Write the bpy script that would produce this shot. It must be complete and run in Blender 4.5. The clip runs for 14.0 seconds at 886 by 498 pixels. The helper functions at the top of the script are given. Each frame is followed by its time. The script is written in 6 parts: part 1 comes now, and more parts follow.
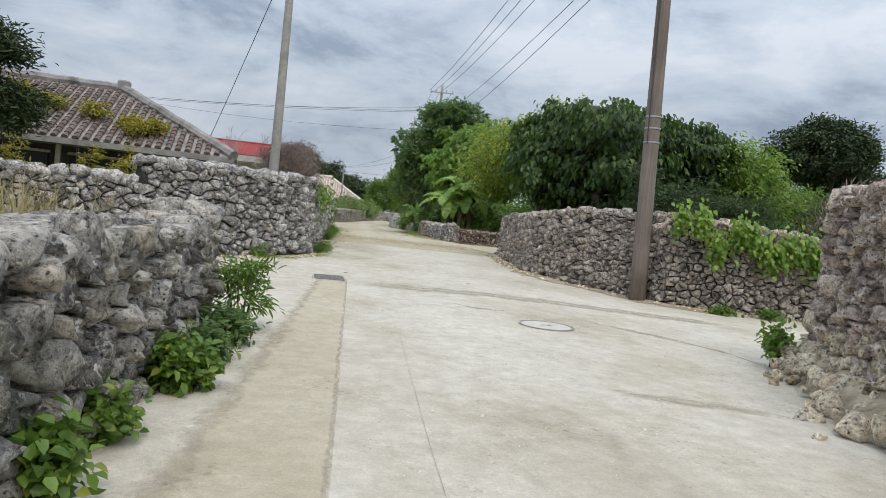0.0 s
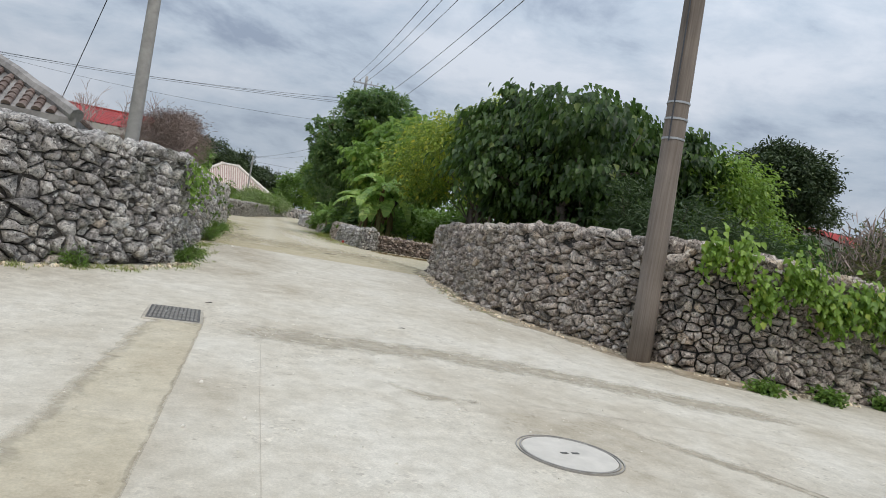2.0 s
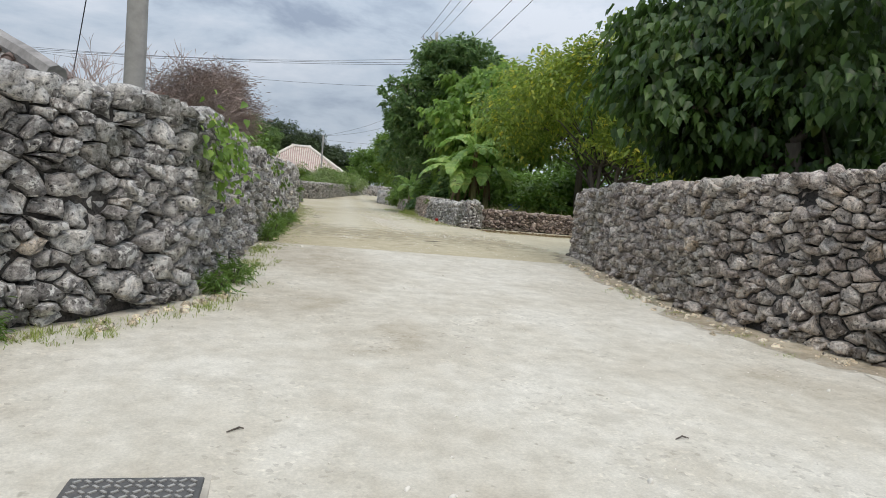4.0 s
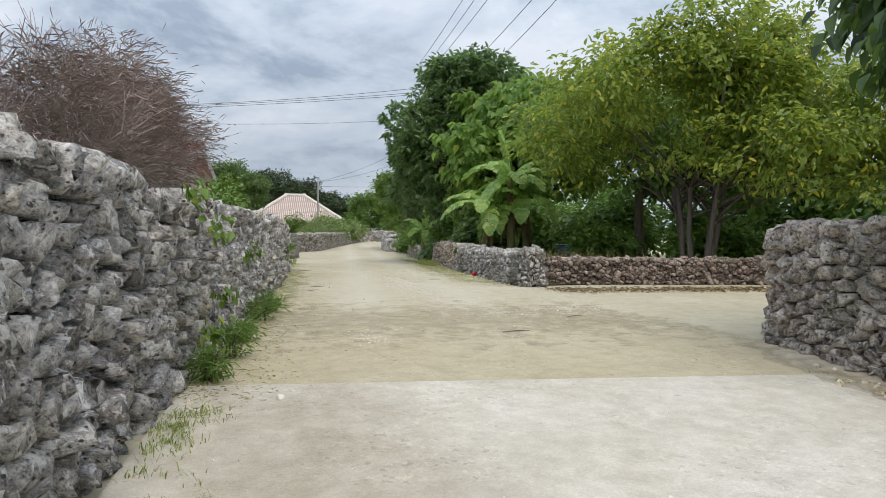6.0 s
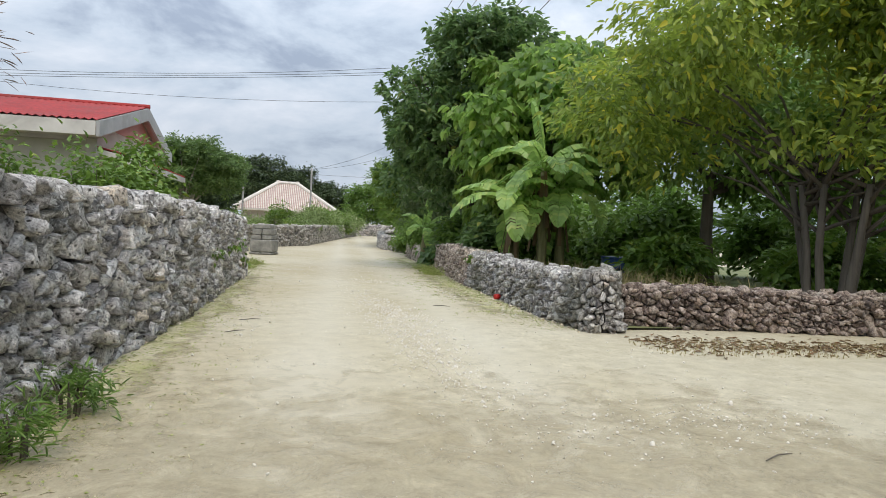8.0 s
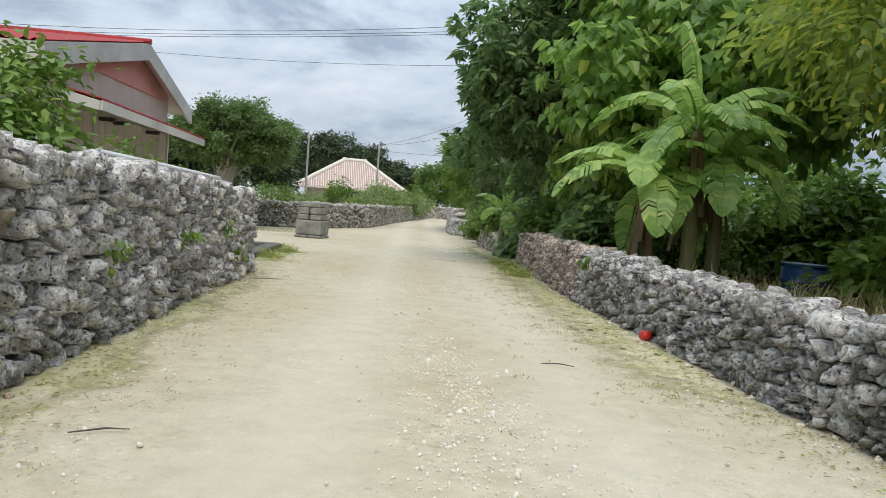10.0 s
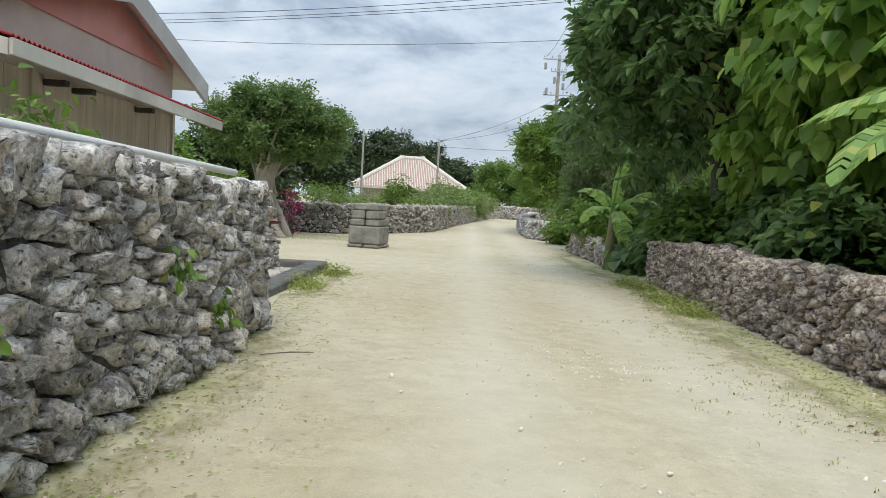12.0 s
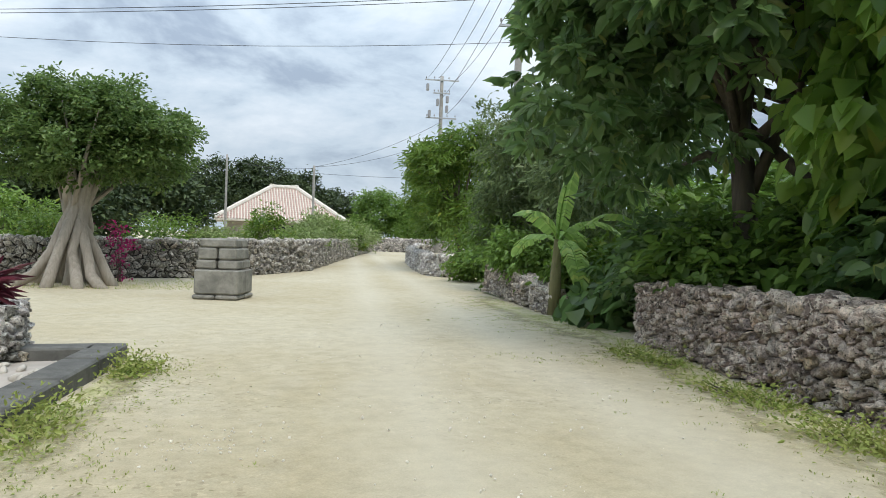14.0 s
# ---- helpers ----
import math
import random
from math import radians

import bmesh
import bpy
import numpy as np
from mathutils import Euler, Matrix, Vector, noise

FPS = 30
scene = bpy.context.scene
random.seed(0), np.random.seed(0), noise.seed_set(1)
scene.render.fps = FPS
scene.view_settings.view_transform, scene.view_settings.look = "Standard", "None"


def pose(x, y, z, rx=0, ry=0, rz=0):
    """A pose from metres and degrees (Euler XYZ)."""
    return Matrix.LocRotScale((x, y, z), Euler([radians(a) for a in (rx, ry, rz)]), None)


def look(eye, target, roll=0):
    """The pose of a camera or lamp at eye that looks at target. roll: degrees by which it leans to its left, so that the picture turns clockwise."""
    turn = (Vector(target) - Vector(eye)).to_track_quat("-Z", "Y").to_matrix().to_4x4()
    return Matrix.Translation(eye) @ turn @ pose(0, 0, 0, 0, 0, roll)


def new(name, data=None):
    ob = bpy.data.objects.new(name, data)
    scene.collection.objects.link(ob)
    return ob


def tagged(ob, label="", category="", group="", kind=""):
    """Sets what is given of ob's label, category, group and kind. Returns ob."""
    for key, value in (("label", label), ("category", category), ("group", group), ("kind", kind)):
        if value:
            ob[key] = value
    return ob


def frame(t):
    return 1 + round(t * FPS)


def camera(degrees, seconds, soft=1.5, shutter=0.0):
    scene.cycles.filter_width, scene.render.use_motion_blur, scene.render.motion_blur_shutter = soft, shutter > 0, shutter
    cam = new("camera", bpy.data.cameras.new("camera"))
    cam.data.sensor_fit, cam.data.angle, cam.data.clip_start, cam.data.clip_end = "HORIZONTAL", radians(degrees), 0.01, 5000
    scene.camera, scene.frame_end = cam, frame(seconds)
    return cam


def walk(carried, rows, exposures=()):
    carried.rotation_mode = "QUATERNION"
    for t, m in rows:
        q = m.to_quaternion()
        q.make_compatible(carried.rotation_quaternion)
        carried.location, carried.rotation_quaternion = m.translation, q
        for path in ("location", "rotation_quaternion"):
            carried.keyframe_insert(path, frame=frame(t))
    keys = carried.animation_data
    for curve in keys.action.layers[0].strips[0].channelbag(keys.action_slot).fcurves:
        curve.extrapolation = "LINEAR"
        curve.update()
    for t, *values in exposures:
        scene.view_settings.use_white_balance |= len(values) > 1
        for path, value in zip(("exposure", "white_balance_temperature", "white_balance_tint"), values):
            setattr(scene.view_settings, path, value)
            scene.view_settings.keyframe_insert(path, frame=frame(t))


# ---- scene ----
cam = camera(66.0, 14.0, 0.9)
METRES, EYE, TILT, LEAN, TURN = 39.0, 1.4, -5.1, 0.0, -16.3
ROWS = [
    (0.0, 0.0, 0.0, 0.0, -0.27, 2.59, -5.96),
    (0.5, -0.0036, 0.0304, 0.0033, -4.45, 2.49, -5.77),
    (1.0, -0.0038, 0.06, 0.0062, -9.44, 2.65, -6.24),
    (1.5, -0.0045, 0.0912, 0.0088, -9.28, 1.9, -9.32),
    (2.0, -0.006, 0.1253, 0.013, -7.97, 3.92, -9.25),
    (2.5, -0.0081, 0.1585, 0.0153, -7.54, 2.71, -8.4),
    (3.0, -0.0121, 0.1938, 0.0191, -6.82, 2.35, -9.34),
    (3.5, -0.0177, 0.2286, 0.0215, -5.99, -0.81, -9.43),
    (4.0, -0.0258, 0.2659, 0.0244, -1.31, 0.35, -4.69),
    (6.5, -0.0531, 0.4636, 0.0481, -1.23, 3.61, -0.04),
    (7.0, -0.0538, 0.5002, 0.0524, -2.11, 3.61, -1.67),
    (9.5, -0.0593, 0.678, 0.0681, 1.05, 2.36, -4.89),
    (10.0, -0.0631, 0.7143, 0.0702, 4.47, 1.49, -4.78),
    (10.5, -0.0698, 0.7487, 0.0728, 6.88, 1.06, -4.78),
    (11.0, -0.0786, 0.7821, 0.0763, 8.3, 0.8, -4.95),
    (11.5, -0.0884, 0.8137, 0.0783, 8.63, 0.9, -5.47),
    (12.0, -0.1005, 0.8462, 0.0811, 9.14, 1.08, -4.13),
    (12.5, -0.1094, 0.8785, 0.0837, 6.92, 1.7, -2.45),
    (13.0, -0.1174, 0.9129, 0.0866, 3.6, 2.84, -2.14),
    (13.5, -0.1229, 0.9473, 0.0896, 0.86, 3.86, -1.84),
    (14.0, -0.1285, 0.9829, 0.0921, -1.11, 4.28, -1.83),
]
walk(cam, [(t, pose(0, 0, EYE, TILT, LEAN, TURN) @ pose(METRES * x, METRES * y, METRES * z, 90 + pitch, roll, yaw)) for t, x, y, z, yaw, pitch, roll in ROWS],
     ((0.0, -0.15, 6580, 12.0), (1.0, -0.24, 6580, 12.0), (2.5, -0.21, 6580, 12.0), (4.0, -0.09, 6590, 12.0), (6.5, 0.02, 6630, 12.5), (7.2, 0.09, 6630, 12.5), (9.5, 0.16, 6620, 11.5), (12.5, 0.18, 6600, 9.5), (14.0, 0.23, 6560, 8.5)))

# ---- light and sky: a bright overcast day ----
world = bpy.data.worlds.new("overcast_sky")
scene.world = world
world.use_nodes = True
wn, wl = world.node_tree.nodes, world.node_tree.links
wn.clear()
SUN_EL, SUN_AZ = 56.0, 182.0


def wnode(kind, **kw):
    n = wn.new(kind)
    for k, v in kw.items():
        n.inputs[k].default_value = v
    return n


sky = wn.new("ShaderNodeTexSky")
sky.sky_type = "NISHITA"
sky.sun_disc = False
sky.sun_elevation, sky.sun_rotation = radians(SUN_EL), radians(SUN_AZ)
sky.air_density, sky.dust_density = 1.2, 2.0
sky_bg = wnode("ShaderNodeBackground", Strength=0.10)
wl.new(sky.outputs[0], sky_bg.inputs[0])
co = wn.new("ShaderNodeTexCoord")
flat = wn.new("ShaderNodeMapping")
flat.inputs["Scale"].default_value = (1.0, 1.0, 2.4)
flat.inputs["Location"].default_value = (3.1, 1.7, 0.4)
wl.new(co.outputs["Generated"], flat.inputs[0])
big = wnode("ShaderNodeTexNoise", Scale=3.6, Detail=8.0, Roughness=0.6, Distortion=0.25)
wl.new(flat.outputs[0], big.inputs["Vector"])
shade = wn.new("ShaderNodeValToRGB")
shade.color_ramp.elements[0].position, shade.color_ramp.elements[0].color = 0.37, (0.34, 0.42, 0.54, 1)
shade.color_ramp.elements[1].position, shade.color_ramp.elements[1].color = 0.63, (0.715, 0.79, 0.885, 1)
e = shade.color_ramp.elements.new(0.48)
e.color = (0.53, 0.63, 0.745, 1)
wl.new(big.outputs[0], shade.inputs[0])
cloud_bg = wnode("ShaderNodeBackground", Strength=1.0)
updown = wn.new("ShaderNodeSeparateXYZ")
wl.new(co.outputs["Generated"], updown.inputs[0])
zenith = wn.new("ShaderNodeMapRange")
zenith.inputs[1].default_value, zenith.inputs[2].default_value = 0.1, 1.0
zenith.inputs[3].default_value, zenith.inputs[4].default_value = 0.88, 2.2
wl.new(updown.outputs[2], zenith.inputs[0])
wl.new(zenith.outputs[0], cloud_bg.inputs["Strength"])
wl.new(shade.outputs[0], cloud_bg.inputs[0])
thin = wnode("ShaderNodeTexNoise", Scale=1.7, Detail=4.0)
wl.new(flat.outputs[0], thin.inputs["Vector"])
cover = wn.new("ShaderNodeMapRange")
cover.inputs[1].default_value, cover.inputs[2].default_value = 0.30, 0.45
cover.inputs[3].default_value, cover.inputs[4].default_value = 0.82, 0.97
wl.new(thin.outputs[0], cover.inputs[0])
blend = wn.new("ShaderNodeMixShader")
wl.new(cover.outputs[0], blend.inputs[0])
wl.new(sky_bg.outputs[0], blend.inputs[1])
wl.new(cloud_bg.outputs[0], blend.inputs[2])
out = wn.new("ShaderNodeOutputWorld")
wl.new(blend.outputs[0], out.inputs[0])

sun_data = bpy.data.lights.new("sun", "SUN")
sun_data.energy, sun_data.angle, sun_data.color = 1.5, radians(28), (1.0, 0.90, 0.77)
sun = new("sun", sun_data)
az, el = radians(SUN_AZ), radians(SUN_EL)
SUNWAY = Vector((math.sin(az) * math.cos(el), math.cos(az) * math.cos(el), math.sin(el)))
sun.matrix_world = look(SUNWAY * 60, (0, 0, 0))

# ---- materials ----


def material(name):
    m = bpy.data.materials.new(name)
    m.use_nodes = True
    nt = m.node_tree
    b = nt.nodes["Principled BSDF"]
    return m, nt, b


def noise_tex(nt, scale, detail=6.0, rough=0.6, vec=None, distort=0.0):
    n = nt.nodes.new("ShaderNodeTexNoise")
    n.inputs["Scale"].default_value, n.inputs["Detail"].default_value, n.inputs["Roughness"].default_value = scale, detail, rough
    n.inputs["Distortion"].default_value = distort
    if vec:
        nt.links.new(vec, n.inputs["Vector"])
    return n.outputs[0]


def ramp(nt, fac, *stops):
    r = nt.nodes.new("ShaderNodeValToRGB")
    els = r.color_ramp.elements
    while len(els) < len(stops):
        els.new(0.5)
    for e, (p, c) in zip(els, stops):
        e.position, e.color = p, (*c, 1) if len(c) == 3 else c
    nt.links.new(fac, r.inputs[0])
    return r.outputs[0]


def mixc(nt, fac, a, b, mode="MIX"):
    n = nt.nodes.new("ShaderNodeMix")
    n.data_type, n.blend_type = "RGBA", mode
    for sock, v in ((n.inputs[0], fac), (n.inputs[6], a), (n.inputs[7], b)):
        if hasattr(v, "links"):
            nt.links.new(v, sock)
        elif isinstance(v, tuple):
            sock.default_value = (*v, 1)
        else:
            sock.default_value = v
    return n.outputs[2]


def mathn(nt, op, a, b=0.0):
    n = nt.nodes.new("ShaderNodeMath")
    n.operation = op
    for sock, v in ((n.inputs[0], a), (n.inputs[1], b)):
        if hasattr(v, "links"):
            nt.links.new(v, sock)
        else:
            sock.default_value = v
    return n.outputs[0]


def bump(nt, b, height, strength=0.4, dist=0.02):
    n = nt.nodes.new("ShaderNodeBump")
    n.inputs["Strength"].default_value, n.inputs["Distance"].default_value = strength, dist
    nt.links.new(height, n.inputs["Height"])
    nt.links.new(n.outputs[0], b.inputs["Normal"])


def position(nt):
    return nt.nodes.new("ShaderNodeNewGeometry").outputs["Position"]


def random_of(nt):
    """One random value for each piece, be it an object of its own or an island of a joined mesh."""
    a = nt.nodes.new("ShaderNodeObjectInfo").outputs["Random"]
    i = nt.nodes.new("ShaderNodeNewGeometry").outputs["Random Per Island"]
    return mathn(nt, "FRACT", mathn(nt, "ADD", a, i))


def stone_material(name, dark, mid, pale, warm, moss=0.15):
    """Weathered coral limestone: each stone its own grey, broad tone, pale lichen spots and black crust; pits, pores
    and holes have shade painted in.
    """
    m, nt, b = material(name)
    pos = position(nt)
    r = random_of(nt)
    base = ramp(nt, r, (0.0, dark), (0.40, mid), (0.80, tuple(0.7 * x + 0.3 * y for x, y in zip(mid, pale))), (0.93, tuple(0.45 * x + 0.55 * y for x, y in zip(mid, pale))), (1.0, warm))
    broad = noise_tex(nt, 6.5, 5.0, 0.6, pos, 0.3)
    c = mixc(nt, 1.0, base, ramp(nt, broad, (0.32, (0.48, 0.47, 0.47)), (0.46, (0.88, 0.88, 0.88)), (0.62, (1.3, 1.29, 1.27))), "MULTIPLY")
    # Low spots of pits and pores are darkened, as shade in the colour.
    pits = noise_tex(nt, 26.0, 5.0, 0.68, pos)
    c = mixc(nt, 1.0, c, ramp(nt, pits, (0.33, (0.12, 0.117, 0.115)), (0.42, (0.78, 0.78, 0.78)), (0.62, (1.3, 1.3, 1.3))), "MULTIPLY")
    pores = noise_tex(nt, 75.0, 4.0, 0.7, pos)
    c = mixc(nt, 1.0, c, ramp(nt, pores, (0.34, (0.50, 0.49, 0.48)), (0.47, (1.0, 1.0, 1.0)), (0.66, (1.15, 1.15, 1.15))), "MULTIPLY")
    vor = nt.nodes.new("ShaderNodeTexVoronoi")
    vor.inputs["Scale"].default_value, vor.inputs["Randomness"].default_value = 17.0, 1.0
    warp = nt.nodes.new("ShaderNodeVectorMath")
    warp.operation = "MULTIPLY_ADD"
    nz = nt.nodes.new("ShaderNodeTexNoise")
    nz.inputs["Scale"].default_value = 22.0
    nt.links.new(pos, nz.inputs["Vector"])
    nt.links.new(nz.outputs["Color"], warp.inputs[0])
    warp.inputs[1].default_value = (0.03, 0.03, 0.03)
    nt.links.new(pos, warp.inputs[2])
    nt.links.new(warp.outputs[0], vor.inputs["Vector"])
    # Holes are only bump; the shade inside them is multiplied into the colour.
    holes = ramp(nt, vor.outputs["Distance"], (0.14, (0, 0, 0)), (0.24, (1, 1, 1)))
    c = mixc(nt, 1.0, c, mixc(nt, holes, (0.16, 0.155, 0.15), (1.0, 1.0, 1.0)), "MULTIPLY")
    lich = noise_tex(nt, 15.0, 6.0, 0.7, pos, 0.4)
    zone = noise_tex(nt, 2.1, 3.0, 0.5, pos)
    spots = mathn(nt, "MULTIPLY", ramp(nt, lich, (0.525, (0, 0, 0)), (0.575, (0.9, 0.9, 0.9))), ramp(nt, zone, (0.38, (0.25, 0.25, 0.25)), (0.58, (1, 1, 1))))
    c = mixc(nt, spots, c, pale)
    crust = noise_tex(nt, 3.2, 6.0, 0.65, pos, 0.6)
    c = mixc(nt, ramp(nt, crust, (0.58, (0, 0, 0)), (0.72, (0.5, 0.5, 0.5))), c, (0.075, 0.07, 0.068))
    wide = noise_tex(nt, 0.9, 3.0, 0.5, pos)
    c = mixc(nt, ramp(nt, wide, (0.54, (0, 0, 0)), (0.72, (moss * 3, moss * 3, moss * 3))), c, (0.12, 0.125, 0.07))
    nt.links.new(c, b.inputs["Base Color"])
    b.inputs["Roughness"].default_value = 0.95
    bump(nt, b, mathn(nt, "ADD", mathn(nt, "MULTIPLY", broad, 1.6), mathn(nt, "ADD", mathn(nt, "ADD", pits, mathn(nt, "MULTIPLY", holes, 0.3)), mathn(nt, "MULTIPLY", pores, 0.5))), 0.9, 0.035)
    return m


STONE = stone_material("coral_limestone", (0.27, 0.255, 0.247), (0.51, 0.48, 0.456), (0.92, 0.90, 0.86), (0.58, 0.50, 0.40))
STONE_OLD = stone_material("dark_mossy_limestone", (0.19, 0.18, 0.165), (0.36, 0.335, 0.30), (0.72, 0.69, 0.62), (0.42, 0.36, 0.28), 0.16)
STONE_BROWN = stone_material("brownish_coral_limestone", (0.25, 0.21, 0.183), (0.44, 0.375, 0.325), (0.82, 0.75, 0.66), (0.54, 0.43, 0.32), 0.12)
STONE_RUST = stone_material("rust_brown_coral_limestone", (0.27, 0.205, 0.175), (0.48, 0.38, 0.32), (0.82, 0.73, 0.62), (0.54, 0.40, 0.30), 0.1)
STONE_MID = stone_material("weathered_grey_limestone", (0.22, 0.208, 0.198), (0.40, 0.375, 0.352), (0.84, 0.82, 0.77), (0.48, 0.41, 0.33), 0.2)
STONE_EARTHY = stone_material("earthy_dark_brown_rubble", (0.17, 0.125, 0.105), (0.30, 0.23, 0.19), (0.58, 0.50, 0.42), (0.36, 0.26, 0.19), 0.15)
# Core colour is near-black: the shade between stones is put into it.
STONE_GAP_SHADE = stone_material("wall_core_gap_shade", (0.05, 0.046, 0.042), (0.065, 0.06, 0.055), (0.10, 0.09, 0.08), (0.07, 0.06, 0.05), 0.02)


def ground_material(name, stops, tint, scale=0.35, grain=60.0, rough=0.95, speck=(0.25, 0.22, 0.16), tracks=False):
    m, nt, b = material(name)
    pos = position(nt)
    st = nt.nodes.new("ShaderNodeMapping")
    st.inputs["Scale"].default_value = (1.0, 0.75, 1.0)
    nt.links.new(pos, st.inputs[0])
    broad = noise_tex(nt, scale, 8.0, 0.66, st.outputs[0], 0.15)
    c = ramp(nt, broad, *stops)
    second = noise_tex(nt, scale * 3.3, 8.0, 0.68, st.outputs[0], 0.2)
    c = mixc(nt, ramp(nt, second, (0.50, (0, 0, 0)), (0.72, (0.75, 0.75, 0.75))), c, tint)
    fine = noise_tex(nt, grain, 5.0, 0.7, pos)
    c = mixc(nt, 0.35, c, mixc(nt, 1.0, c, ramp(nt, fine, (0.3, (0.55, 0.55, 0.55)), (0.7, (1.25, 1.25, 1.25))), "MULTIPLY"))
    vor = nt.nodes.new("ShaderNodeTexVoronoi")
    vor.inputs["Scale"].default_value = 34.0
    nt.links.new(pos, vor.inputs["Vector"])
    cell = nt.nodes.new("ShaderNodeSeparateColor")
    nt.links.new(vor.outputs["Color"], cell.inputs[0])
    grit = noise_tex(nt, 1.1, 5.0, 0.6, pos)
    few = mathn(nt, "MULTIPLY", ramp(nt, cell.outputs[0], (0.80, (0, 0, 0)), (0.86, (1, 1, 1))), ramp(nt, grit, (0.46, (0, 0, 0)), (0.60, (0.9, 0.9, 0.9))))
    c = mixc(nt, mathn(nt, "MULTIPLY", few, 0.55), c, mixc(nt, 1.0, c, ramp(nt, cell.outputs[1], (0.3, (0.62, 0.6, 0.58)), (0.6, (1.25, 1.25, 1.25))), "MULTIPLY"))
    mott = noise_tex(nt, 5.0, 7.0, 0.7, pos)
    c = mixc(nt, 1.0, c, ramp(nt, mott, (0.35, (0.86, 0.85, 0.83)), (0.62, (1.06, 1.06, 1.06))), "MULTIPLY")
    spots = noise_tex(nt, 9.0, 3.0, 0.5, pos)
    c = mixc(nt, ramp(nt, spots, (0.70, (0, 0, 0)), (0.76, (0.5, 0.5, 0.5))), c, speck)
    if tracks:
        # two paler, finer wheel tracks along the lane
        xyz = nt.nodes.new("ShaderNodeSeparateXYZ")
        nt.links.new(pos, xyz.inputs[0])
        across = mathn(nt, "SUBTRACT", xyz.outputs[0], mathn(nt, "ADD", mathn(nt, "MULTIPLY", xyz.outputs[1], 0.16), 1.4))
        off = mathn(nt, "ABSOLUTE", mathn(nt, "SUBTRACT", mathn(nt, "ABSOLUTE", across), 0.9))
        wob = mathn(nt, "ADD", off, mathn(nt, "MULTIPLY", mathn(nt, "SUBTRACT", second, 0.5), 1.6))
        c = mixc(nt, ramp(nt, wob, (0.05, (0.42, 0.42, 0.42)), (0.75, (0, 0, 0))), c, (0.63, 0.59, 0.48))
    nt.links.new(c, b.inputs["Base Color"])
    b.inputs["Roughness"].default_value = rough
    bump(nt, b, mathn(nt, "ADD", mathn(nt, "ADD", fine, few), mathn(nt, "MULTIPLY", second, 2.0)), 0.5, 0.014)
    return m


CONCRETE = ground_material("pale_worn_concrete", ((0.34, (0.47, 0.415, 0.32)), (0.42, (0.565, 0.515, 0.42)), (0.50, (0.63, 0.585, 0.49)), (0.60, (0.68, 0.64, 0.55))), (0.55, 0.495, 0.395), 0.5)
PATCH = ground_material("sandy_trench_fill", ((0.3, (0.49, 0.42, 0.30)), (0.5, (0.56, 0.50, 0.375)), (0.7, (0.62, 0.565, 0.45))), (0.49, 0.425, 0.305), 0.8)
DIRT = ground_material("packed_coral_sand", ((0.30, (0.46, 0.395, 0.255)), (0.44, (0.51, 0.45, 0.31)), (0.56, (0.545, 0.49, 0.355)), (0.68, (0.59, 0.54, 0.41))), (0.55, 0.50, 0.375), 0.24, 75.0, tracks=True)
YARD = ground_material("yard_soil_with_grass", ((0.3, (0.08, 0.11, 0.04)), (0.5, (0.17, 0.19, 0.075)), (0.7, (0.27, 0.25, 0.13))), (0.14, 0.18, 0.055), 0.8)
LITTER = ground_material("verge_soil_and_moss", ((0.36, (0.41, 0.405, 0.19)), (0.48, (0.52, 0.48, 0.29)), (0.6, (0.60, 0.545, 0.39))), (0.43, 0.43, 0.19), 2.2, 40.0)


def fading(m, lo=0.30, hi=0.62):
    """Let a ground strip thin out towards its outer edge, by the attribute fade and noise."""
    nt = m.node_tree
    at = nt.nodes.new("ShaderNodeAttribute")
    at.attribute_name = "fade"
    n = noise_tex(nt, 3.0, 8.0, 0.7, position(nt), 0.5)
    f = mathn(nt, "ADD", at.outputs["Fac"], mathn(nt, "MULTIPLY", mathn(nt, "SUBTRACT", n, 0.5), 1.6))
    k = ramp(nt, f, (lo, (0, 0, 0)), (hi, (1, 1, 1)))
    tr = nt.nodes.new("ShaderNodeBsdfTransparent")
    mx = nt.nodes.new("ShaderNodeMixShader")
    nt.links.new(k, mx.inputs[0])
    nt.links.new(tr.outputs[0], mx.inputs[1])
    nt.links.new(nt.nodes["Principled BSDF"].outputs[0], mx.inputs[2])
    nt.links.new(mx.outputs[0], nt.nodes["Material Output"].inputs[0])


fading(LITTER, 0.25, 0.8)
fading(PATCH, 0.2, 0.9)


def plain_material(name, col, var=0.25, scale=3.0, rough=0.7, metal=0.0, relief=0.15, second=None):
    m, nt, b = material(name)
    pos = position(nt)
    n = noise_tex(nt, scale, 6.0, 0.65, pos, 0.3)
    lo, hi = tuple(x * (1 - var) for x in col), tuple(min(1, x * (1 + var)) for x in col)
    c = ramp(nt, n, (0.3, lo), (0.7, hi))
    if second:
        s = noise_tex(nt, scale * 0.35, 5.0, 0.6, pos, 0.5)
        c = mixc(nt, ramp(nt, s, (0.5, (0, 0, 0)), (0.7, (1, 1, 1))), c, second)
    nt.links.new(c, b.inputs["Base Color"])
    b.inputs["Roughness"].default_value, b.inputs["Metallic"].default_value = rough, metal
    bump(nt, b, noise_tex(nt, scale * 9, 4.0, 0.6, pos), relief, 0.01)
    return m


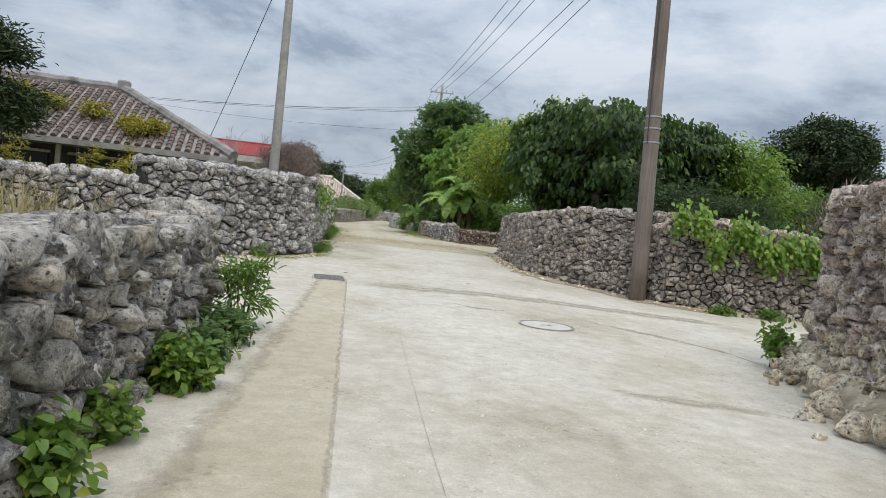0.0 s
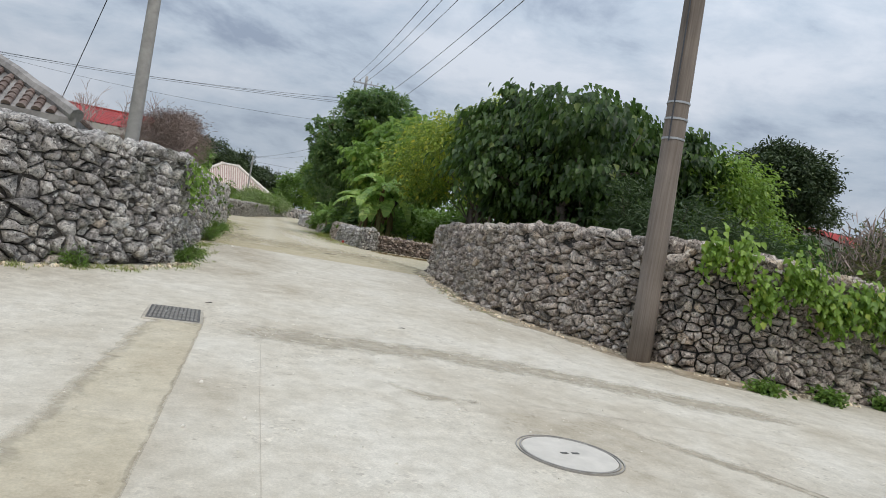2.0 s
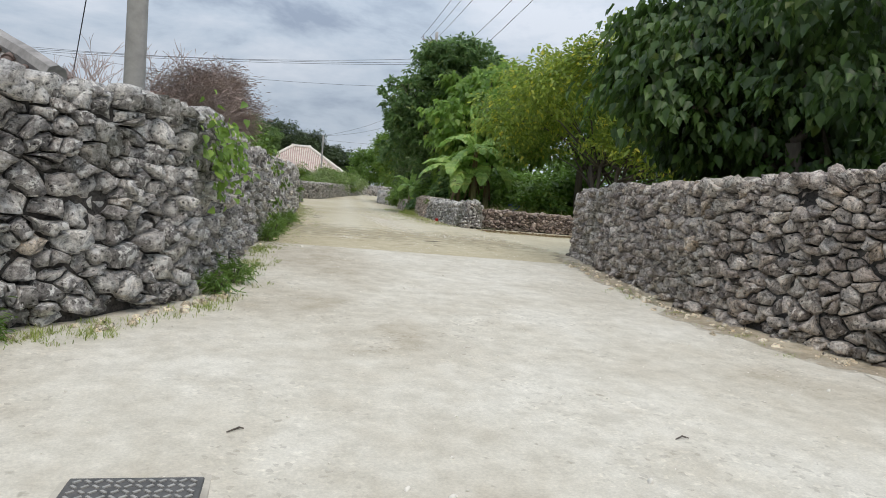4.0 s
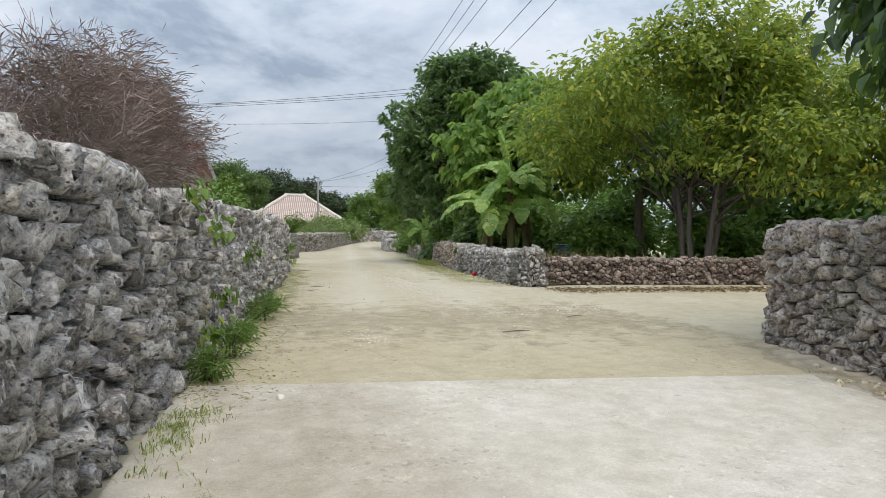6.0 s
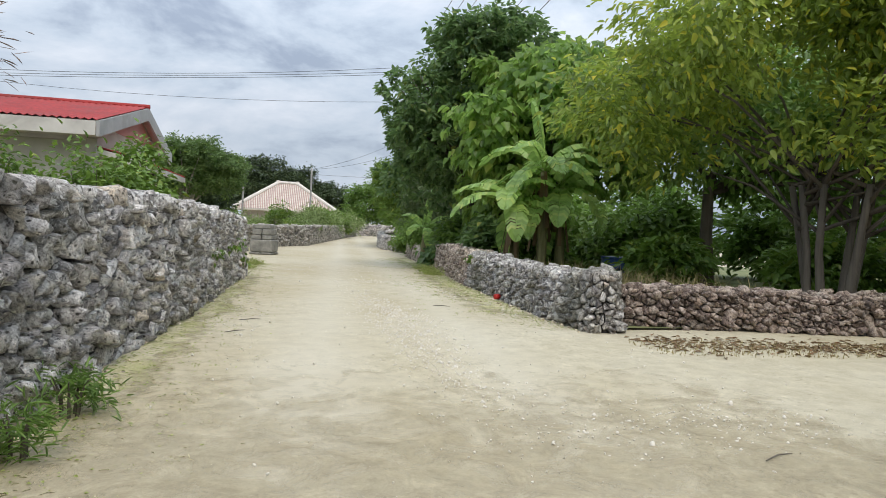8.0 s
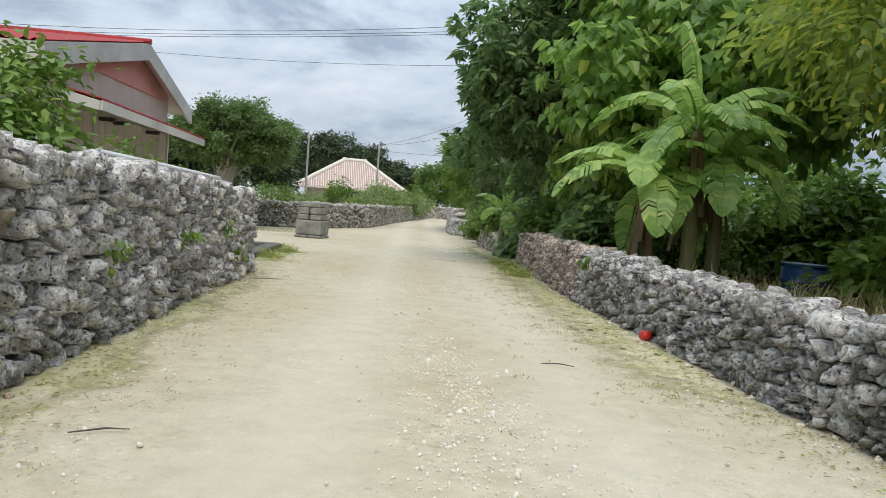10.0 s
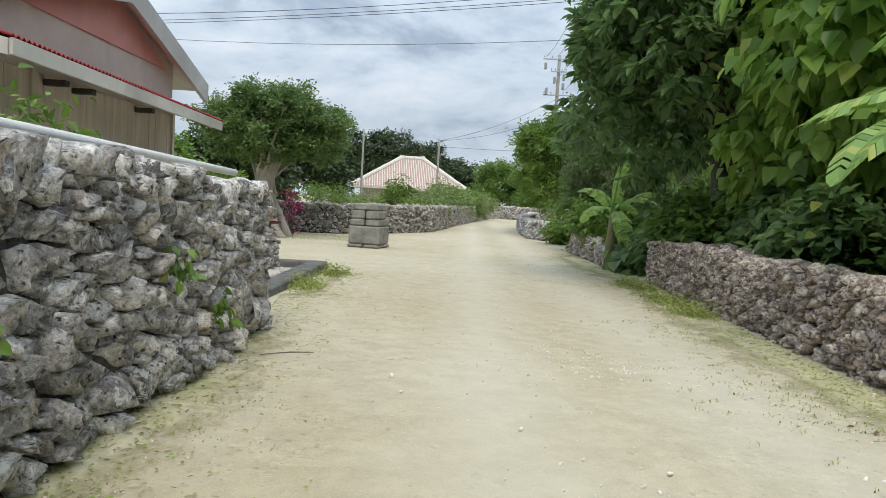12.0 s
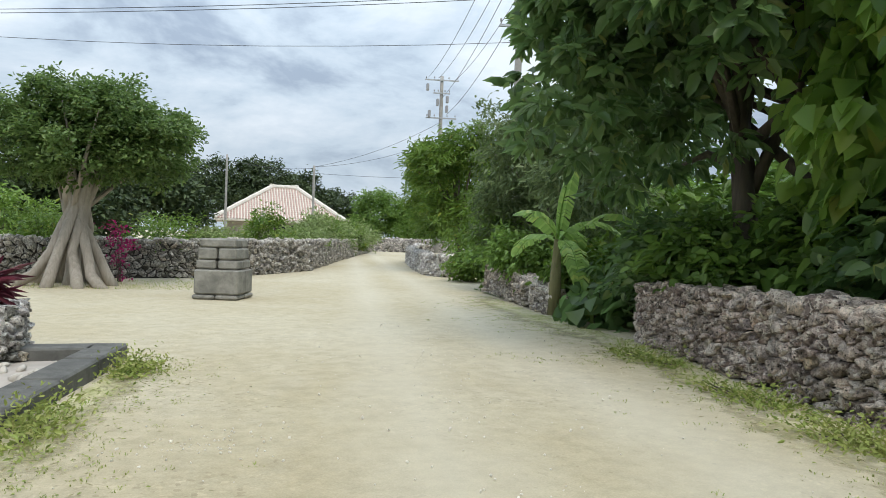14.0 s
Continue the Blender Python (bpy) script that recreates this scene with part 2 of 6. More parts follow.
def grain_material(name, dark, pale, stretch=(14, 14, 0.7), rough=0.85):
    m, nt, b = material(name)
    pos = position(nt)
    st = nt.nodes.new("ShaderNodeMapping")
    st.inputs["Scale"].default_value = stretch
    nt.links.new(pos, st.inputs[0])
    n = noise_tex(nt, 1.0, 7.0, 0.65, st.outputs[0], 0.5)
    w = noise_tex(nt, 0.7, 4.0, 0.5, pos)
    c = mixc(nt, 0.4, ramp(nt, n, (0.3, dark), (0.7, pale)), ramp(nt, w, (0.35, dark), (0.65, pale)))
    nt.links.new(c, b.inputs["Base Color"])
    b.inputs["Roughness"].default_value = rough
    bump(nt, b, n, 0.5, 0.01)
    return m


def leaf_material(name, dark, mid, bright, odd=None, gloss=0.45, through_light=0.4, odd_from=0.93):
    m, nt, b = material(name)
    r = nt.nodes.new("ShaderNodeNewGeometry").outputs["Random Per Island"]
    stops = [(0.0, dark), (0.5, mid), (odd_from, bright)] + ([(1.0, odd)] if odd else [])
    c = ramp(nt, r, *stops)
    pos = position(nt)
    w = noise_tex(nt, 0.8, 3.0, 0.5, pos)
    c = mixc(nt, ramp(nt, w, (0.4, (0, 0, 0)), (0.65, (0.5, 0.5, 0.5))), c, bright)
    nt.links.new(c, b.inputs["Base Color"])
    b.inputs["Roughness"].default_value = gloss
    t = nt.nodes.new("ShaderNodeBsdfTranslucent")
    nt.links.new(mixc(nt, 0.5, c, tuple(1.25 * x for x in bright)), t.inputs[0])
    mx = nt.nodes.new("ShaderNodeMixShader")
    mx.inputs[0].default_value = through_light
    nt.links.new(b.outputs[0], mx.inputs[1])
    nt.links.new(t.outputs[0], mx.inputs[2])
    nt.links.new(mx.outputs[0], nt.nodes["Material Output"].inputs[0])
    return m


LEAF_DEEP = leaf_material("deep_green_leaves", (0.058, 0.115, 0.026), (0.115, 0.215, 0.042), (0.21, 0.34, 0.066))
LEAF_BROAD = leaf_material("broad_green_leaves", (0.034, 0.080, 0.027), (0.088, 0.170, 0.052), (0.19, 0.295, 0.105), (0.32, 0.34, 0.08), 0.36, 0.55)
LEAF_HIBISCUS = leaf_material("hibiscus_leaves", (0.013, 0.034, 0.009), (0.037, 0.082, 0.018), (0.105, 0.185, 0.04), (0.17, 0.21, 0.043))
LEAF_YELLOW = leaf_material("yellow_green_leaves", (0.05, 0.10, 0.02), (0.165, 0.26, 0.042), (0.38, 0.47, 0.085), (0.82, 0.66, 0.05), 0.42, 0.5, 0.86)
LEAF_OLEANDER = leaf_material("dark_narrow_leaves", (0.026, 0.050, 0.020), (0.050, 0.088, 0.033), (0.095, 0.145, 0.055), None, 0.45, 0.3)
# Heart leaves of the near tree: backlight is put into a raised leaf colour.
LEAF_HEART_LIT = leaf_material("lit_heart_leaves", (0.075, 0.16, 0.034), (0.17, 0.31, 0.06), (0.32, 0.47, 0.11), (0.48, 0.52, 0.11), 0.35, 0.62)
LEAF_GREY = leaf_material("grey_green_narrow_leaves", (0.060, 0.098, 0.042), (0.110, 0.168, 0.068), (0.185, 0.245, 0.098))
LEAF_LIGHT = leaf_material("light_green_leaves", (0.063, 0.130, 0.020), (0.116, 0.213, 0.029), (0.192, 0.307, 0.049), (0.332, 0.331, 0.049), 0.45, 0.3)
LEAF_PALE = leaf_material("pale_yellow_green_leaves", (0.10, 0.15, 0.04), (0.19, 0.27, 0.08), (0.32, 0.40, 0.16), (0.55, 0.56, 0.36), 0.5, 0.35)
LEAF_OCHRE = leaf_material("ochre_yellow_leaves", (0.13, 0.14, 0.025), (0.29, 0.27, 0.04), (0.46, 0.40, 0.06), (0.60, 0.48, 0.06), 0.5, 0.35)
LEAF_OLIVE = leaf_material("sparse_olive_leaves", (0.07, 0.085, 0.03), (0.14, 0.155, 0.05), (0.24, 0.24, 0.09), (0.34, 0.22, 0.12), 0.55, 0.3)
LEAF_VINE = leaf_material("bright_creeper_leaves", (0.07, 0.14, 0.02), (0.15, 0.27, 0.035), (0.28, 0.42, 0.07), (0.45, 0.47, 0.09), 0.42, 0.35)
LEAF_DARK = leaf_material("dark_conifer_foliage", (0.019, 0.040, 0.016), (0.040, 0.069, 0.024), (0.072, 0.109, 0.037), None, 0.6, 0.1)
LEAF_FICUS = leaf_material("ficus_leaves", (0.048, 0.097, 0.028), (0.093, 0.164, 0.045), (0.166, 0.260, 0.073), (0.266, 0.308, 0.087))
LEAF_BANANA = leaf_material("banana_leaf_blades", (0.12, 0.25, 0.05), (0.25, 0.42, 0.095), (0.38, 0.54, 0.15), (0.50, 0.55, 0.13), 0.38, 0.4)
LEAF_DRY = leaf_material("dry_leaves", (0.10, 0.06, 0.03), (0.19, 0.12, 0.06), (0.27, 0.19, 0.10), (0.33, 0.14, 0.06), 0.8, 0.1)
LEAF_RED = leaf_material("dark_red_leaves", (0.05, 0.010, 0.018), (0.09, 0.018, 0.03), (0.15, 0.03, 0.05), None, 0.4, 0.15)
LEAF_PINK = leaf_material("magenta_blossoms", (0.25, 0.01, 0.08), (0.40, 0.015, 0.13), (0.5, 0.03, 0.2), None, 0.6, 0.3)
GRASS = leaf_material("verge_grass", (0.13, 0.20, 0.035), (0.25, 0.33, 0.07), (0.38, 0.41, 0.13), (0.52, 0.46, 0.25), 0.7, 0.25)
STRAW = leaf_material("pale_straw", (0.30, 0.27, 0.14), (0.43, 0.39, 0.23), (0.56, 0.51, 0.34), (0.62, 0.58, 0.42), 0.8, 0.1)
DRY_GRASS = leaf_material("dry_grass", (0.22, 0.18, 0.07), (0.33, 0.27, 0.12), (0.42, 0.36, 0.18), (0.20, 0.2, 0.06), 0.8, 0.2)
BARK = grain_material("grey_brown_bark", (0.055, 0.044, 0.034), (0.16, 0.135, 0.105))
BARK_PALE = grain_material("pale_ficus_bark", (0.21, 0.185, 0.155), (0.46, 0.42, 0.36))
BANANA_STEM = grain_material("banana_stem_sheaths", (0.10, 0.085, 0.04), (0.30, 0.28, 0.13), (10, 10, 1.2))
TWIG = grain_material("bare_reddish_twigs", (0.31, 0.23, 0.20), (0.56, 0.46, 0.42))
POLE_WOOD = grain_material("weathered_brown_pole_wood", (0.085, 0.068, 0.056), (0.29, 0.245, 0.21), (34, 34, 0.6))
STONE_CUT = plain_material("cut_grey_stone", (0.24, 0.235, 0.21), 0.35, 5.0, 0.95, 0.0, 0.6, (0.15, 0.15, 0.135))
STONE_CURB = plain_material("dark_curb_stone", (0.13, 0.13, 0.12), 0.35, 5.0, 0.9, 0.0, 0.6, (0.085, 0.085, 0.08))
RUBBLE = stone_material("tan_rubble_stone", (0.56, 0.46, 0.32), (0.74, 0.63, 0.46), (0.90, 0.82, 0.67), (0.76, 0.60, 0.40), 0.03)
GRAVEL = plain_material("grey_white_gravel", (0.52, 0.49, 0.44), 0.2, 7.0, 0.9)
PEBBLE = plain_material("pale_gravel", (0.72, 0.68, 0.60), 0.15, 8.0, 0.95)
POLE_GREY = plain_material("grey_concrete_pole", (0.33, 0.32, 0.30), 0.2, 4.0, 0.85)
STEEL = plain_material("galvanised_steel", (0.42, 0.43, 0.44), 0.15, 6.0, 0.45, 0.7)
INSULATOR = plain_material("grey_insulators", (0.30, 0.30, 0.31), 0.1, 5.0, 0.3)
WIRE = plain_material("black_cable", (0.05, 0.055, 0.065), 0.1, 5.0, 0.6)
CRACK = plain_material("dusty_joint_filler", (0.43, 0.39, 0.32), 0.3, 6.0, 0.95)
IRON = plain_material("cast_iron_cover", (0.125, 0.12, 0.112), 0.35, 12.0, 0.6, 0.5)
STUD = plain_material("worn_iron_studs", (0.36, 0.345, 0.315), 0.25, 9.0, 0.6, 0.3)
COVER_STONE = plain_material("concrete_filled_cover", (0.58, 0.55, 0.49), 0.12, 4.0, 0.9)
RED_METAL = plain_material("red_painted_corrugated_metal", (0.34, 0.028, 0.024), 0.25, 2.0, 0.75, 0.0, 0.1, (0.24, 0.04, 0.035))
WHITE_WOOD = plain_material("weathered_white_fascia", (0.58, 0.55, 0.50), 0.12, 1.6, 0.8, 0.0, 0.15, (0.36, 0.33, 0.29))
FASCIA = plain_material("grey_weathered_bargeboard", (0.42, 0.42, 0.415), 0.15, 1.8, 0.85, 0.0, 0.15, (0.33, 0.32, 0.30))
PINK_WALL = plain_material("faded_pink_plaster", (0.517, 0.247, 0.226), 0.12, 1.4, 0.85, 0.0, 0.1, (0.440, 0.226, 0.210))
GREY_WALL = plain_material("grey_rendered_wall", (0.480, 0.437, 0.391), 0.15, 1.2, 0.9, 0.0, 0.15, (0.336, 0.307, 0.270))
BOARD = grain_material("weathered_grey_boards", (0.38, 0.335, 0.29), (0.70, 0.63, 0.55), (9, 9, 0.5))
PIPE_PAINT = plain_material("white_painted_pipe", (0.62, 0.62, 0.60), 0.1, 4.0, 0.5)
TILE_RED = plain_material("weathered_brown_roof_tile", (0.15, 0.105, 0.088), 0.4, 5.0, 0.9, 0.0, 0.3, (0.25, 0.20, 0.17))
TILE_PINK = plain_material("pink_roof_tile", (0.50, 0.36, 0.31), 0.15, 5.0, 0.85, 0.0, 0.2)
PLASTER = plain_material("white_roof_plaster", (0.66, 0.62, 0.55), 0.15, 5.0, 0.9)
PLASTER_OLD = plain_material("grey_old_roof_plaster", (0.30, 0.285, 0.27), 0.35, 3.0, 0.95, 0.0, 0.3, (0.13, 0.125, 0.12))
DARK_WOOD = plain_material("dark_house_wood", (0.055, 0.045, 0.038), 0.3, 5.0, 0.8)
# Near-black for flat panels: paints the shade of rooms that are not modelled.
SHADOW_ROOM = plain_material("painted_room_shade", (0.02, 0.02, 0.022), 0.2, 3.0, 0.6)
RED_PLASTIC = plain_material("red_plastic", (0.55, 0.025, 0.02), 0.1, 8.0, 0.35)
BLUE_TARP = plain_material("blue_box_plastic", (0.02, 0.055, 0.15), 0.2, 6.0, 0.45)
STAIN = ground_material("damp_grey_stain", ((0.3, (0.46, 0.41, 0.31)), (0.5, (0.515, 0.465, 0.365)), (0.7, (0.57, 0.52, 0.42))), (0.47, 0.415, 0.31), 0.9)
fading(STAIN, 0.25, 1.0)
DAMP = ground_material("damp_brown_sand", ((0.3, (0.475, 0.405, 0.26)), (0.5, (0.515, 0.45, 0.305)), (0.7, (0.55, 0.49, 0.345))), (0.49, 0.42, 0.28), 0.6)
fading(DAMP, 0.2, 0.9)
EARTH = ground_material("reddish_earth_bank", ((0.3, (0.42, 0.33, 0.22)), (0.5, (0.52, 0.44, 0.315)), (0.7, (0.60, 0.54, 0.42))), (0.45, 0.35, 0.235), 1.5)
fading(EARTH, 0.15, 0.9)

# ---- helpers for meshes ----


def mesh_from(name, verts, faces, mat, smooth=False):
    me = bpy.data.meshes.new(name)
    me.from_pydata([tuple(v) for v in verts], [], [tuple(f) for f in faces])
    me.materials.append(mat)
    if smooth:
        me.polygons.foreach_set("use_smooth", [True] * len(me.polygons))
    me.update()
    return me


def mesh_arrays(name, v, quads, mat, smooth=False):
    """A mesh from numpy arrays: vertices and faces of one size."""
    me = bpy.data.meshes.new(name)
    k = quads.shape[1]
    me.vertices.add(len(v))
    me.vertices.foreach_set("co", np.ascontiguousarray(v, dtype=np.float32).ravel())
    me.loops.add(quads.size)
    me.loops.foreach_set("vertex_index", np.ascontiguousarray(quads, dtype=np.int32).ravel())
    me.polygons.add(len(quads))
    me.polygons.foreach_set("loop_start", np.arange(0, quads.size, k, dtype=np.int32))
    if smooth:
        me.polygons.foreach_set("use_smooth", np.ones(len(quads), dtype=bool))
    me.materials.append(mat)
    me.update(calc_edges=True)
    return me


def part(name, bm, mat, parent=None, label="", smooth=False):
    """Link a bmesh, or a mesh, as one object under its thing."""
    if isinstance(bm, bmesh.types.BMesh):
        me = bpy.data.meshes.new(name)
        bmesh.ops.recalc_face_normals(bm, faces=bm.faces)
        bm.to_mesh(me)
        bm.free()
        me.materials.append(mat)
        if smooth:
            me.polygons.foreach_set("use_smooth", [True] * len(me.polygons))
    else:
        me = bm
    ob = new(name, me)
    if parent:
        ob.parent = parent
    if label:
        tagged(ob, label)
    return ob


def thing(name, label, category, group="", kind="", at=(0, 0, 0)):
    ob = new(name)
    ob.empty_display_size = 0.2
    ob.location = at
    return tagged(ob, label, category, group, kind)


def box(bm, c, s, m=None, bevel=0.0):
    """Add a box with centre c and full sizes s."""
    r = bmesh.ops.create_cube(bm, size=1.0)
    vs = r["verts"]
    for v in vs:
        v.co = Vector((v.co.x * s[0], v.co.y * s[1], v.co.z * s[2]))
    if bevel:
        es = list({e for v in vs for e in v.link_edges})
        vs = list({v for f in bmesh.ops.bevel(bm, geom=es, offset=bevel, segments=1, affect="EDGES")["faces"] for v in f.verts} | {v for v in vs if v.is_valid})
    mat = Matrix.Translation(c) @ (m or Matrix())
    for v in vs:
        v.co = mat @ v.co
    return bm


def boxed(c, s, m=None, bevel=0.0):
    return box(bmesh.new(), c, s, m, bevel)


def tube(bm, pts, radii, seg=8, cap=True):
    """A tapered tube along points."""
    pts = [Vector(p) for p in pts]
    rings = []
    for i, p in enumerate(pts):
        d = (pts[min(i + 1, len(pts) - 1)] - pts[max(i - 1, 0)]).normalized()
        a = d.orthogonal().normalized() if abs(d.z) > 0.95 else d.cross(Vector((0, 0, 1))).normalized()
        b = d.cross(a)
        r = radii[i] if isinstance(radii, (list, tuple)) else radii
        rings.append([bm.verts.new(p + r * (math.cos(2 * math.pi * k / seg) * a + math.sin(2 * math.pi * k / seg) * b)) for k in range(seg)])
    for u, w in zip(rings, rings[1:]):
        # pick the turn of the ring that twists least
        best = min(range(seg), key=lambda o: (u[0].co - w[o].co).length)
        w[:] = w[best:] + w[:best]
        for k in range(seg):
            bm.faces.new((u[k], u[(k + 1) % seg], w[(k + 1) % seg], w[k]))
    if cap:
        bm.faces.new(rings[0][::-1])
        bm.faces.new(rings[-1])
    return bm


GY = (-30.0, 8.0, 13.0, 22.0, 30.0, 36.0, 46.0, 54.0, 150.0)
GZ = (0.0, 0.0, 0.05, 0.30, 0.38, 0.32, 0.14, 0.0, 0.0)


def gz(y):
    """The height of the road at y."""
    return float(np.interp(y, GY, GZ))

# ---- ground ----


def sheet(name, left, right, lift, mat, kind_label, category, steps=12, wob=0.0, seed=1, fade=None):
    """A strip of ground between two lines of (x, y), following the road's height."""
    rng = random.Random(seed)
    v, q = [], []
    n = len(left)
    for i in range(n):
        for k in range(steps + 1):
            f = k / steps
            x, y = (left[i][j] * (1 - f) + right[i][j] * f for j in (0, 1))
            if wob and k in (0, steps):
                x += rng.uniform(-wob, wob)
                y += rng.uniform(-wob, wob)
            v.append((x, y, gz(y) + lift))
    for i in range(n - 1):
        for k in range(steps):
            a = i * (steps + 1) + k
            q.append((a, a + 1, a + steps + 2, a + steps + 1))
    me = mesh_from(name, v, q, mat, True)
    if fade:
        me.attributes.new("fade", "FLOAT", "POINT").data.foreach_set("value", [fade(k / steps) * min(1.0, 0.4 * min(i, n - 1 - i)) for i in range(n) for k in range(steps + 1)])
    ob = new(name, me)
    return tagged(ob, kind_label, category, kind="structure")


def dense(pts, step=0.5):
    res = []
    for a, b in zip(pts, pts[1:]):
        n = max(1, int(math.dist(a[:2], b[:2]) / step))
        for i in range(n):
            f = i / n
            res.append(tuple(p * (1 - f) + q * f for p, q in zip(a, b)))
    res.append(tuple(pts[-1]))
    return res


ys = list(np.arange(-40, 150, 1.0)) + [150, 300, 800, 2500]
ys = [-2500, -600, -150] + ys
xs = [-2500, -600, -150] + list(np.arange(-50, 72, 4.0)) + [150, 600, 2500]
gv = [(x, y, gz(y)) for y in ys for x in xs]
gq = [(j * len(xs) + i, j * len(xs) + i + 1, (j + 1) * len(xs) + i + 1, (j + 1) * len(xs) + i) for j in range(len(ys) - 1) for i in range(len(xs) - 1)]
tagged(new("ground", mesh_from("ground", gv, gq, DIRT, True)), "packed pale coral sand of the village lanes", "ground", kind="structure")

# lines of the wall faces on the lane
L_NEAR = [(-1.8, -9.0), (-1.3, -2.0), (-1.0, 1.2), (-0.72, 3.5), (-0.44, 5.6), (-0.2, 7.7)]
L_WALL = [(-9.5, 10.5), (-4.0, 12.9), (-0.74, 15.0), (0.9, 16.2), (1.62, 17.2), (1.95, 18.6), (2.3, 21.5), (2.72, 24.2), (3.05, 26.8), (3.80, 31.2), (4.26, 35.5), (4.74, 39.8)]
R_NEAR = [(3.2, -3.0), (4.1, 1.5), (4.95, 3.9), (5.7, 5.2), (6.6, 6.65)]
P_WALL = [(22.0, 10.9), (13.5, 11.2), (11.0, 11.4), (9.6, 11.75), (8.75, 12.6), (8.1, 14.0), (7.6, 15.6), (7.4, 17.2), (7.85, 19.7), (8.3, 21.6), (8.75, 23.1)]
R_LOW = [(22.0, 27.0), (15.0, 29.0), (12.9, 29.6), (10.6, 30.1), (9.3, 30.0), (8.8, 30.3), (8.85, 31.5), (9.15, 33.6), (9.75, 37.8), (10.4, 41.0), (11.1, 44.2), (11.85, 47.4)]

# concrete: the crossing and the side lanes, up to the joint with the sand
cl = dense([(-1.3, -12.0), (-0.9, 3.0), (-0.45, 7.4)], 0.8) + dense([(-12.0, 7.8), (-12.0, 10.4)], 0.8) + dense([(-9.5, 10.7), (-4.0, 13.1), (-0.74, 15.2), (0.9, 16.4), (1.95, 18.6), (2.3, 21.5), (2.45, 22.45)], 0.5)
cr = [None] * len(cl)
for i, (x, y) in enumerate(cl):
    xr = np.interp(y, (-12, 1.5, 4.0, 5.3, 6.8, 7.6, 11.0, 11.4, 12.4, 14.0, 17.2, 19.7, 22.0), (3.2, 4.3, 5.3, 6.1, 7.2, 24.0, 24.0, 11.2, 9.0, 8.2, 7.5, 7.9, 8.5))
    cr[i] = (float(xr), y - 1.05 * max(0.0, (y - 19.0) / 3.4) if y > 19 else y)
sheet("road_concrete", cl, cr, 0.012, CONCRETE, "pale worn concrete of the crossing with hairline joints", "pavement", 30, 0.0, 3)
ty = [float(y) for y in np.arange(-6, 13.4, 0.4)]
sheet("road_patch", [(max(-1.05 + 0.185 * y, -1.6), y) for y in ty], [(0.02 + 0.15 * y, y) for y in ty], 0.018, PATCH, "sandy strip of filled trench in the concrete", "pavement", 14, 0.0, 4, lambda f: min(1.15, 14 * (1 - f) + 0.35, 3.2 * f + 0.05))


def stain(name, line, w, lift=0.0145):
    """A soft darker stain along a line."""
    d = dense(line, 0.25)
    sheet(name, [(x, y - w) for x, y in d], [(x, y + w) for x, y in d], lift, STAIN, "soft grey-brown stain on the concrete", "stain", 6, 0.0, 8, lambda f: 0.85 - 1.6 * abs(2 * f - 1) ** 1.3)


stain("stain_1", [(1.9, 12.5), (2.8, 12.3), (4.2, 12.2), (5.6, 11.7), (6.9, 10.9), (8.5, 10.2)], 0.95)
stain("stain_2", [(3.0, 5.6), (3.6, 5.2), (4.3, 4.9), (4.9, 4.5)], 0.35)
stain("stain_3", [(5.2, 9.6), (5.9, 8.6), (6.3, 7.6), (6.2, 6.6)], 0.5)
stain("stain_4", [(3.2, 10.9), (3.6, 10.3), (4.4, 10.0)], 0.4)


dx_ = [float(x) for x in np.arange(2.3, 9.2, 0.25)]
sheet("sand_drift", [(x, 22.78 - 0.177 * x) for x in dx_], [(x, 29.5 - 0.1 * x) for x in dx_], 0.0095, DAMP, "darker damp sand where the concrete ends", "ground", 14, 0.0, 9, lambda f: 1.25 - 1.25 * f)


def yard(name, line, dx, lift=0.03, mat=YARD):
    """Ground behind a wall: a strip from the wall's line sideways."""
    d = dense(line, 0.6)
    return sheet(name, d, [(x + dx, y) for x, y in d], lift, mat, "soil with weeds and leaf litter behind the wall", "ground", 10, 0.0, 5)


yard("yard_ground_1", [(x + (-0.35), y) for x, y in L_NEAR], -40.0, 0.25)
yard("yard_ground_2", [(x - 0.4, y) for x, y in L_WALL[1:]], -45.0)
yard("yard_ground_3", [(x + 0.4, y) for x, y in R_NEAR], 45.0)
yard("yard_ground_4", [(x + 0.5, y + 0.2) for x, y in P_WALL[3:]], 60.0)
yard("yard_ground_5", [(x + 0.4, y + 0.1) for x, y in R_LOW[5:]] + [(12.6, 48.5), (13.2, 57.5)], 60.0)

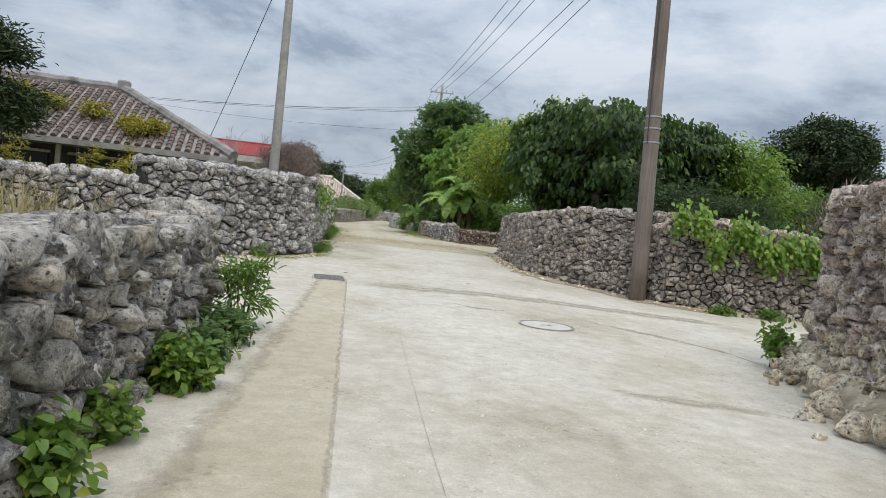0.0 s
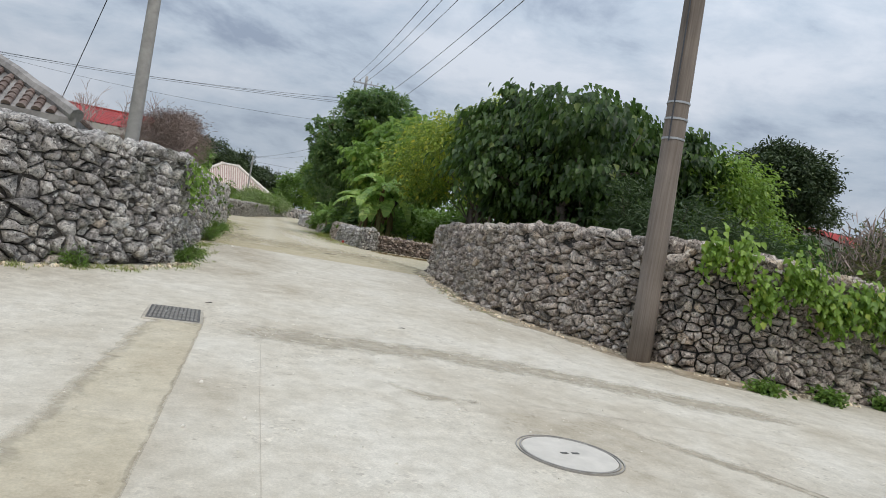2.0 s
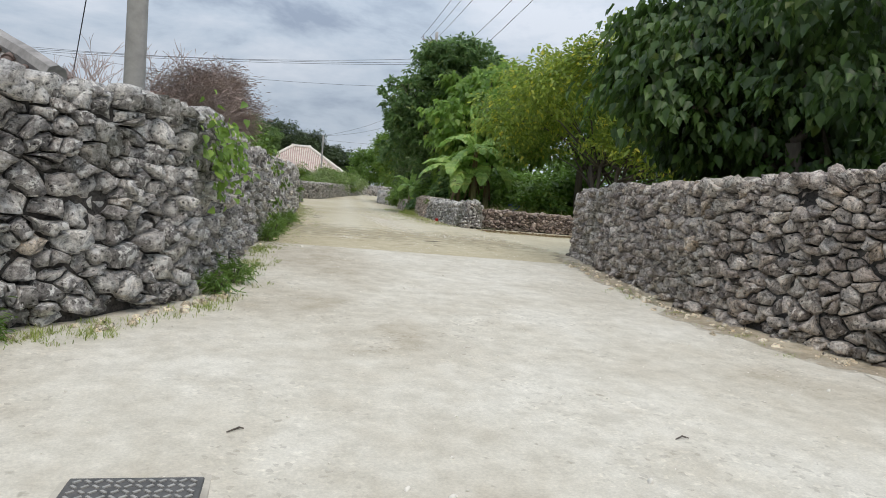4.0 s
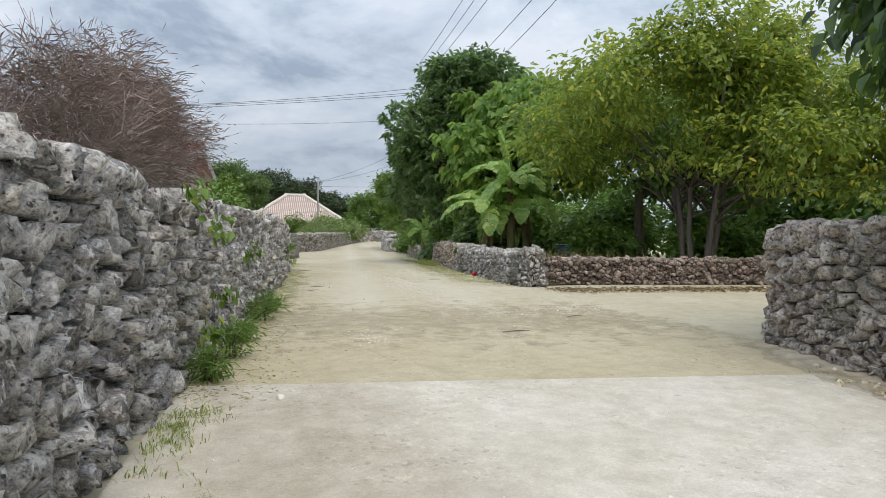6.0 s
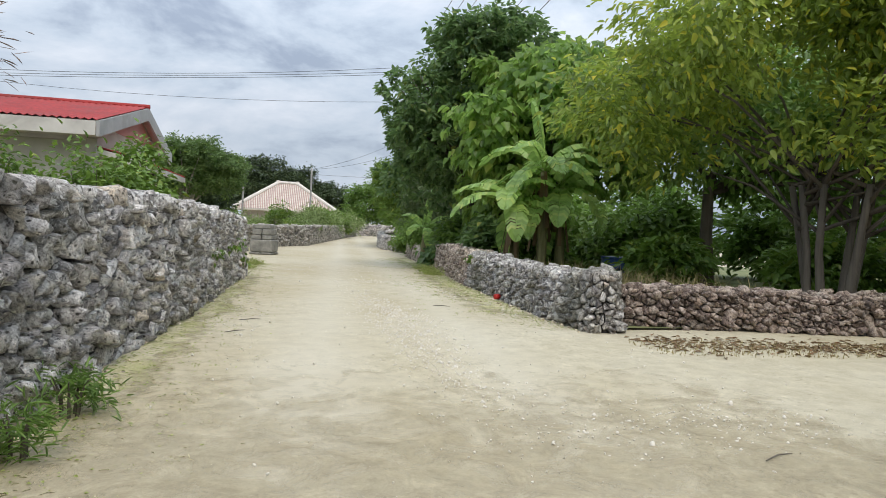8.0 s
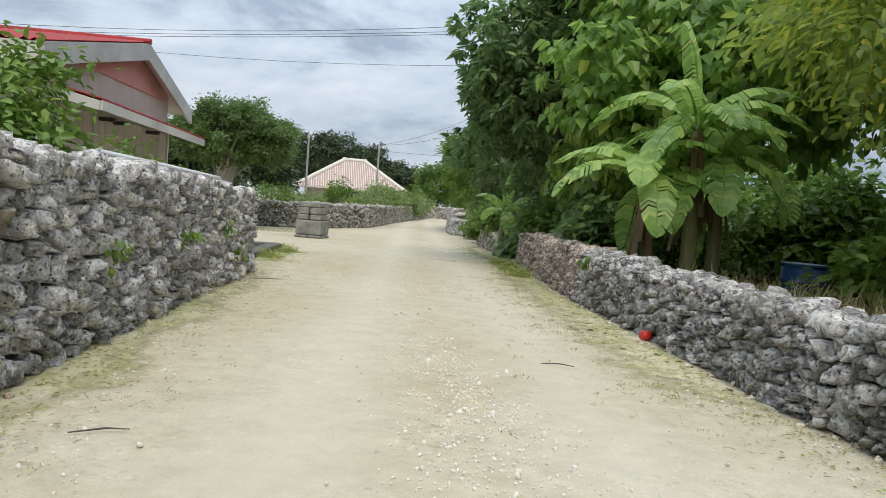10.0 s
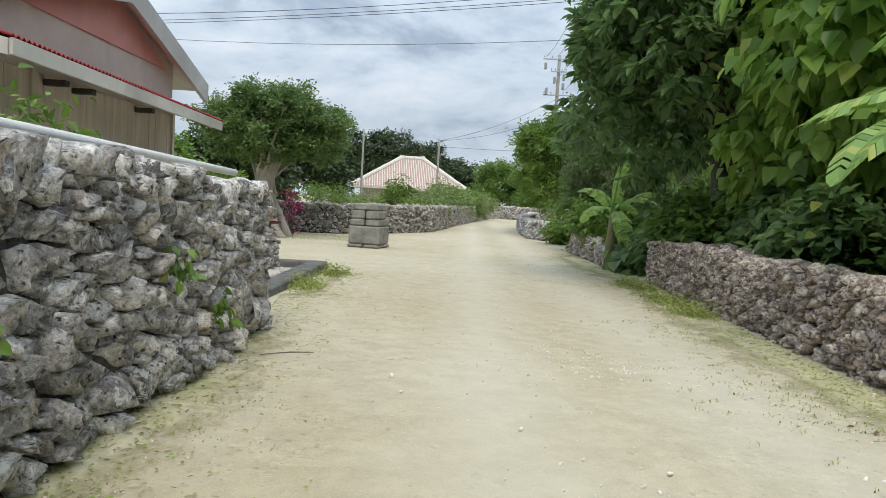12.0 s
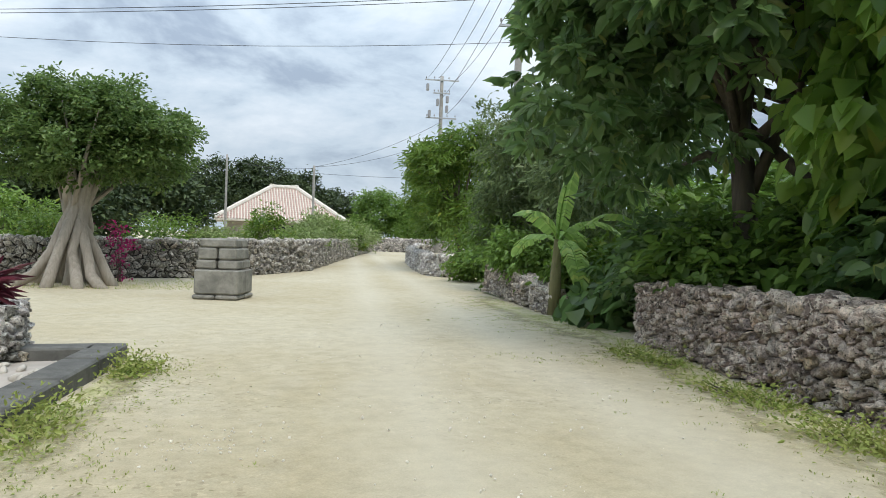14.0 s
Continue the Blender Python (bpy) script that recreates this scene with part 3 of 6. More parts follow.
# ---- foliage ----


def leaf_cloud(name, pos, tip, nrm, size, width, mat, heart=0.5):
    """Many separate folded leaves in one mesh: base points, directions of the tips, leaf normals, lengths."""
    n = len(pos)
    tip = tip / (np.linalg.norm(tip, axis=1, keepdims=True) + 1e-9)
    side = np.cross(tip, nrm)
    side /= np.linalg.norm(side, axis=1, keepdims=True) + 1e-9
    up = np.cross(side, tip)
    L = size[:, None]
    W = L * width
    fold = 0.22
    b = pos
    l1 = pos + tip * L * 0.28 + side * W * (0.42 + 0.16 * heart) + up * W * fold
    r1 = pos + tip * L * 0.28 - side * W * (0.42 + 0.16 * heart) + up * W * fold
    l2 = pos + tip * L * 0.66 + side * W * (0.42 - 0.1 * heart) + up * W * fold * 0.6
    r2 = pos + tip * L * 0.66 - side * W * (0.42 - 0.1 * heart) + up * W * fold * 0.6
    t = pos + tip * L - up * L * 0.10
    v = np.stack([b, l1, l2, t, r2, r1], axis=1).reshape(-1, 3)
    i = np.arange(n)[:, None] * 6
    q = np.concatenate([i + np.array([[0, 3, 2, 1]]), i + np.array([[0, 5, 4, 3]])], axis=1).reshape(-1, 4)
    return mesh_arrays(name, v, q, mat)


def crown_cloud(rng, blobs, clumps, per, spread, size, droop, inner=0.25, lump=0.22, whorl=0.0):
    """Leaf points in clumps over and inside ellipsoids (cx, cy, cz, rx, ry, rz)."""
    lobes = []
    for b in blobs:
        k = 13
        dd = rng.normal(size=(k, 3))
        dd /= np.linalg.norm(dd, axis=1, keepdims=True)
        dd[:, 2] = np.abs(dd[:, 2]) * np.where(rng.random(k) < 0.7, 1, -1)
        sc = rng.uniform(0.30, 0.5, k)
        for q, f in zip(dd, sc):
            lobes.append((*(np.array(b[:3]) + q * np.array(b[3:]) * (1.02 - f)), *(np.array(b[3:]) * f * np.array([1, 1, 0.9]))))
        lobes.append((*b[:3], *(np.array(b[3:]) * 0.72)))
    blobs = lobes
    vol = np.array([b[3] * b[4] + b[3] * b[5] for b in blobs])
    pick = rng.choice(len(blobs), clumps, p=vol / vol.sum())
    B = np.array(blobs)[pick]
    d = rng.normal(size=(clumps, 3))
    d /= np.linalg.norm(d, axis=1, keepdims=True)
    rad = np.where(rng.random(clumps) < inner, rng.uniform(0.25, 0.8, clumps), 1 + rng.normal(0, 1, clumps) * lump * 0.35)
    cen = B[:, :3] + d * B[:, 3:] * rad[:, None]
    k = np.repeat(np.arange(clumps), per)
    off = rng.normal(size=(len(k), 3)) * spread * np.array([1, 1, 0.7])
    pos = cen[k] + off
    out = d[k] + rng.normal(size=(len(k), 3)) * 0.45
    tip = out * np.array([1, 1, 0.5]) + rng.normal(size=(len(k), 3)) * 0.35 + np.array([0, 0, -droop]) + whorl * off / (np.linalg.norm(off, axis=1, keepdims=True) + 1e-6)
    nrm = d[k] * 0.7 + np.array([0, 0, 0.8]) + rng.normal(size=(len(k), 3)) * 0.4
    s = size * rng.uniform(0.65, 1.25, len(k))
    return pos, tip, nrm, s


def limbs(bm, rng, base, trunk_top, r0, targets, seg=7):
    """A tapered, slightly bent trunk, and limbs from it towards targets."""
    base, top = Vector(base), Vector(trunk_top)
    mid = base.lerp(top, 0.5) + Vector((rng.uniform(-1, 1), rng.uniform(-1, 1), 0)) * r0 * 0.8
    tube(bm, [base - Vector((0, 0, 0.15)), base.lerp(mid, 0.3), mid, top], [r0 * 1.35, r0, r0 * 0.85, r0 * 0.7], seg + 2)
    for t in targets:
        t = Vector(t)
        start = base.lerp(top, rng.uniform(0.6, 1.0))
        m = start.lerp(t, 0.5) + Vector((rng.uniform(-0.25, 0.25), rng.uniform(-0.25, 0.25), rng.uniform(0.0, 0.35)))
        tube(bm, [start, m, t], [r0 * 0.5, r0 * 0.3, r0 * 0.08], seg)


def tree(name, label, base, trunk_h, r0, blobs, leaf, clumps, per, spread, size, width=0.5, droop=0.3, heart=0.4, seed=1, bark=BARK, category="tree", n_limbs=9, inner=0.25, trunks=1, lump=0.22, group="", whorl=0.0):
    rng, pr = np.random.default_rng(seed), random.Random(seed)
    bz = gz(base[1])
    ob = thing(name, label, category, group, at=(base[0], base[1], bz))
    o = np.array([base[0], base[1], bz])
    lb = [(b[0] - base[0], b[1] - base[1], b[2], *b[3:]) for b in blobs]
    for k in range(trunks):
        bm = bmesh.new()
        a = (pr.uniform(-0.5, 0.5) * (trunks > 1), pr.uniform(-0.5, 0.5) * (trunks > 1), 0)
        tg = []
        for _ in range(n_limbs):
            b = pr.choice(lb)
            d = Vector((pr.gauss(0, 1), pr.gauss(0, 1), pr.gauss(0.3, 0.8))).normalized()
            tg.append((b[0] + d.x * b[3] * 0.8, b[1] + d.y * b[4] * 0.8, b[2] + d.z * b[5] * 0.8))
        limbs(bm, pr, a, (a[0] * 2 + pr.uniform(-0.3, 0.3), a[1] * 2, trunk_h), r0, tg)
        part("trunk", bm, bark, ob, smooth=True)
    p = crown_cloud(rng, lb, clumps, per, spread, size, droop, inner, lump, whorl)
    part("crown", leaf_cloud("crown", *p, width, leaf, heart), leaf, ob)
    return ob


def bush(name, label, at, r, h, leaf, clumps, per, size, width=0.5, droop=0.2, seed=1, stretch=1.0, lift=0.0, spread=0.12, group="", category="bush"):
    rng, pr = np.random.default_rng(seed), random.Random(seed)
    z = gz(at[1]) + lift
    ob = thing(name, label, category, group, at=(at[0], at[1], z))
    bm = bmesh.new()
    for _ in range(6):
        a = pr.uniform(0, 6.28)
        tube(bm, [(0.05 * math.cos(a), 0.05 * math.sin(a), -0.03), (r * 0.3 * math.cos(a), r * stretch * 0.3 * math.sin(a), h * 0.4), (r * 0.6 * math.cos(a), r * stretch * 0.6 * math.sin(a), h * 0.8)], [0.014, 0.010, 0.004], 5)
    tagged(part("stem", bm, BARK, ob), kind="stuff")
    p = crown_cloud(rng, [(0, 0, h * 0.5, r, r * stretch, h * 0.5)], clumps, per, spread, size, droop, 0.35, 0.3)
    p[0][:, 2] = np.maximum(p[0][:, 2], 0.03)
    part("foliage", leaf_cloud("foliage", *p, width, leaf, 0.4), leaf, ob)
    return ob


def blades(name, label, points, h, mat, seed=1, category="grass", lean=0.5, wid=0.012):
    """Grass or weeds: many bent blades at (x, y) points, of kind stuff."""
    rng = np.random.default_rng(seed)
    P = np.array(points)
    n = len(P)
    z = np.interp(P[:, 1], GY, GZ) + (P[:, 2] if P.shape[1] > 2 else 0.0)
    b = np.stack([P[:, 0], P[:, 1], z], 1)
    a = rng.uniform(0, 2 * np.pi, n)
    d = np.stack([np.cos(a), np.sin(a), np.zeros(n)], 1)
    s = np.stack([-np.sin(a), np.cos(a), np.zeros(n)], 1)
    hh = (h * rng.uniform(0.4, 1.3, n))[:, None]
    w = wid * rng.uniform(0.6, 1.5, n)[:, None]
    up = np.array([[0, 0, 1.0]])
    le = lean * rng.uniform(0.2, 1.4, n)[:, None]
    m = b + up * hh * 0.6 + d * hh * le * 0.35
    t = b + up * hh * (1 - 0.4 * np.minimum(le, 1)) + d * hh * le
    v = np.stack([b - s * w, b + s * w, m + s * w * 0.8, m - s * w * 0.8, t], 1).reshape(-1, 3)
    i = np.arange(n)[:, None] * 5
    tri = np.concatenate([i + np.array([[0, 1, 2]]), i + np.array([[0, 2, 3]]), i + np.array([[3, 2, 4]])], 1).reshape(-1, 3)
    return tagged(new(name, mesh_arrays(name, v, tri, mat)), label, category, kind="stuff")

# ---- dry stone walls ----


def hull_stone(seed, rough=0.2, boxy=0.8):
    """One angular rubble stone of about unit half sizes: vertices and triangles."""
    rng = random.Random(seed)
    bm = bmesh.new()
    for _ in range(26):
        d = Vector((rng.gauss(0, 1), rng.gauss(0, 1), rng.gauss(0, 1))).normalized()
        k = max(abs(d.x), abs(d.y), abs(d.z))
        d *= (1 - boxy) + boxy / k * 0.82
        bm.verts.new(d * (1 + rng.uniform(-rough, rough)))
    r = bmesh.ops.convex_hull(bm, input=bm.verts)
    for v in [v for v in bm.verts if not v.link_faces]:
        bm.verts.remove(v)
    bmesh.ops.triangulate(bm, faces=bm.faces)
    bm.verts.index_update()
    v = np.array([x.co[:] for x in bm.verts])
    f = np.array([[x.index for x in t.verts] for t in bm.faces])
    bm.free()
    return v, f


HULLS = [hull_stone(100 + i) for i in range(14)]
STONE_MESHES = {}


def stone_mesh(i, mat):
    if (i, mat.name) not in STONE_MESHES:
        v, f = HULLS[i]
        STONE_MESHES[i, mat.name] = mesh_arrays("stone", v, f, mat)
    return STONE_MESHES[i, mat.name]


def place_stones(ob, stones, blocks, mat, near, most=300):
    """Face blocks as parts where the lane passes nearest; the rest and the small top stones joined."""
    order = sorted(range(len(blocks)), key=lambda i: near(blocks[i][0]))
    for i in order[:most]:
        p, v, f = blocks[i]
        s = new("stone", mesh_arrays("stone", v, np.array(f), mat))
        s.parent = ob
        s.location = p
    vs, fs, n = [], [], 0
    for i in order[most:]:
        p, v, f = blocks[i]
        vs.append(v + np.array(p))
        fs.append(np.array(f) + n)
        n += len(v)
    for m, k in stones:
        v, f = HULLS[k]
        a = np.array(m)
        vs.append(v @ a[:3, :3].T + a[:3, 3])
        fs.append(f + n)
        n += len(v)
    if vs:
        tagged(part("stones", mesh_arrays("stones", np.concatenate(vs), np.concatenate(fs), mat), mat, ob), kind="stuff")


def clip(poly, a, b, c):
    """Keep the part of a polygon where a * x + b * y <= c."""
    out = []
    for i, p in enumerate(poly):
        q = poly[(i + 1) % len(poly)]
        dp, dq = a * p[0] + b * p[1] - c, a * q[0] + b * q[1] - c
        if dp <= 0:
            out.append(p)
        if (dp < 0 < dq) or (dq < 0 < dp):
            t = dp / (dp - dq)
            out.append((p[0] + (q[0] - p[0]) * t, p[1] + (q[1] - p[1]) * t))
    return out


def wall_cells(rng, length, height, size):
    """Uneven fitted cells (polygons in length and height) that fill a wall's face; wider than high, some large, many small."""
    gx, gy, flat_ = 0.178 * size, 0.165 * size, 1.28
    nx, ny = int(length / gx) + 2, int(height * flat_ / gy) + 2
    seeds = {}
    for i in range(-1, nx):
        for j in range(-1, ny):
            if rng.random() < 0.32:
                continue
            n = rng.choice((1, 1, 1, 2, 2, 3))
            seeds[i, j] = [((i + 0.5 * (j % 2) + rng.uniform(0.0, 1.0)) * gx, (j + rng.uniform(0.05, 0.95)) * gy) for _ in range(n)]
    res = []
    for (i, j), own in seeds.items():
        for s in own:
            if not (0 <= s[0] <= length and 0 <= s[1] <= height * flat_):
                continue
            r = 2.6 * gx
            poly = [(s[0] - r, s[1] - r), (s[0] + r, s[1] - r), (s[0] + r, s[1] + r), (s[0] - r, s[1] + r)]
            poly = clip(poly, -1, 0, 0.04)
            poly = clip(poly, 1, 0, length + 0.04)
            poly = clip(poly, 0, -1, 0.05)
            for di in (-2, -1, 0, 1, 2):
                for dj in (-2, -1, 0, 1, 2):
                    for o in seeds.get((i + di, j + dj), ()):
                        if o is s:
                            continue
                        a, b = o[0] - s[0], o[1] - s[1]
                        poly = clip(poly, a, b, (o[0] ** 2 + o[1] ** 2 - s[0] ** 2 - s[1] ** 2) / 2)
                        if len(poly) < 3:
                            break
            if len(poly) >= 3:
                res.append([(x, y / flat_) for x, y in poly])
    return res


def stone_wall(name, label, line, thick, out, mat, near, size=1.0, seed=1, parts=300, ends=(True, True), back=False, batter=0.06, capsize=1.0, rise=0.0):
    """A dry stone wall. line: (x, y, height) along the outer face at the ground; out: +1 if that face looks to the right of the line, -1 to the left."""
    rng = random.Random(seed)
    d = dense(line, 0.25)
    ob = thing(name, label, "stone wall", kind="structure")
    fr = []
    s = 0.0
    for i, p in enumerate(d):
        a, b = d[max(i - 2, 0)], d[min(i + 2, len(d) - 1)]
        t = Vector((b[0] - a[0], b[1] - a[1], 0)).normalized()
        nrm = Vector((t.y, -t.x, 0)) * out
        if i:
            s += math.dist(p[:2], d[i - 1][:2])
        fr.append((s, Vector((p[0], p[1], 0)), t, nrm, p[2] + 0.05 * noise.noise((s * 0.9, seed * 3.1, 0)), gz(p[1]) + rise))
    total = s

    def at(u):
        u = min(max(u, 0), total - 1e-4)
        lo = min(int(u / total * (len(fr) - 1)), len(fr) - 2)
        while fr[lo + 1][0] < u and lo < len(fr) - 2:
            lo += 1
        while fr[lo][0] > u and lo > 0:
            lo -= 1
        f = (u - fr[lo][0]) / max(1e-6, fr[lo + 1][0] - fr[lo][0])
        a, b = fr[lo], fr[lo + 1]
        return a[1].lerp(b[1], f), a[2].lerp(b[2], f).normalized(), a[3].lerp(b[3], f).normalized(), a[4] * (1 - f) + b[4] * f, a[5] * (1 - f) + b[5] * f

    # the packed core, set back behind the stones, near-black to paint shade in the gaps
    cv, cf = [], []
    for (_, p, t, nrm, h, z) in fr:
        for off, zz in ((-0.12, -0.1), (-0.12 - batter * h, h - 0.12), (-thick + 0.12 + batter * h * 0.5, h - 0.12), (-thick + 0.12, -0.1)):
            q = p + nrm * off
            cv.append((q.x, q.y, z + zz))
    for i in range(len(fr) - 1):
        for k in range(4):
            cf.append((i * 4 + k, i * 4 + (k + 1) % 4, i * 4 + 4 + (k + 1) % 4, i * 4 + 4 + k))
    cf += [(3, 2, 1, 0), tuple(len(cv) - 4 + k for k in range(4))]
    part("core", mesh_from("core", cv, cf, STONE_GAP_SHADE), STONE_GAP_SHADE, ob)
    stones, blocks = [], []

    def put(p, t, nrm, z, w, dp, h, off, tilt):
        rot = Matrix((t, -nrm, Vector((0, 0, 1)))).transposed().to_4x4()
        m = Matrix.Translation((p.x + nrm.x * off, p.y + nrm.y * off, z)) @ rot @ Euler((rng.uniform(-0.2, 0.2), tilt, rng.uniform(-0.25, 0.25))).to_matrix().to_4x4() @ Matrix.Diagonal((w, dp, h, 1))
        stones.append((m, rng.randrange(len(HULLS))))

    # fitted stones on the faces: uneven cells, each a block with a broken front
    for face in (0, 1) if back else (0,):
        hmax = max(f[4] for f in fr)
        for poly in wall_cells(rng, total, hmax, size):
            edge = []
            for k, q in enumerate(poly):
                w = poly[(k + 1) % len(poly)]
                ln = math.dist(q, w)
                edge.append(q)
                if ln > 0.08 * size:
                    o = rng.uniform(-0.13, 0.13)
                    edge.append(((q[0] + w[0]) / 2 + (w[1] - q[1]) * o, (q[1] + w[1]) / 2 - (w[0] - q[0]) * o))
            poly = edge
            uc = sum(q[0] for q in poly) / len(poly)
            zc = sum(q[1] for q in poly) / len(poly)
            h = at(uc)[3]
            if zc > h - 0.03:
                continue
            push = rng.gauss(0, 0.032) * size
            tx, tz = rng.uniform(-0.24, 0.24), rng.uniform(-0.22, 0.22)
            span = max(math.dist(q, (uc, zc)) for q in poly)
            v = []
            for dep, sc, jit in ((-0.16, 0.82, 0.0), (-0.03, 0.89, 0.08), (0.036, rng.uniform(0.62, 0.82), 0.16)):
                for q in poly:
                    f = sc * (1 + rng.uniform(-jit, jit))
                    u, z = uc + (q[0] - uc) * f, zc + (q[1] - zc) * f
                    z = min(z, h + 0.02)
                    o = dep * size + push + (0 if dep < -0.1 else (u - uc) * tx + (z - zc) * tz + rng.uniform(-jit, jit) * 0.2 + 0.06 * size * noise.noise((u * 7.0, z * 7.0, seed)))
                    v.append((u, z, o))
            v.append((uc + rng.uniform(-0.3, 0.3) * span, zc + rng.uniform(-0.3, 0.3) * span, (0.036 + rng.uniform(-0.022, 0.022)) * size + push + 0.05 * size * noise.noise((uc * 7.0, zc * 7.0, seed))))
            n = len(poly)
            f = []
            for ring in (0, 1):
                for k in range(n):
                    a0, a1 = ring * n + k, ring * n + (k + 1) % n
                    f += [(a0, a1, a1 + n), (a0, a1 + n, a0 + n)]
            f += [(2 * n + k, 2 * n + (k + 1) % n, 3 * n) for k in range(n)]
            wv = []
            for u, z, o in v:
                p, t, nrm, _, g = at(u)
                off = (o - 0.07 - batter * z) if face == 0 else (-thick + 0.07 + batter * z * 0.5 - o)
                q = p + nrm * off
                wv.append((q.x, q.y, g + z))
            p0 = Vector(wv[-1])
            blocks.append((p0, np.array(wv) - np.array(p0), f))
    # stones along the top
    u = 0.0
    while u < total:
        w = size * capsize * rng.uniform(0.16, 0.36)
        p, t, nrm, h, g = at(u + w / 2)
        across = -0.16 - batter * h
        while across > -thick + 0.10:
            dp = size * rng.uniform(0.15, 0.24)
            put(p, t, nrm, g + h - 0.05 * size + rng.uniform(-0.05, 0.04), w * 0.6, dp * 0.72, size * rng.uniform(0.07, 0.12), across, rng.uniform(-0.25, 0.25))
            across -= dp * 1.25
        u += w
    # the ends
    for e, on in ((0, ends[0]), (len(fr) - 1, ends[1])):
        if not on:
            continue
        _, p, t, nrm, h, g = fr[e]
        face_n = -t if e == 0 else t
        z = 0.0
        while z < h - 0.08:
            rh = size * rng.uniform(0.18, 0.26)
            a = -0.12
            while a > -thick + 0.05:
                w = size * rng.uniform(0.2, 0.36)
                c = p + nrm * (a - w / 2 + 0.05)
                put(c, nrm, face_n, g + z + rh / 2, w * 0.58, 0.16 * size, rh * 0.62, rng.uniform(-0.04, 0.05), rng.uniform(-0.25, 0.25))
                a -= w * 0.95
            z += rh * 0.92
    place_stones(ob, stones, blocks, mat, near, parts)
    return ob


def by_path(q):
    """Plan distance from the middle of the lane."""
    x = np.interp(q.y, (-5, 0, 10, 18, 26, 30, 38, 48), (0, 0, 2, 3.1, 5.2, 5.7, 6.0, 8.0))
    return abs(q.x - x) + max(0, abs(q.y - 20) - 26)


stone_wall("stone_wall_1", "low rough wall of grey coral limestone beside the lane", [(x, y, 1.12) for x, y in L_NEAR], 0.75, 1, STONE_OLD, lambda q: abs(q.y - 4), 1.25, 11, 300, back=True)
stone_wall("stone_wall_2", "tall weathered wall of dark coral limestone at the corner", [(*L_WALL[0], 1.45), (*L_WALL[1], 1.5), (-1.85, 14.25, 1.5), (-1.8, 14.3, 1.92), (*L_WALL[2], 1.93), (*L_WALL[3], 1.92), (*L_WALL[4], 1.9), (*L_WALL[5], 1.85), (*L_WALL[6], 1.66), (*L_WALL[7], 1.55)], 0.8, 1, STONE_MID, lambda q: abs(q.y - 18.5), 1.15, 12, 330)
stone_wall("stone_wall_3", "long grey coral limestone wall along the sandy lane", [(*L_WALL[7], 1.55), (*L_WALL[8], 1.52), (*L_WALL[9], 1.47), (*L_WALL[10], 1.44), (*L_WALL[11], 1.42)], 0.7, 1, STONE, lambda q: abs(q.y - 36), 1.02, 13, 330, ends=(False, True), batter=0.03)
stone_wall("stone_wall_4", "tall rough coral wall end on an earth bank", [(x, y, 2.2) for x, y in R_NEAR], 0.9, -1, STONE_RUST, lambda q: abs(q.y - 6.5), 1.15, 14, 300, back=True)
stone_wall("stone_wall_14", "crumbling tan limestone at the foot of the rough wall", [(x - 0.10, y + 0.02, h) for (x, y), h in zip(R_NEAR, (0.6, 0.62, 0.66, 0.7, 0.55))], 0.6, -1, RUBBLE, lambda q: abs(q.y - 5.0), 1.25, 28, 200, batter=0.25)
stone_wall("stone_wall_5", "brownish coral limestone wall curving round the pole corner", [(x, y, h) for (x, y), h in zip(P_WALL, (1.7, 1.75, 1.8, 1.9, 1.97, 1.97, 1.85, 1.7, 1.55, 1.42, 1.36))], 0.75, -1, STONE_BROWN, lambda q: abs(q.x - 8) + abs(q.y - 15) * 0.5, 1.0, 15, 330, ends=(False, True))
RH = (0.75, 0.72, 0.72, 0.74, 0.78, 0.78, 0.72, 0.75, 0.82, 0.88, 0.92, 0.9)
stone_wall("stone_wall_6", "low tumbled wall of grey coral rubble at the side lane corner", [(9.75, 30.75, 0.74), (9.35, 30.0, 0.8), (8.85, 30.05, 0.83), (8.78, 30.5, 0.82)] + [(x, y, h) for (x, y), h in zip(R_LOW, RH)][6:9], 0.85, -1, STONE_MID, lambda q: abs(q.x - 9.2) + abs(q.y - 32) * 0.5, 0.8, 16, 300, ends=(True, False), batter=0.12)
stone_wall("stone_wall_13", "low dark brown rubble wall along the side lane", [(24.0, 27.4, 0.62), (15.0, 29.3, 0.62), (12.9, 29.8, 0.60), (9.5, 30.65, 0.60)], 0.8, -1, STONE_EARTHY, lambda q: abs(q.x - 9.0), 0.72, 27, 300, ends=(False, False), batter=0.2)
stone_wall("stone_wall_12", "low brownish rubble wall under the trees along the lane", [(x, y, h) for (x, y), h in zip(R_LOW, RH)][8:], 0.85, -1, STONE_RUST, lambda q: abs(q.y - 42), 0.8, 26, 300, ends=(False, True), batter=0.12)
stone_wall("stone_wall_7", "return of the brownish wall along the side lane", [(8.9, 23.2, 1.36), (12.5, 24.2, 1.35), (22.0, 25.0, 1.3)], 0.7, -1, STONE_BROWN, by_path, 1.0, 17, 100, ends=(False, True))
stone_wall("stone_wall_8", "low grey stone wall behind the open entrance", [(-16.0, 58.5, 1.2), (-0.5, 61.2, 1.23), (4.8, 62.3, 1.25), (6.75, 64.2, 1.32), (9.3, 68.2, 1.32), (12.4, 80.5, 1.3), (16.8, 97.0, 1.3), (20.0, 108.0, 1.35)], 0.6, 1, STONE_OLD, lambda q: abs(q.y - 66), 1.1, 18, 250)
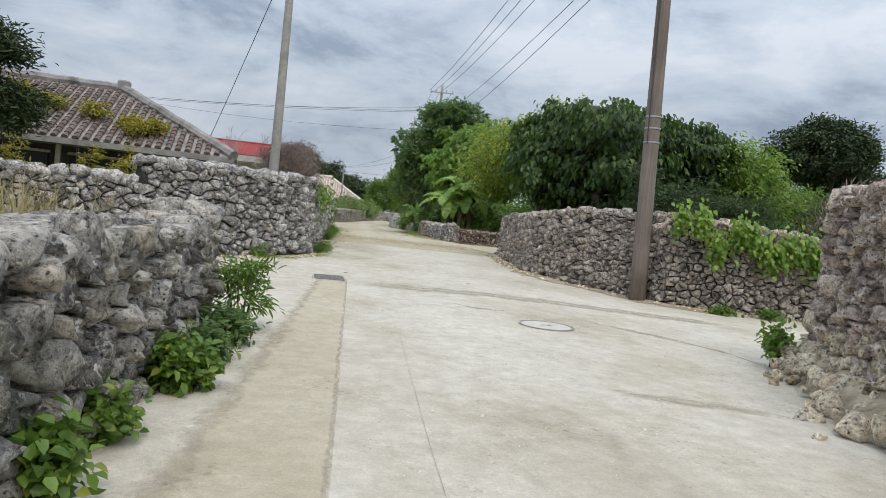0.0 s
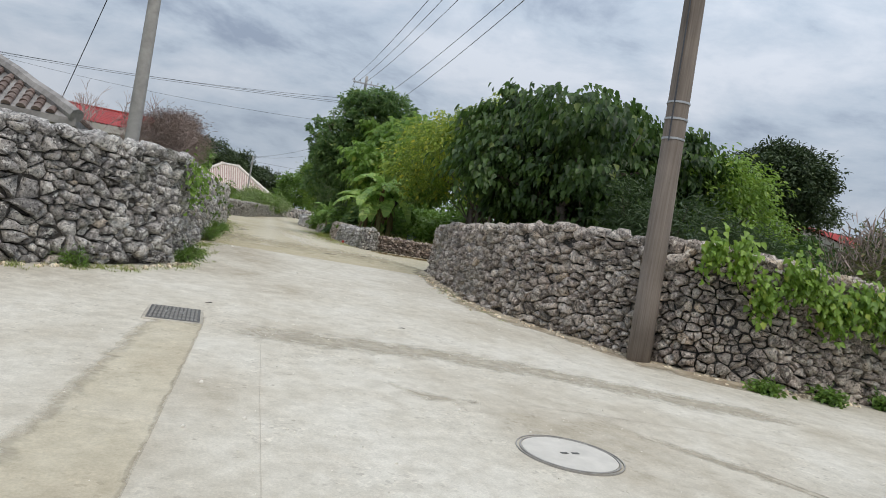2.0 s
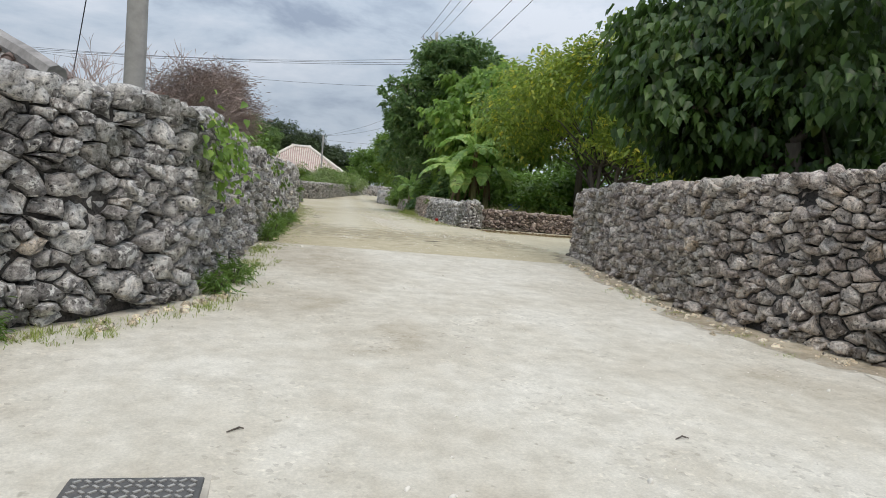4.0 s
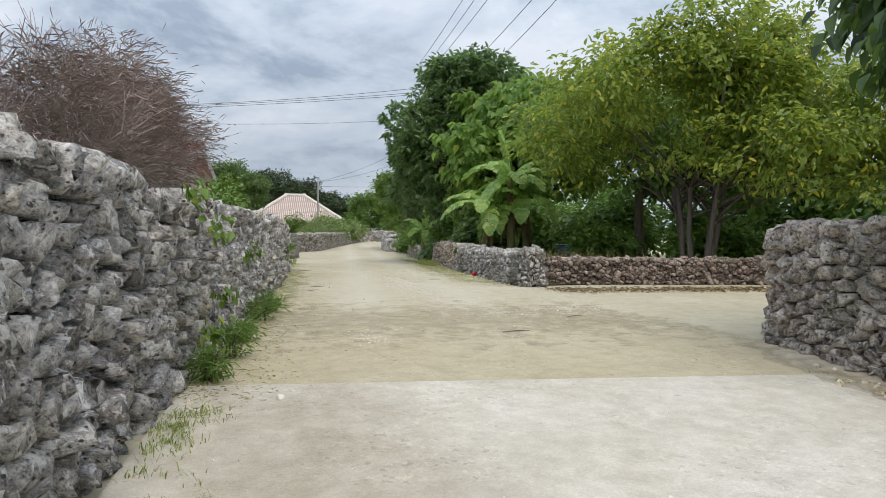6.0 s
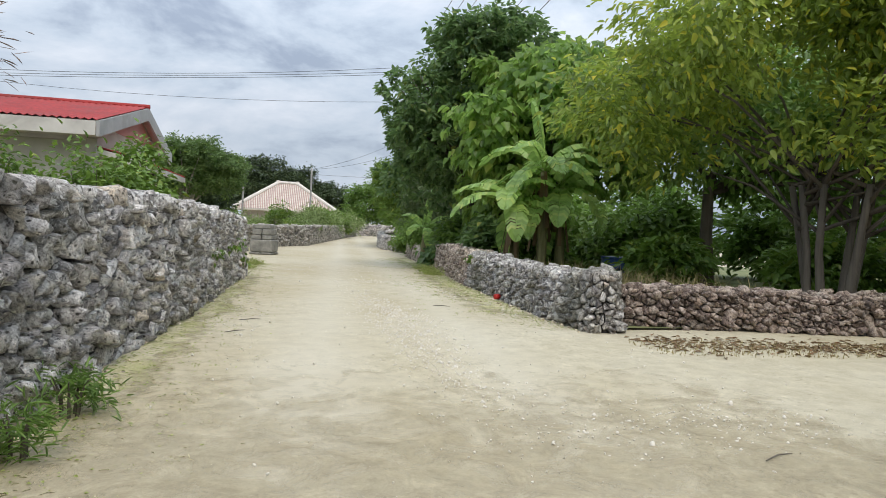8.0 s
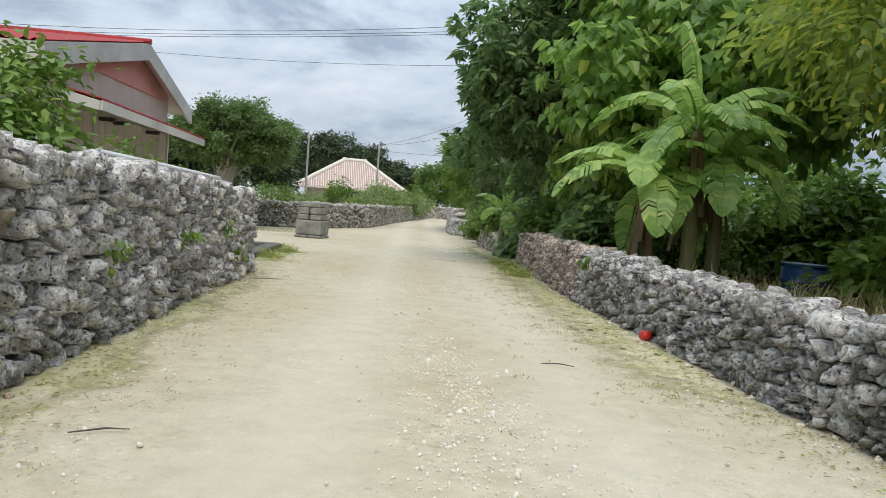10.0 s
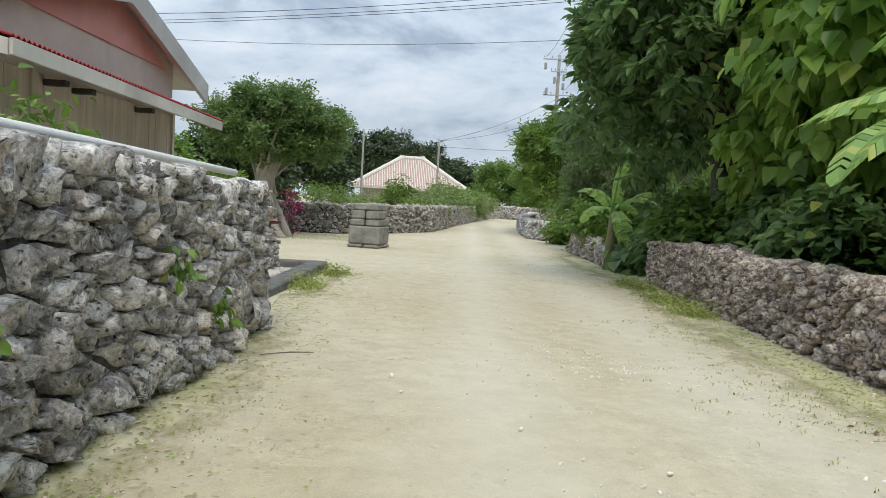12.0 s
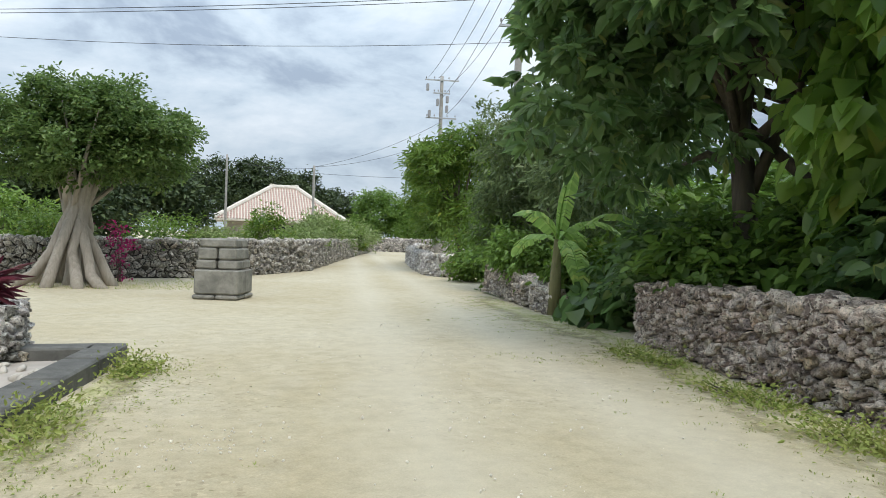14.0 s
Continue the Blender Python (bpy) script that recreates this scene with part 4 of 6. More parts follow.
stone_wall("stone_wall_9", "overgrown low wall at the foot of the bushes", [(12.35, 51.5, 0.5), (12.9, 54.5, 0.75), (13.4, 58.0, 0.8)], 0.6, -1, STONE_BROWN, by_path, 1.0, 19, 120)
stone_wall("stone_wall_10", "low grey stone wall where the lane narrows", [(22.0, 65.5, 0.9), (14.3, 65.0, 0.9), (13.9, 66.5, 0.9), (14.6, 71.0, 0.95), (16.6, 80.5, 1.0), (21.5, 96.0, 1.1)], 0.6, -1, STONE, by_path, 1.0, 20, 120)
stone_wall("stone_wall_11", "grey stone wall closing the far bend of the lane", [(18.5, 112.0, 1.5), (24.0, 110.0, 1.5), (34.0, 108.0, 1.5)], 0.6, 1, STONE, by_path, 1.2, 21, 60)

# ---- trees ----
tree("hibiscus_tree", "domed tree with large drooping heart-shaped leaves behind the wall", (11.3, 19.6), 2.4, 0.16,
     [(10.9, 19.6, 3.9, 3.0, 2.8, 1.7), (13.0, 20.4, 3.7, 3.0, 2.6, 1.6), (9.5, 20.4, 3.4, 1.9, 1.8, 1.5), (11.4, 19.8, 2.2, 2.6, 2.2, 1.2)], LEAF_HIBISCUS, 1000, 34, 0.17, 0.21, 0.6, 1.9, 0.9, 31, trunks=3)
bush("oleander_bush", "dark green bush with narrow leaves behind the wall", (11.0, 16.3), 1.7, 3.4, LEAF_OLEANDER, 170, 60, 0.15, 0.22, 0.1, 32, 1.0, 0.0, 0.2)
bush("oleander_bush", "dark green bush with narrow leaves behind the wall", (13.2, 17.0), 1.6, 3.0, LEAF_OLEANDER, 140, 60, 0.15, 0.22, 0.1, 33, 1.0, 0.0, 0.2)
tree("yellow_tree", "spreading tree with yellow-green leaves behind the low wall", (14.2, 31.4), 2.4, 0.08,
     [(13.6, 32.0, 4.6, 3.0, 2.8, 2.3), (16.8, 31.2, 4.8, 3.2, 2.6, 2.6), (12.4, 34.2, 3.9, 2.0, 2.0, 1.9), (15.0, 31.0, 6.0, 2.6, 2.2, 1.5), (18.5, 29.6, 4.2, 2.4, 2.0, 2.2), (15.2, 30.0, 3.2, 1.8, 1.4, 1.2), (17.4, 29.0, 3.0, 1.8, 1.4, 1.2), (14.2, 37.0, 4.8, 1.8, 1.6, 1.9), (13.8, 35.4, 5.4, 1.6, 1.6, 1.4)], LEAF_YELLOW, 980, 34, 0.24, 0.19, 0.46, 0.5, 0.3, 34, trunks=6, n_limbs=5)
tree("young_tree", "young tree with light green leaves beside the domed tree", (15.2, 19.5), 2.2, 0.12,
     [(15.2, 19.5, 3.4, 1.9, 1.9, 1.6), (17.0, 20.0, 2.9, 1.5, 1.5, 1.4)], LEAF_VINE, 260, 40, 0.25, 0.15, 0.48, 0.5, 0.3, 35)
tree("umbrella_tree", "tall tree with whorled broad leaves overhanging the lane", (13.3, 45.4), 3.2, 0.2,
     [(12.2, 45.6, 5.6, 3.2, 3.2, 2.6), (11.5, 46.6, 3.9, 2.3, 2.4, 2.2), (12.8, 48.6, 4.6, 2.4, 2.4, 2.4), (13.0, 45.2, 7.9, 2.4, 2.4, 1.6)], LEAF_BROAD, 2100, 11, 0.06, 0.27, 0.46, 0.55, 0.4, 36, trunks=2, inner=0.12, whorl=1.1)
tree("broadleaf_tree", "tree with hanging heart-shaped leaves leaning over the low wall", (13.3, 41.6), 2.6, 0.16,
     [(12.8, 42.0, 4.4, 2.4, 2.4, 2.2), (14.6, 40.6, 4.8, 2.6, 2.4, 2.3), (13.6, 42.6, 6.3, 2.2, 2.2, 1.4), (12.9, 43.4, 2.6, 1.3, 1.7, 1.5), (13.5, 44.0, 5.0, 2.2, 2.2, 2.3), (15.0, 43.0, 6.2, 2.2, 2.2, 1.8)], LEAF_HEART_LIT, 1900, 9, 0.14, 0.32, 0.74, 1.4, 0.9, 37, trunks=2, inner=0.12, whorl=0.3)
tree("shade_tree", "dark leafy tree in the thicket", (17.0, 38.0), 3.0, 0.2,
     [(17.0, 38.0, 5.0, 3.6, 3.2, 2.8), (20.0, 35.0, 4.6, 3.2, 3.0, 2.6), (21.0, 40.0, 5.2, 3.5, 3.5, 3.0)], LEAF_DEEP, 480, 40, 0.34, 0.24, 0.5, 0.5, 0.4, 38)
tree("fine_leaved_tree", "bushy tree with fine grey-green leaves", (14.9, 57.0), 2.4, 0.13,
     [(14.3, 57.6, 4.2, 1.6, 2.0, 2.0), (15.6, 55.0, 4.0, 1.9, 2.2, 2.2), (16.4, 59.0, 3.8, 2.0, 2.2, 2.2), (14.3, 53.4, 3.0, 1.4, 1.8, 1.8), (14.2, 58.2, 2.2, 1.2, 1.6, 1.4), (16.8, 54.0, 5.0, 2.2, 2.2, 2.0)], LEAF_GREY, 620, 46, 0.22, 0.2, 0.34, 0.6, 0.3, 39)
tree("fern_tree", "light-green feathery tree at the bend of the lane", (16.0, 68.0), 3.0, 0.14,
     [(15.5, 68.0, 4.6, 1.9, 2.0, 1.9), (14.6, 68.6, 5.0, 1.3, 1.4, 1.2), (16.9, 67.4, 5.6, 1.8, 1.8, 1.6), (16.2, 72.5, 3.8, 1.9, 2.6, 2.2), (17.9, 78.0, 3.4, 2.0, 3.2, 2.2), (15.6, 67.4, 2.6, 1.4, 1.4, 1.5)], LEAF_LIGHT, 560, 40, 0.22, 0.3, 0.26, 0.3, 0.2, 40)
tree("ficus_tree", "round-crowned ficus with pale root-like trunk at the entrance", (1.9, 59.0), 2.3, 0.2,
     [(2.4, 59.0, 4.0, 2.6, 2.5, 1.5), (1.0, 59.2, 3.9, 1.8, 2.0, 1.25), (3.7, 59.0, 3.9, 1.7, 2.0, 1.3), (2.2, 58.8, 4.8, 1.8, 1.8, 0.9)], LEAF_FICUS, 900, 46, 0.15, 0.14, 0.5, 0.1, 0.3, 41, BARK_PALE)
tree("pine_tree", "dark conifer standing above the house roof", (-5.6, 17.2), 3.0, 0.14,
     [(-6.3, 17.2, 3.9, 1.4, 1.4, 0.9), (-5.7, 17.2, 2.7, 1.3, 1.3, 0.6), (-6.8, 17.2, 4.8, 1.1, 1.1, 0.8)], LEAF_DARK, 800, 50, 0.16, 0.16, 0.25, 0.0, 0.1, 42)
for i, (x, y, z, r, lf) in enumerate(((27.9, 28.4, 6.2, 2.6, LEAF_DARK), (24.5, 27.5, 3.2, 2.4, LEAF_DEEP), (20.0, 18.6, 1.6, 1.7, LEAF_HIBISCUS), (24.5, 17.5, 1.4, 1.6, LEAF_HIBISCUS), (28.0, 19.5, 1.7, 1.8, LEAF_HIBISCUS), (18.5, 16.0, 2.0, 1.6, LEAF_OLEANDER))):
    tree("garden_tree", "dark rounded evergreen among the bushes" if z > 4 else "leafy garden bush beyond the wall", (x, y), z * 0.6, 0.13, [(x, y, z, r, r, r * 0.75), (x + r * 0.6, y + 0.4, z - r * 0.35, r * 0.8, r * 0.8, r * 0.7)], lf, 820 if z > 4 else 360, 42, 0.22, 0.2 if z > 4 else 0.18, 0.42, 0.2, 0.3, 50 + i)
# dark woods behind the white-roofed house, and along the distance
for i, (x, y, z, r) in enumerate(((9.0, 128.0, 8.5, 4.0), (3.0, 126.0, 8.0, 4.2), (14.5, 132.0, 7.5, 3.8), (-4.0, 84.0, 4.2, 3.4), (-1.0, 90.0, 5.4, 3.6), (-10.0, 78.0, 4.6, 3.4), (-17.0, 76.0, 4.6, 3.6), (25.0, 128.0, 5.0, 4.0), (31.0, 126.0, 4.6, 4.0), (37.0, 122.0, 5.0, 4.0), (19.5, 136.0, 5.5, 4.0), (29.0, 96.0, 4.5, 3.6), (26.0, 84.0, 4.5, 3.4), (23.5, 74.0, 4.5, 3.2))):
    tree("woodland_tree", "dark green tree in the distance behind the houses", (x, y), z * 0.6, 0.2, [(x, y, z, r, r, r * 0.7), (x + r * 0.7, y, z - r * 0.5, r * 0.8, r * 0.8, r * 0.7), (x - r * 0.6, y, z - r * 0.6, r * 0.8, r * 0.8, r * 0.7)], LEAF_DARK if y > 80 and x < 22 else LEAF_DEEP, 280, 36, 0.45, 0.42, 0.5, 0.2, 0.3, 70 + i, n_limbs=5, group="woods behind the village")

for i, (x, y, z, r) in enumerate(((25.0, 33.0, 2.6, 2.6), (25.5, 38.0, 2.8, 2.8), (25.0, 43.5, 2.8, 2.8), (22.0, 48.0, 2.8, 2.8), (19.5, 52.5, 2.6, 2.6), (24.0, 23.0, 2.2, 2.2), (28.5, 25.5, 1.9, 2.2), (20.5, 23.5, 2.0, 1.8), (20.5, 58.0, 3.0, 2.6), (19.0, 44.0, 2.0, 2.0), (17.5, 48.0, 2.2, 2.2), (30.0, 15.5, 1.4, 1.8), (35.0, 14.5, 1.4, 1.8))):
    tree("hedge_tree", "dense dark hedge tree closing the back of the garden", (x, y), z * 0.5, 0.12, [(x, y, z * 0.75, r, r, z * 0.8), (x, y, z * 0.4, r, r, z * 0.45)], LEAF_DEEP if y > 26 else LEAF_HIBISCUS, 170, 34, 0.35, 0.32, 0.55, 0.3, 0.4, 130 + i, n_limbs=5, group="hedge behind the garden")

# straggling half-bare shrubs with brown twigs behind the pole wall
for i, (x, y, r, h) in enumerate(((15.6, 14.6, 1.1, 3.0), (17.4, 15.6, 1.3, 3.3), (19.6, 16.6, 1.4, 3.2))):
    sh = bush("dry_shrub", "half-bare shrub with brown twigs and sparse olive leaves", (x, y), r, h, LEAF_OLIVE, 150, 18, 0.13, 0.45, 0.1, 780 + i, 1.0, 0.02, 0.22)
    rg = np.random.default_rng(790 + i)
    pp = crown_cloud(rg, [(0, 0, h * 0.55, r, r, h * 0.5)], 34, 12, 0.22, 0.42, -0.4, 0.5, 0.3)
    tagged(part("twig_haze", leaf_cloud("fine_twigs", pp[0], pp[1] + np.array([0, 0, 0.6]), pp[2], pp[3], 0.03, TWIG, 0.0), TWIG, sh), kind="stuff")

# ---- poles and wires ----


def pole(name, label, base, h, r0, r1, mat, arms=(), lean=(0, 0)):
    z = gz(base[1])
    ob = thing(name, label, "utility pole", at=(*base, z))
    bm = bmesh.new()
    tube(bm, [(lean[0] * h * k / 10, lean[1] * h * k / 10, -0.2 if k == 0 else h * k / 10) for k in range(11)], [r0 + (r1 - r0) * k / 10 for k in range(11)], 16)
    part("post", bm, mat, ob, smooth=True)
    for zz, wid, ang in arms:
        t = Vector((math.cos(ang), math.sin(ang), 0))
        rot = Matrix.Rotation(ang, 4, "Z")
        o = Vector((lean[0] * zz, lean[1] * zz, zz))
        part("crossarm", boxed(o + Vector((0, 0, 0)) + rot @ Vector((0, -r1 - 0.06, 0)), (wid, 0.09, 0.11), rot, 0.01), STEEL, ob)
        for k in (-0.46, -0.22, 0.2, 0.46):
            bm = bmesh.new()
            p = o + rot @ Vector((k * wid, -r1 - 0.06, 0.05))
            tube(bm, [p, p + Vector((0, 0, 0.08)), p + Vector((0, 0, 0.10)), p + Vector((0, 0, 0.22)), p + Vector((0, 0, 0.25))], [0.015, 0.015, 0.05, 0.045, 0.02], 8)
            part("insulator", bm, INSULATOR, ob, smooth=True)
    return ob


p1 = pole("utility_pole", "weathered brown wooden pole at the wall corner", (8.36, 13.1), 9.5, 0.185, 0.13, POLE_WOOD, ((9.1, 1.8, 0.2),), (-0.03, 0.0))
for z in (3.45, 3.75, 4.0):
    bm = bmesh.new()
    tube(bm, [(-0.03 * z, 0, z - 0.015), (-0.03 * z, 0, z + 0.015)], 0.176, 16)
    part("band", bm, STEEL, p1, "bright steel band")
bm = bmesh.new()
tube(bm, [(-0.03 * z - 0.15, -0.08, z) for z in (3.4, 3.8, 4.4, 6.0, 9.0)], 0.012, 6)
part("cable", bm, WIRE, p1)
p2 = pole("utility_pole", "slim grey concrete pole behind the tall wall", (0.65, 20.4), 8.5, 0.15, 0.10, POLE_GREY, (), (0.0, 0.0))
pA = pole("utility_pole", "tall pole with crossarms above the trees", (17.1, 64.5), 14.2, 0.19, 0.12, POLE_GREY, ((13.5, 2.3, -0.25), (10.4, 1.7, -0.25)))
pB = pole("utility_pole", "tall distribution pole with crossarms and switchgear", (22.7, 94.0), 15.4, 0.21, 0.14, POLE_GREY, ((15.0, 2.9, -0.2), (13.9, 1.4, -0.2), (11.8, 2.6, -0.2)))
for k, z in ((0.42, 12.6), (-0.4, 13.1), (0.45, 13.4), (-1.1, 12.1), (-1.3, 14.3)):
    part("switch", boxed((k, -0.25, z), (0.22, 0.28, 0.6), None, 0.05), INSULATOR, pB)
pT = pole("thin_pole", "thin grey pole beside the white-roofed house", (12.06, 92.6), 7.0, 0.11, 0.09, POLE_GREY)
pole("thin_pole", "thin grey pole in front of the dark woods", (5.5, 96.0), 7.8, 0.11, 0.08, POLE_GREY)


def wire(a, b, sag, r=0.016, label="sagging black overhead cable between poles"):
    bm = bmesh.new()
    a, b = Vector(a), Vector(b)
    tube(bm, [a.lerp(b, k / 14) - Vector((0, 0, 4 * sag * (k / 14) * (1 - k / 14))) for k in range(15)], r, 5)
    return tagged(part("overhead_wire", bm, WIRE), label, "wire", "overhead wires")


A = Vector((17.1, 64.5, 0.2))
for k, z in ((-1.05, 13.4), (-0.5, 13.4), (0.1, 13.4), (0.9, 11.6), (1.3, 10.5)):
    wire(A + Vector((k - 0.2, 0.1, z)), (8.0 + k * 0.8, 13.15, 9.3 + gz(13) + 0.6 * (z > 12)), 0.5, 0.014)
for za, yb, zb, sg in ((12.1, 73.3, 10.1, 1.18), (11.75, 79.2, 10.3, 0.7), (11.6, 79.4, 10.15, 0.68), (9.77, 80.6, 12.2, 1.4)):
    wire((17.1, 64.4, za), (-30.0, yb, zb), sg, 0.015 if za > 11 else 0.012)
for k, z in ((-1.2, 15.2), (-0.3, 15.2), (1.2, 15.2), (0.0, 13.5), (0.5, 12.2)):
    wire((22.7 + k, 94.0, z), A + Vector((k * 0.8, 0, min(z, 13.4) - 0.4 * (z < 14))), 0.6, 0.016)
for z in (15.0, 13.6, 7.0):
    wire((22.7, 94.0, z - 3.5), (12.06, 92.6, 6.9) if z > 8 else (60.0, 96.0, 9.0), 0.5, 0.014)
wire((12.06, 92.6, 6.8), (5.5, 96.0, 7.4), 0.3, 0.014)
wire((12.06, 92.6, 6.4), (40.0, 100.0, 9.0), 0.6, 0.014)
wire((0.65, 20.4, 8.6), (-1.9, 29.0, 2.9), 0.05, 0.012, "straight stay wire from the grey pole to the ground")

# ---- houses ----


def roof_tiles(parent, o, u, v, wu, wv, col_pitch, row_pitch, mat_cover, inside, parts_left, big=1.0):
    """Half-round cover tiles in columns up a slope. o: lower corner; u along the eave, v up the slope; inside(a, b): on the roof plane or not."""
    o, u, v = Vector(o), Vector(u).normalized(), Vector(v).normalized()
    n = u.cross(v).normalized()
    r, ln = col_pitch * 0.30 * big, row_pitch * 1.12
    tv, tf = [], []
    for k in range(6):
        a = math.pi * k / 5
        for e, s in ((0, 1.12), (1, 0.9)):
            tv.append((math.cos(a) * r * s, e * ln, math.sin(a) * r * s * 0.9 + (0.015 if e == 0 else 0.0)))
    tf = [(2 * k, 2 * k + 2, 2 * k + 3, 2 * k + 1) for k in range(5)] + [(0, 2, 4, 6, 8, 10)]
    me = mesh_from("tile", tv, tf, mat_cover)
    rot = Matrix((u, v, n)).transposed().to_4x4()
    spots = []
    for c in range(int(wu / col_pitch)):
        for rw in range(int(wv / row_pitch)):
            a, b = (c + 0.5) * col_pitch, rw * row_pitch
            if inside(a, b + row_pitch * 0.5):
                spots.append(o + u * a + v * b)
    vs, fs, cnt = [], [], 0
    rng = random.Random(5)
    for i, p in enumerate(spots):
        m = Matrix.Translation(p + n * 0.01) @ rot @ Matrix.Rotation(rng.uniform(-0.05, 0.05), 4, "Z")
        if i < parts_left:
            t = new("tile", me)
            t.parent = parent
            t.matrix_basis = m
        else:
            for q in tv:
                vs.append(m @ Vector(q))
            fs += [tuple(x + cnt for x in f) for f in tf]
            cnt += len(tv)
    if vs:
        tagged(part("tiles", mesh_from("tiles", vs, fs, mat_cover), mat_cover, parent), kind="stuff")


def hip_house(name, label, x0, x1, y0, y1, eave, ridge_z, rx0, rx1, wall_in, under, cover, plaster, col, row, slopes, tiles, z0, ridge_r=0.16, posts=True):
    """A one-storey house with a hipped tile roof."""
    ob = thing(name, label, "house", at=(0, 0, z0))
    ym = (y0 + y1) / 2
    c = [Vector(p) for p in ((x0, y0, eave), (x1, y0, eave), (x1, y1, eave), (x0, y1, eave))]
    r0, r1 = Vector((rx0, ym, ridge_z)), Vector((rx1, ym, ridge_z))
    bm = bmesh.new()
    vs = [bm.verts.new(p) for p in (*c, r0, r1)]
    lo = [bm.verts.new(p - Vector((0, 0, 0.16))) for p in c]
    for f in ((0, 1, 5, 4), (1, 2, 5), (2, 3, 4, 5), (3, 0, 4)):
        bm.faces.new([vs[i] for i in f])
    for i in range(4):
        bm.faces.new((vs[i], vs[(i + 1) % 4], lo[(i + 1) % 4], lo[i]))
    bm.faces.new(lo[::-1])
    roof = part("roof", bm, under, ob)
    bm = bmesh.new()
    for a, b in ((r0, r1), (c[0], r0), (c[3], r0), (c[1], r1), (c[2], r1)):
        n = 8
        tube(bm, [a.lerp(b, k / n) + Vector((0, 0, 0.06 + 0.02 * (k % 2))) for k in range(n + 1)], ridge_r, 8)
    for q in (r0, r1):
        box(bm, q + Vector((0, 0, 0.16)), (0.4, 0.34, 0.36), None, 0.05)
    part("ridge", bm, plaster, roof, "plastered ridge and hips")
    if "south" in slopes:
        v = Vector((0, ym - y0, ridge_z - eave))
        w, h = x1 - x0, v.length

        def ins(a, b):
            f = b / h
            return (rx0 - x0) * f + 0.15 < a < w - (x1 - rx1) * f - 0.15
        roof_tiles(roof, (x0, y0, eave), (1, 0, 0), v, w, h, col, row, cover, ins, tiles)
    if "east" in slopes:
        v = Vector((rx1 - x1, 0, ridge_z - eave))
        w, h = y1 - y0, v.length

        def ins2(a, b):
            f = b / h
            return w / 2 * f + 0.1 < a < w - w / 2 * f - 0.1
        roof_tiles(roof, (x1, y0, eave), (0, 1, 0), v, w, h, col, row, cover, ins2, 0)
    if "west" in slopes:
        v = Vector((rx0 - x0, 0, ridge_z - eave))
        w, h = y1 - y0, v.length

        def ins3(a, b):
            f = b / h
            return w / 2 * f + 0.1 < a < w - w / 2 * f - 0.1
        roof_tiles(roof, (x0, y1, eave), (0, -1, 0), v, w, h, col, row, cover, ins3, 0)
    k = wall_in
    hgt = eave - 0.1
    part("wall", boxed(((x0 + x1) / 2, (y0 + y1) / 2, hgt / 2 - 0.1), (x1 - x0 - 2 * k, y1 - y0 - 2 * k, hgt + 0.2), None, 0.02), DARK_WOOD if posts else GREY_WALL, ob)
    if posts:
        n = 6
        for i in range(n):
            x = x0 + k * 0.6 + (x1 - x0 - 1.2 * k) * i / (n - 1)
            part("post", boxed((x, y0 + k * 0.55, hgt / 2), (0.13, 0.13, hgt), None, 0.012), BOARD, ob)
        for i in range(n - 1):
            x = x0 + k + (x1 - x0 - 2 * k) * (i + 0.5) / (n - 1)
            w = part("window", boxed((x, y0 + k - 0.02, hgt * 0.45), (1.3, 0.06, hgt * 0.8), None, 0.01), SHADOW_ROOM, ob, "flat dark panel painting the shade inside an open doorway")
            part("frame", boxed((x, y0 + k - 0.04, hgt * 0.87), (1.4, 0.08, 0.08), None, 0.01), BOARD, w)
    return ob


old = hip_house("tiled_house", "old wooden house with weathered tile roof and yellow ferns", -12.2, -0.5, 21.4, 30.6, 2.25, 4.35, -8.6, -4.4, 1.2, PLASTER_OLD, TILE_RED, PLASTER_OLD, 0.27, 0.30, ("south", "east"), 300, gz(22))
white = hip_house("tiled_house", "distant house with pinkish tile roof edged in white plaster", 4.6, 15.6, 97.5, 107.5, 2.7, 5.75, 9.4, 11.6, 1.0, PLASTER, TILE_PINK, PLASTER, 0.24, 0.34, ("south", "east", "west"), 250, 0.0, 0.22, False)
part("window", boxed((11.2, 98.47, 1.5), (3.4, 0.1, 1.7), None, 0.02), SHADOW_ROOM, white, "flat dark panel painting the shade of an open veranda")
rng = np.random.default_rng(9)
for i, (x, y, z, s) in enumerate(((-5.9, 23.4, 3.2, 0.5), (-4.6, 23.0, 3.05, 0.5), (-6.9, 24.0, 3.45, 0.5), (-3.6, 22.6, 2.85, 0.4), (-3.2, 22.0, 2.6, 0.5), (-6.0, 20.6, 1.6, 0.9), (-4.4, 20.4, 1.5, 0.95), (-3.2, 20.6, 1.6, 0.9), (-2.9, 22.4, 2.75, 0.45))):
    bush("roof_fern" if z > 2.4 else "yellow_bush", "yellowish-green fern tuft growing between roof tiles" if z > 2.4 else "yellow-green leafy bush before the old house", (x, y), s * (0.75 if z > 2.4 else 0.55), s * (1.0 if z > 2.4 else 2.75), LEAF_OCHRE, 24, 34, 0.12, 0.35, 0.1, 200 + i, 1.0, z - 0.05 if z > 2.4 else 0.03, 0.1, category="fern" if z > 2.4 else "bush")

# the pink house: its gable wall looks onto the lane. Own axes: x out of the gable, y along it
pk = thing("gable_house", "grey and faded pink house with red metal roof", "house", at=(1.27, 39.67, gz(44)))
pk.rotation_euler = (0, 0, -0.1135)
PY, PZ, F_Y, E_Z, WX = 4.75, 4.62, 8.36, 3.58, -0.30


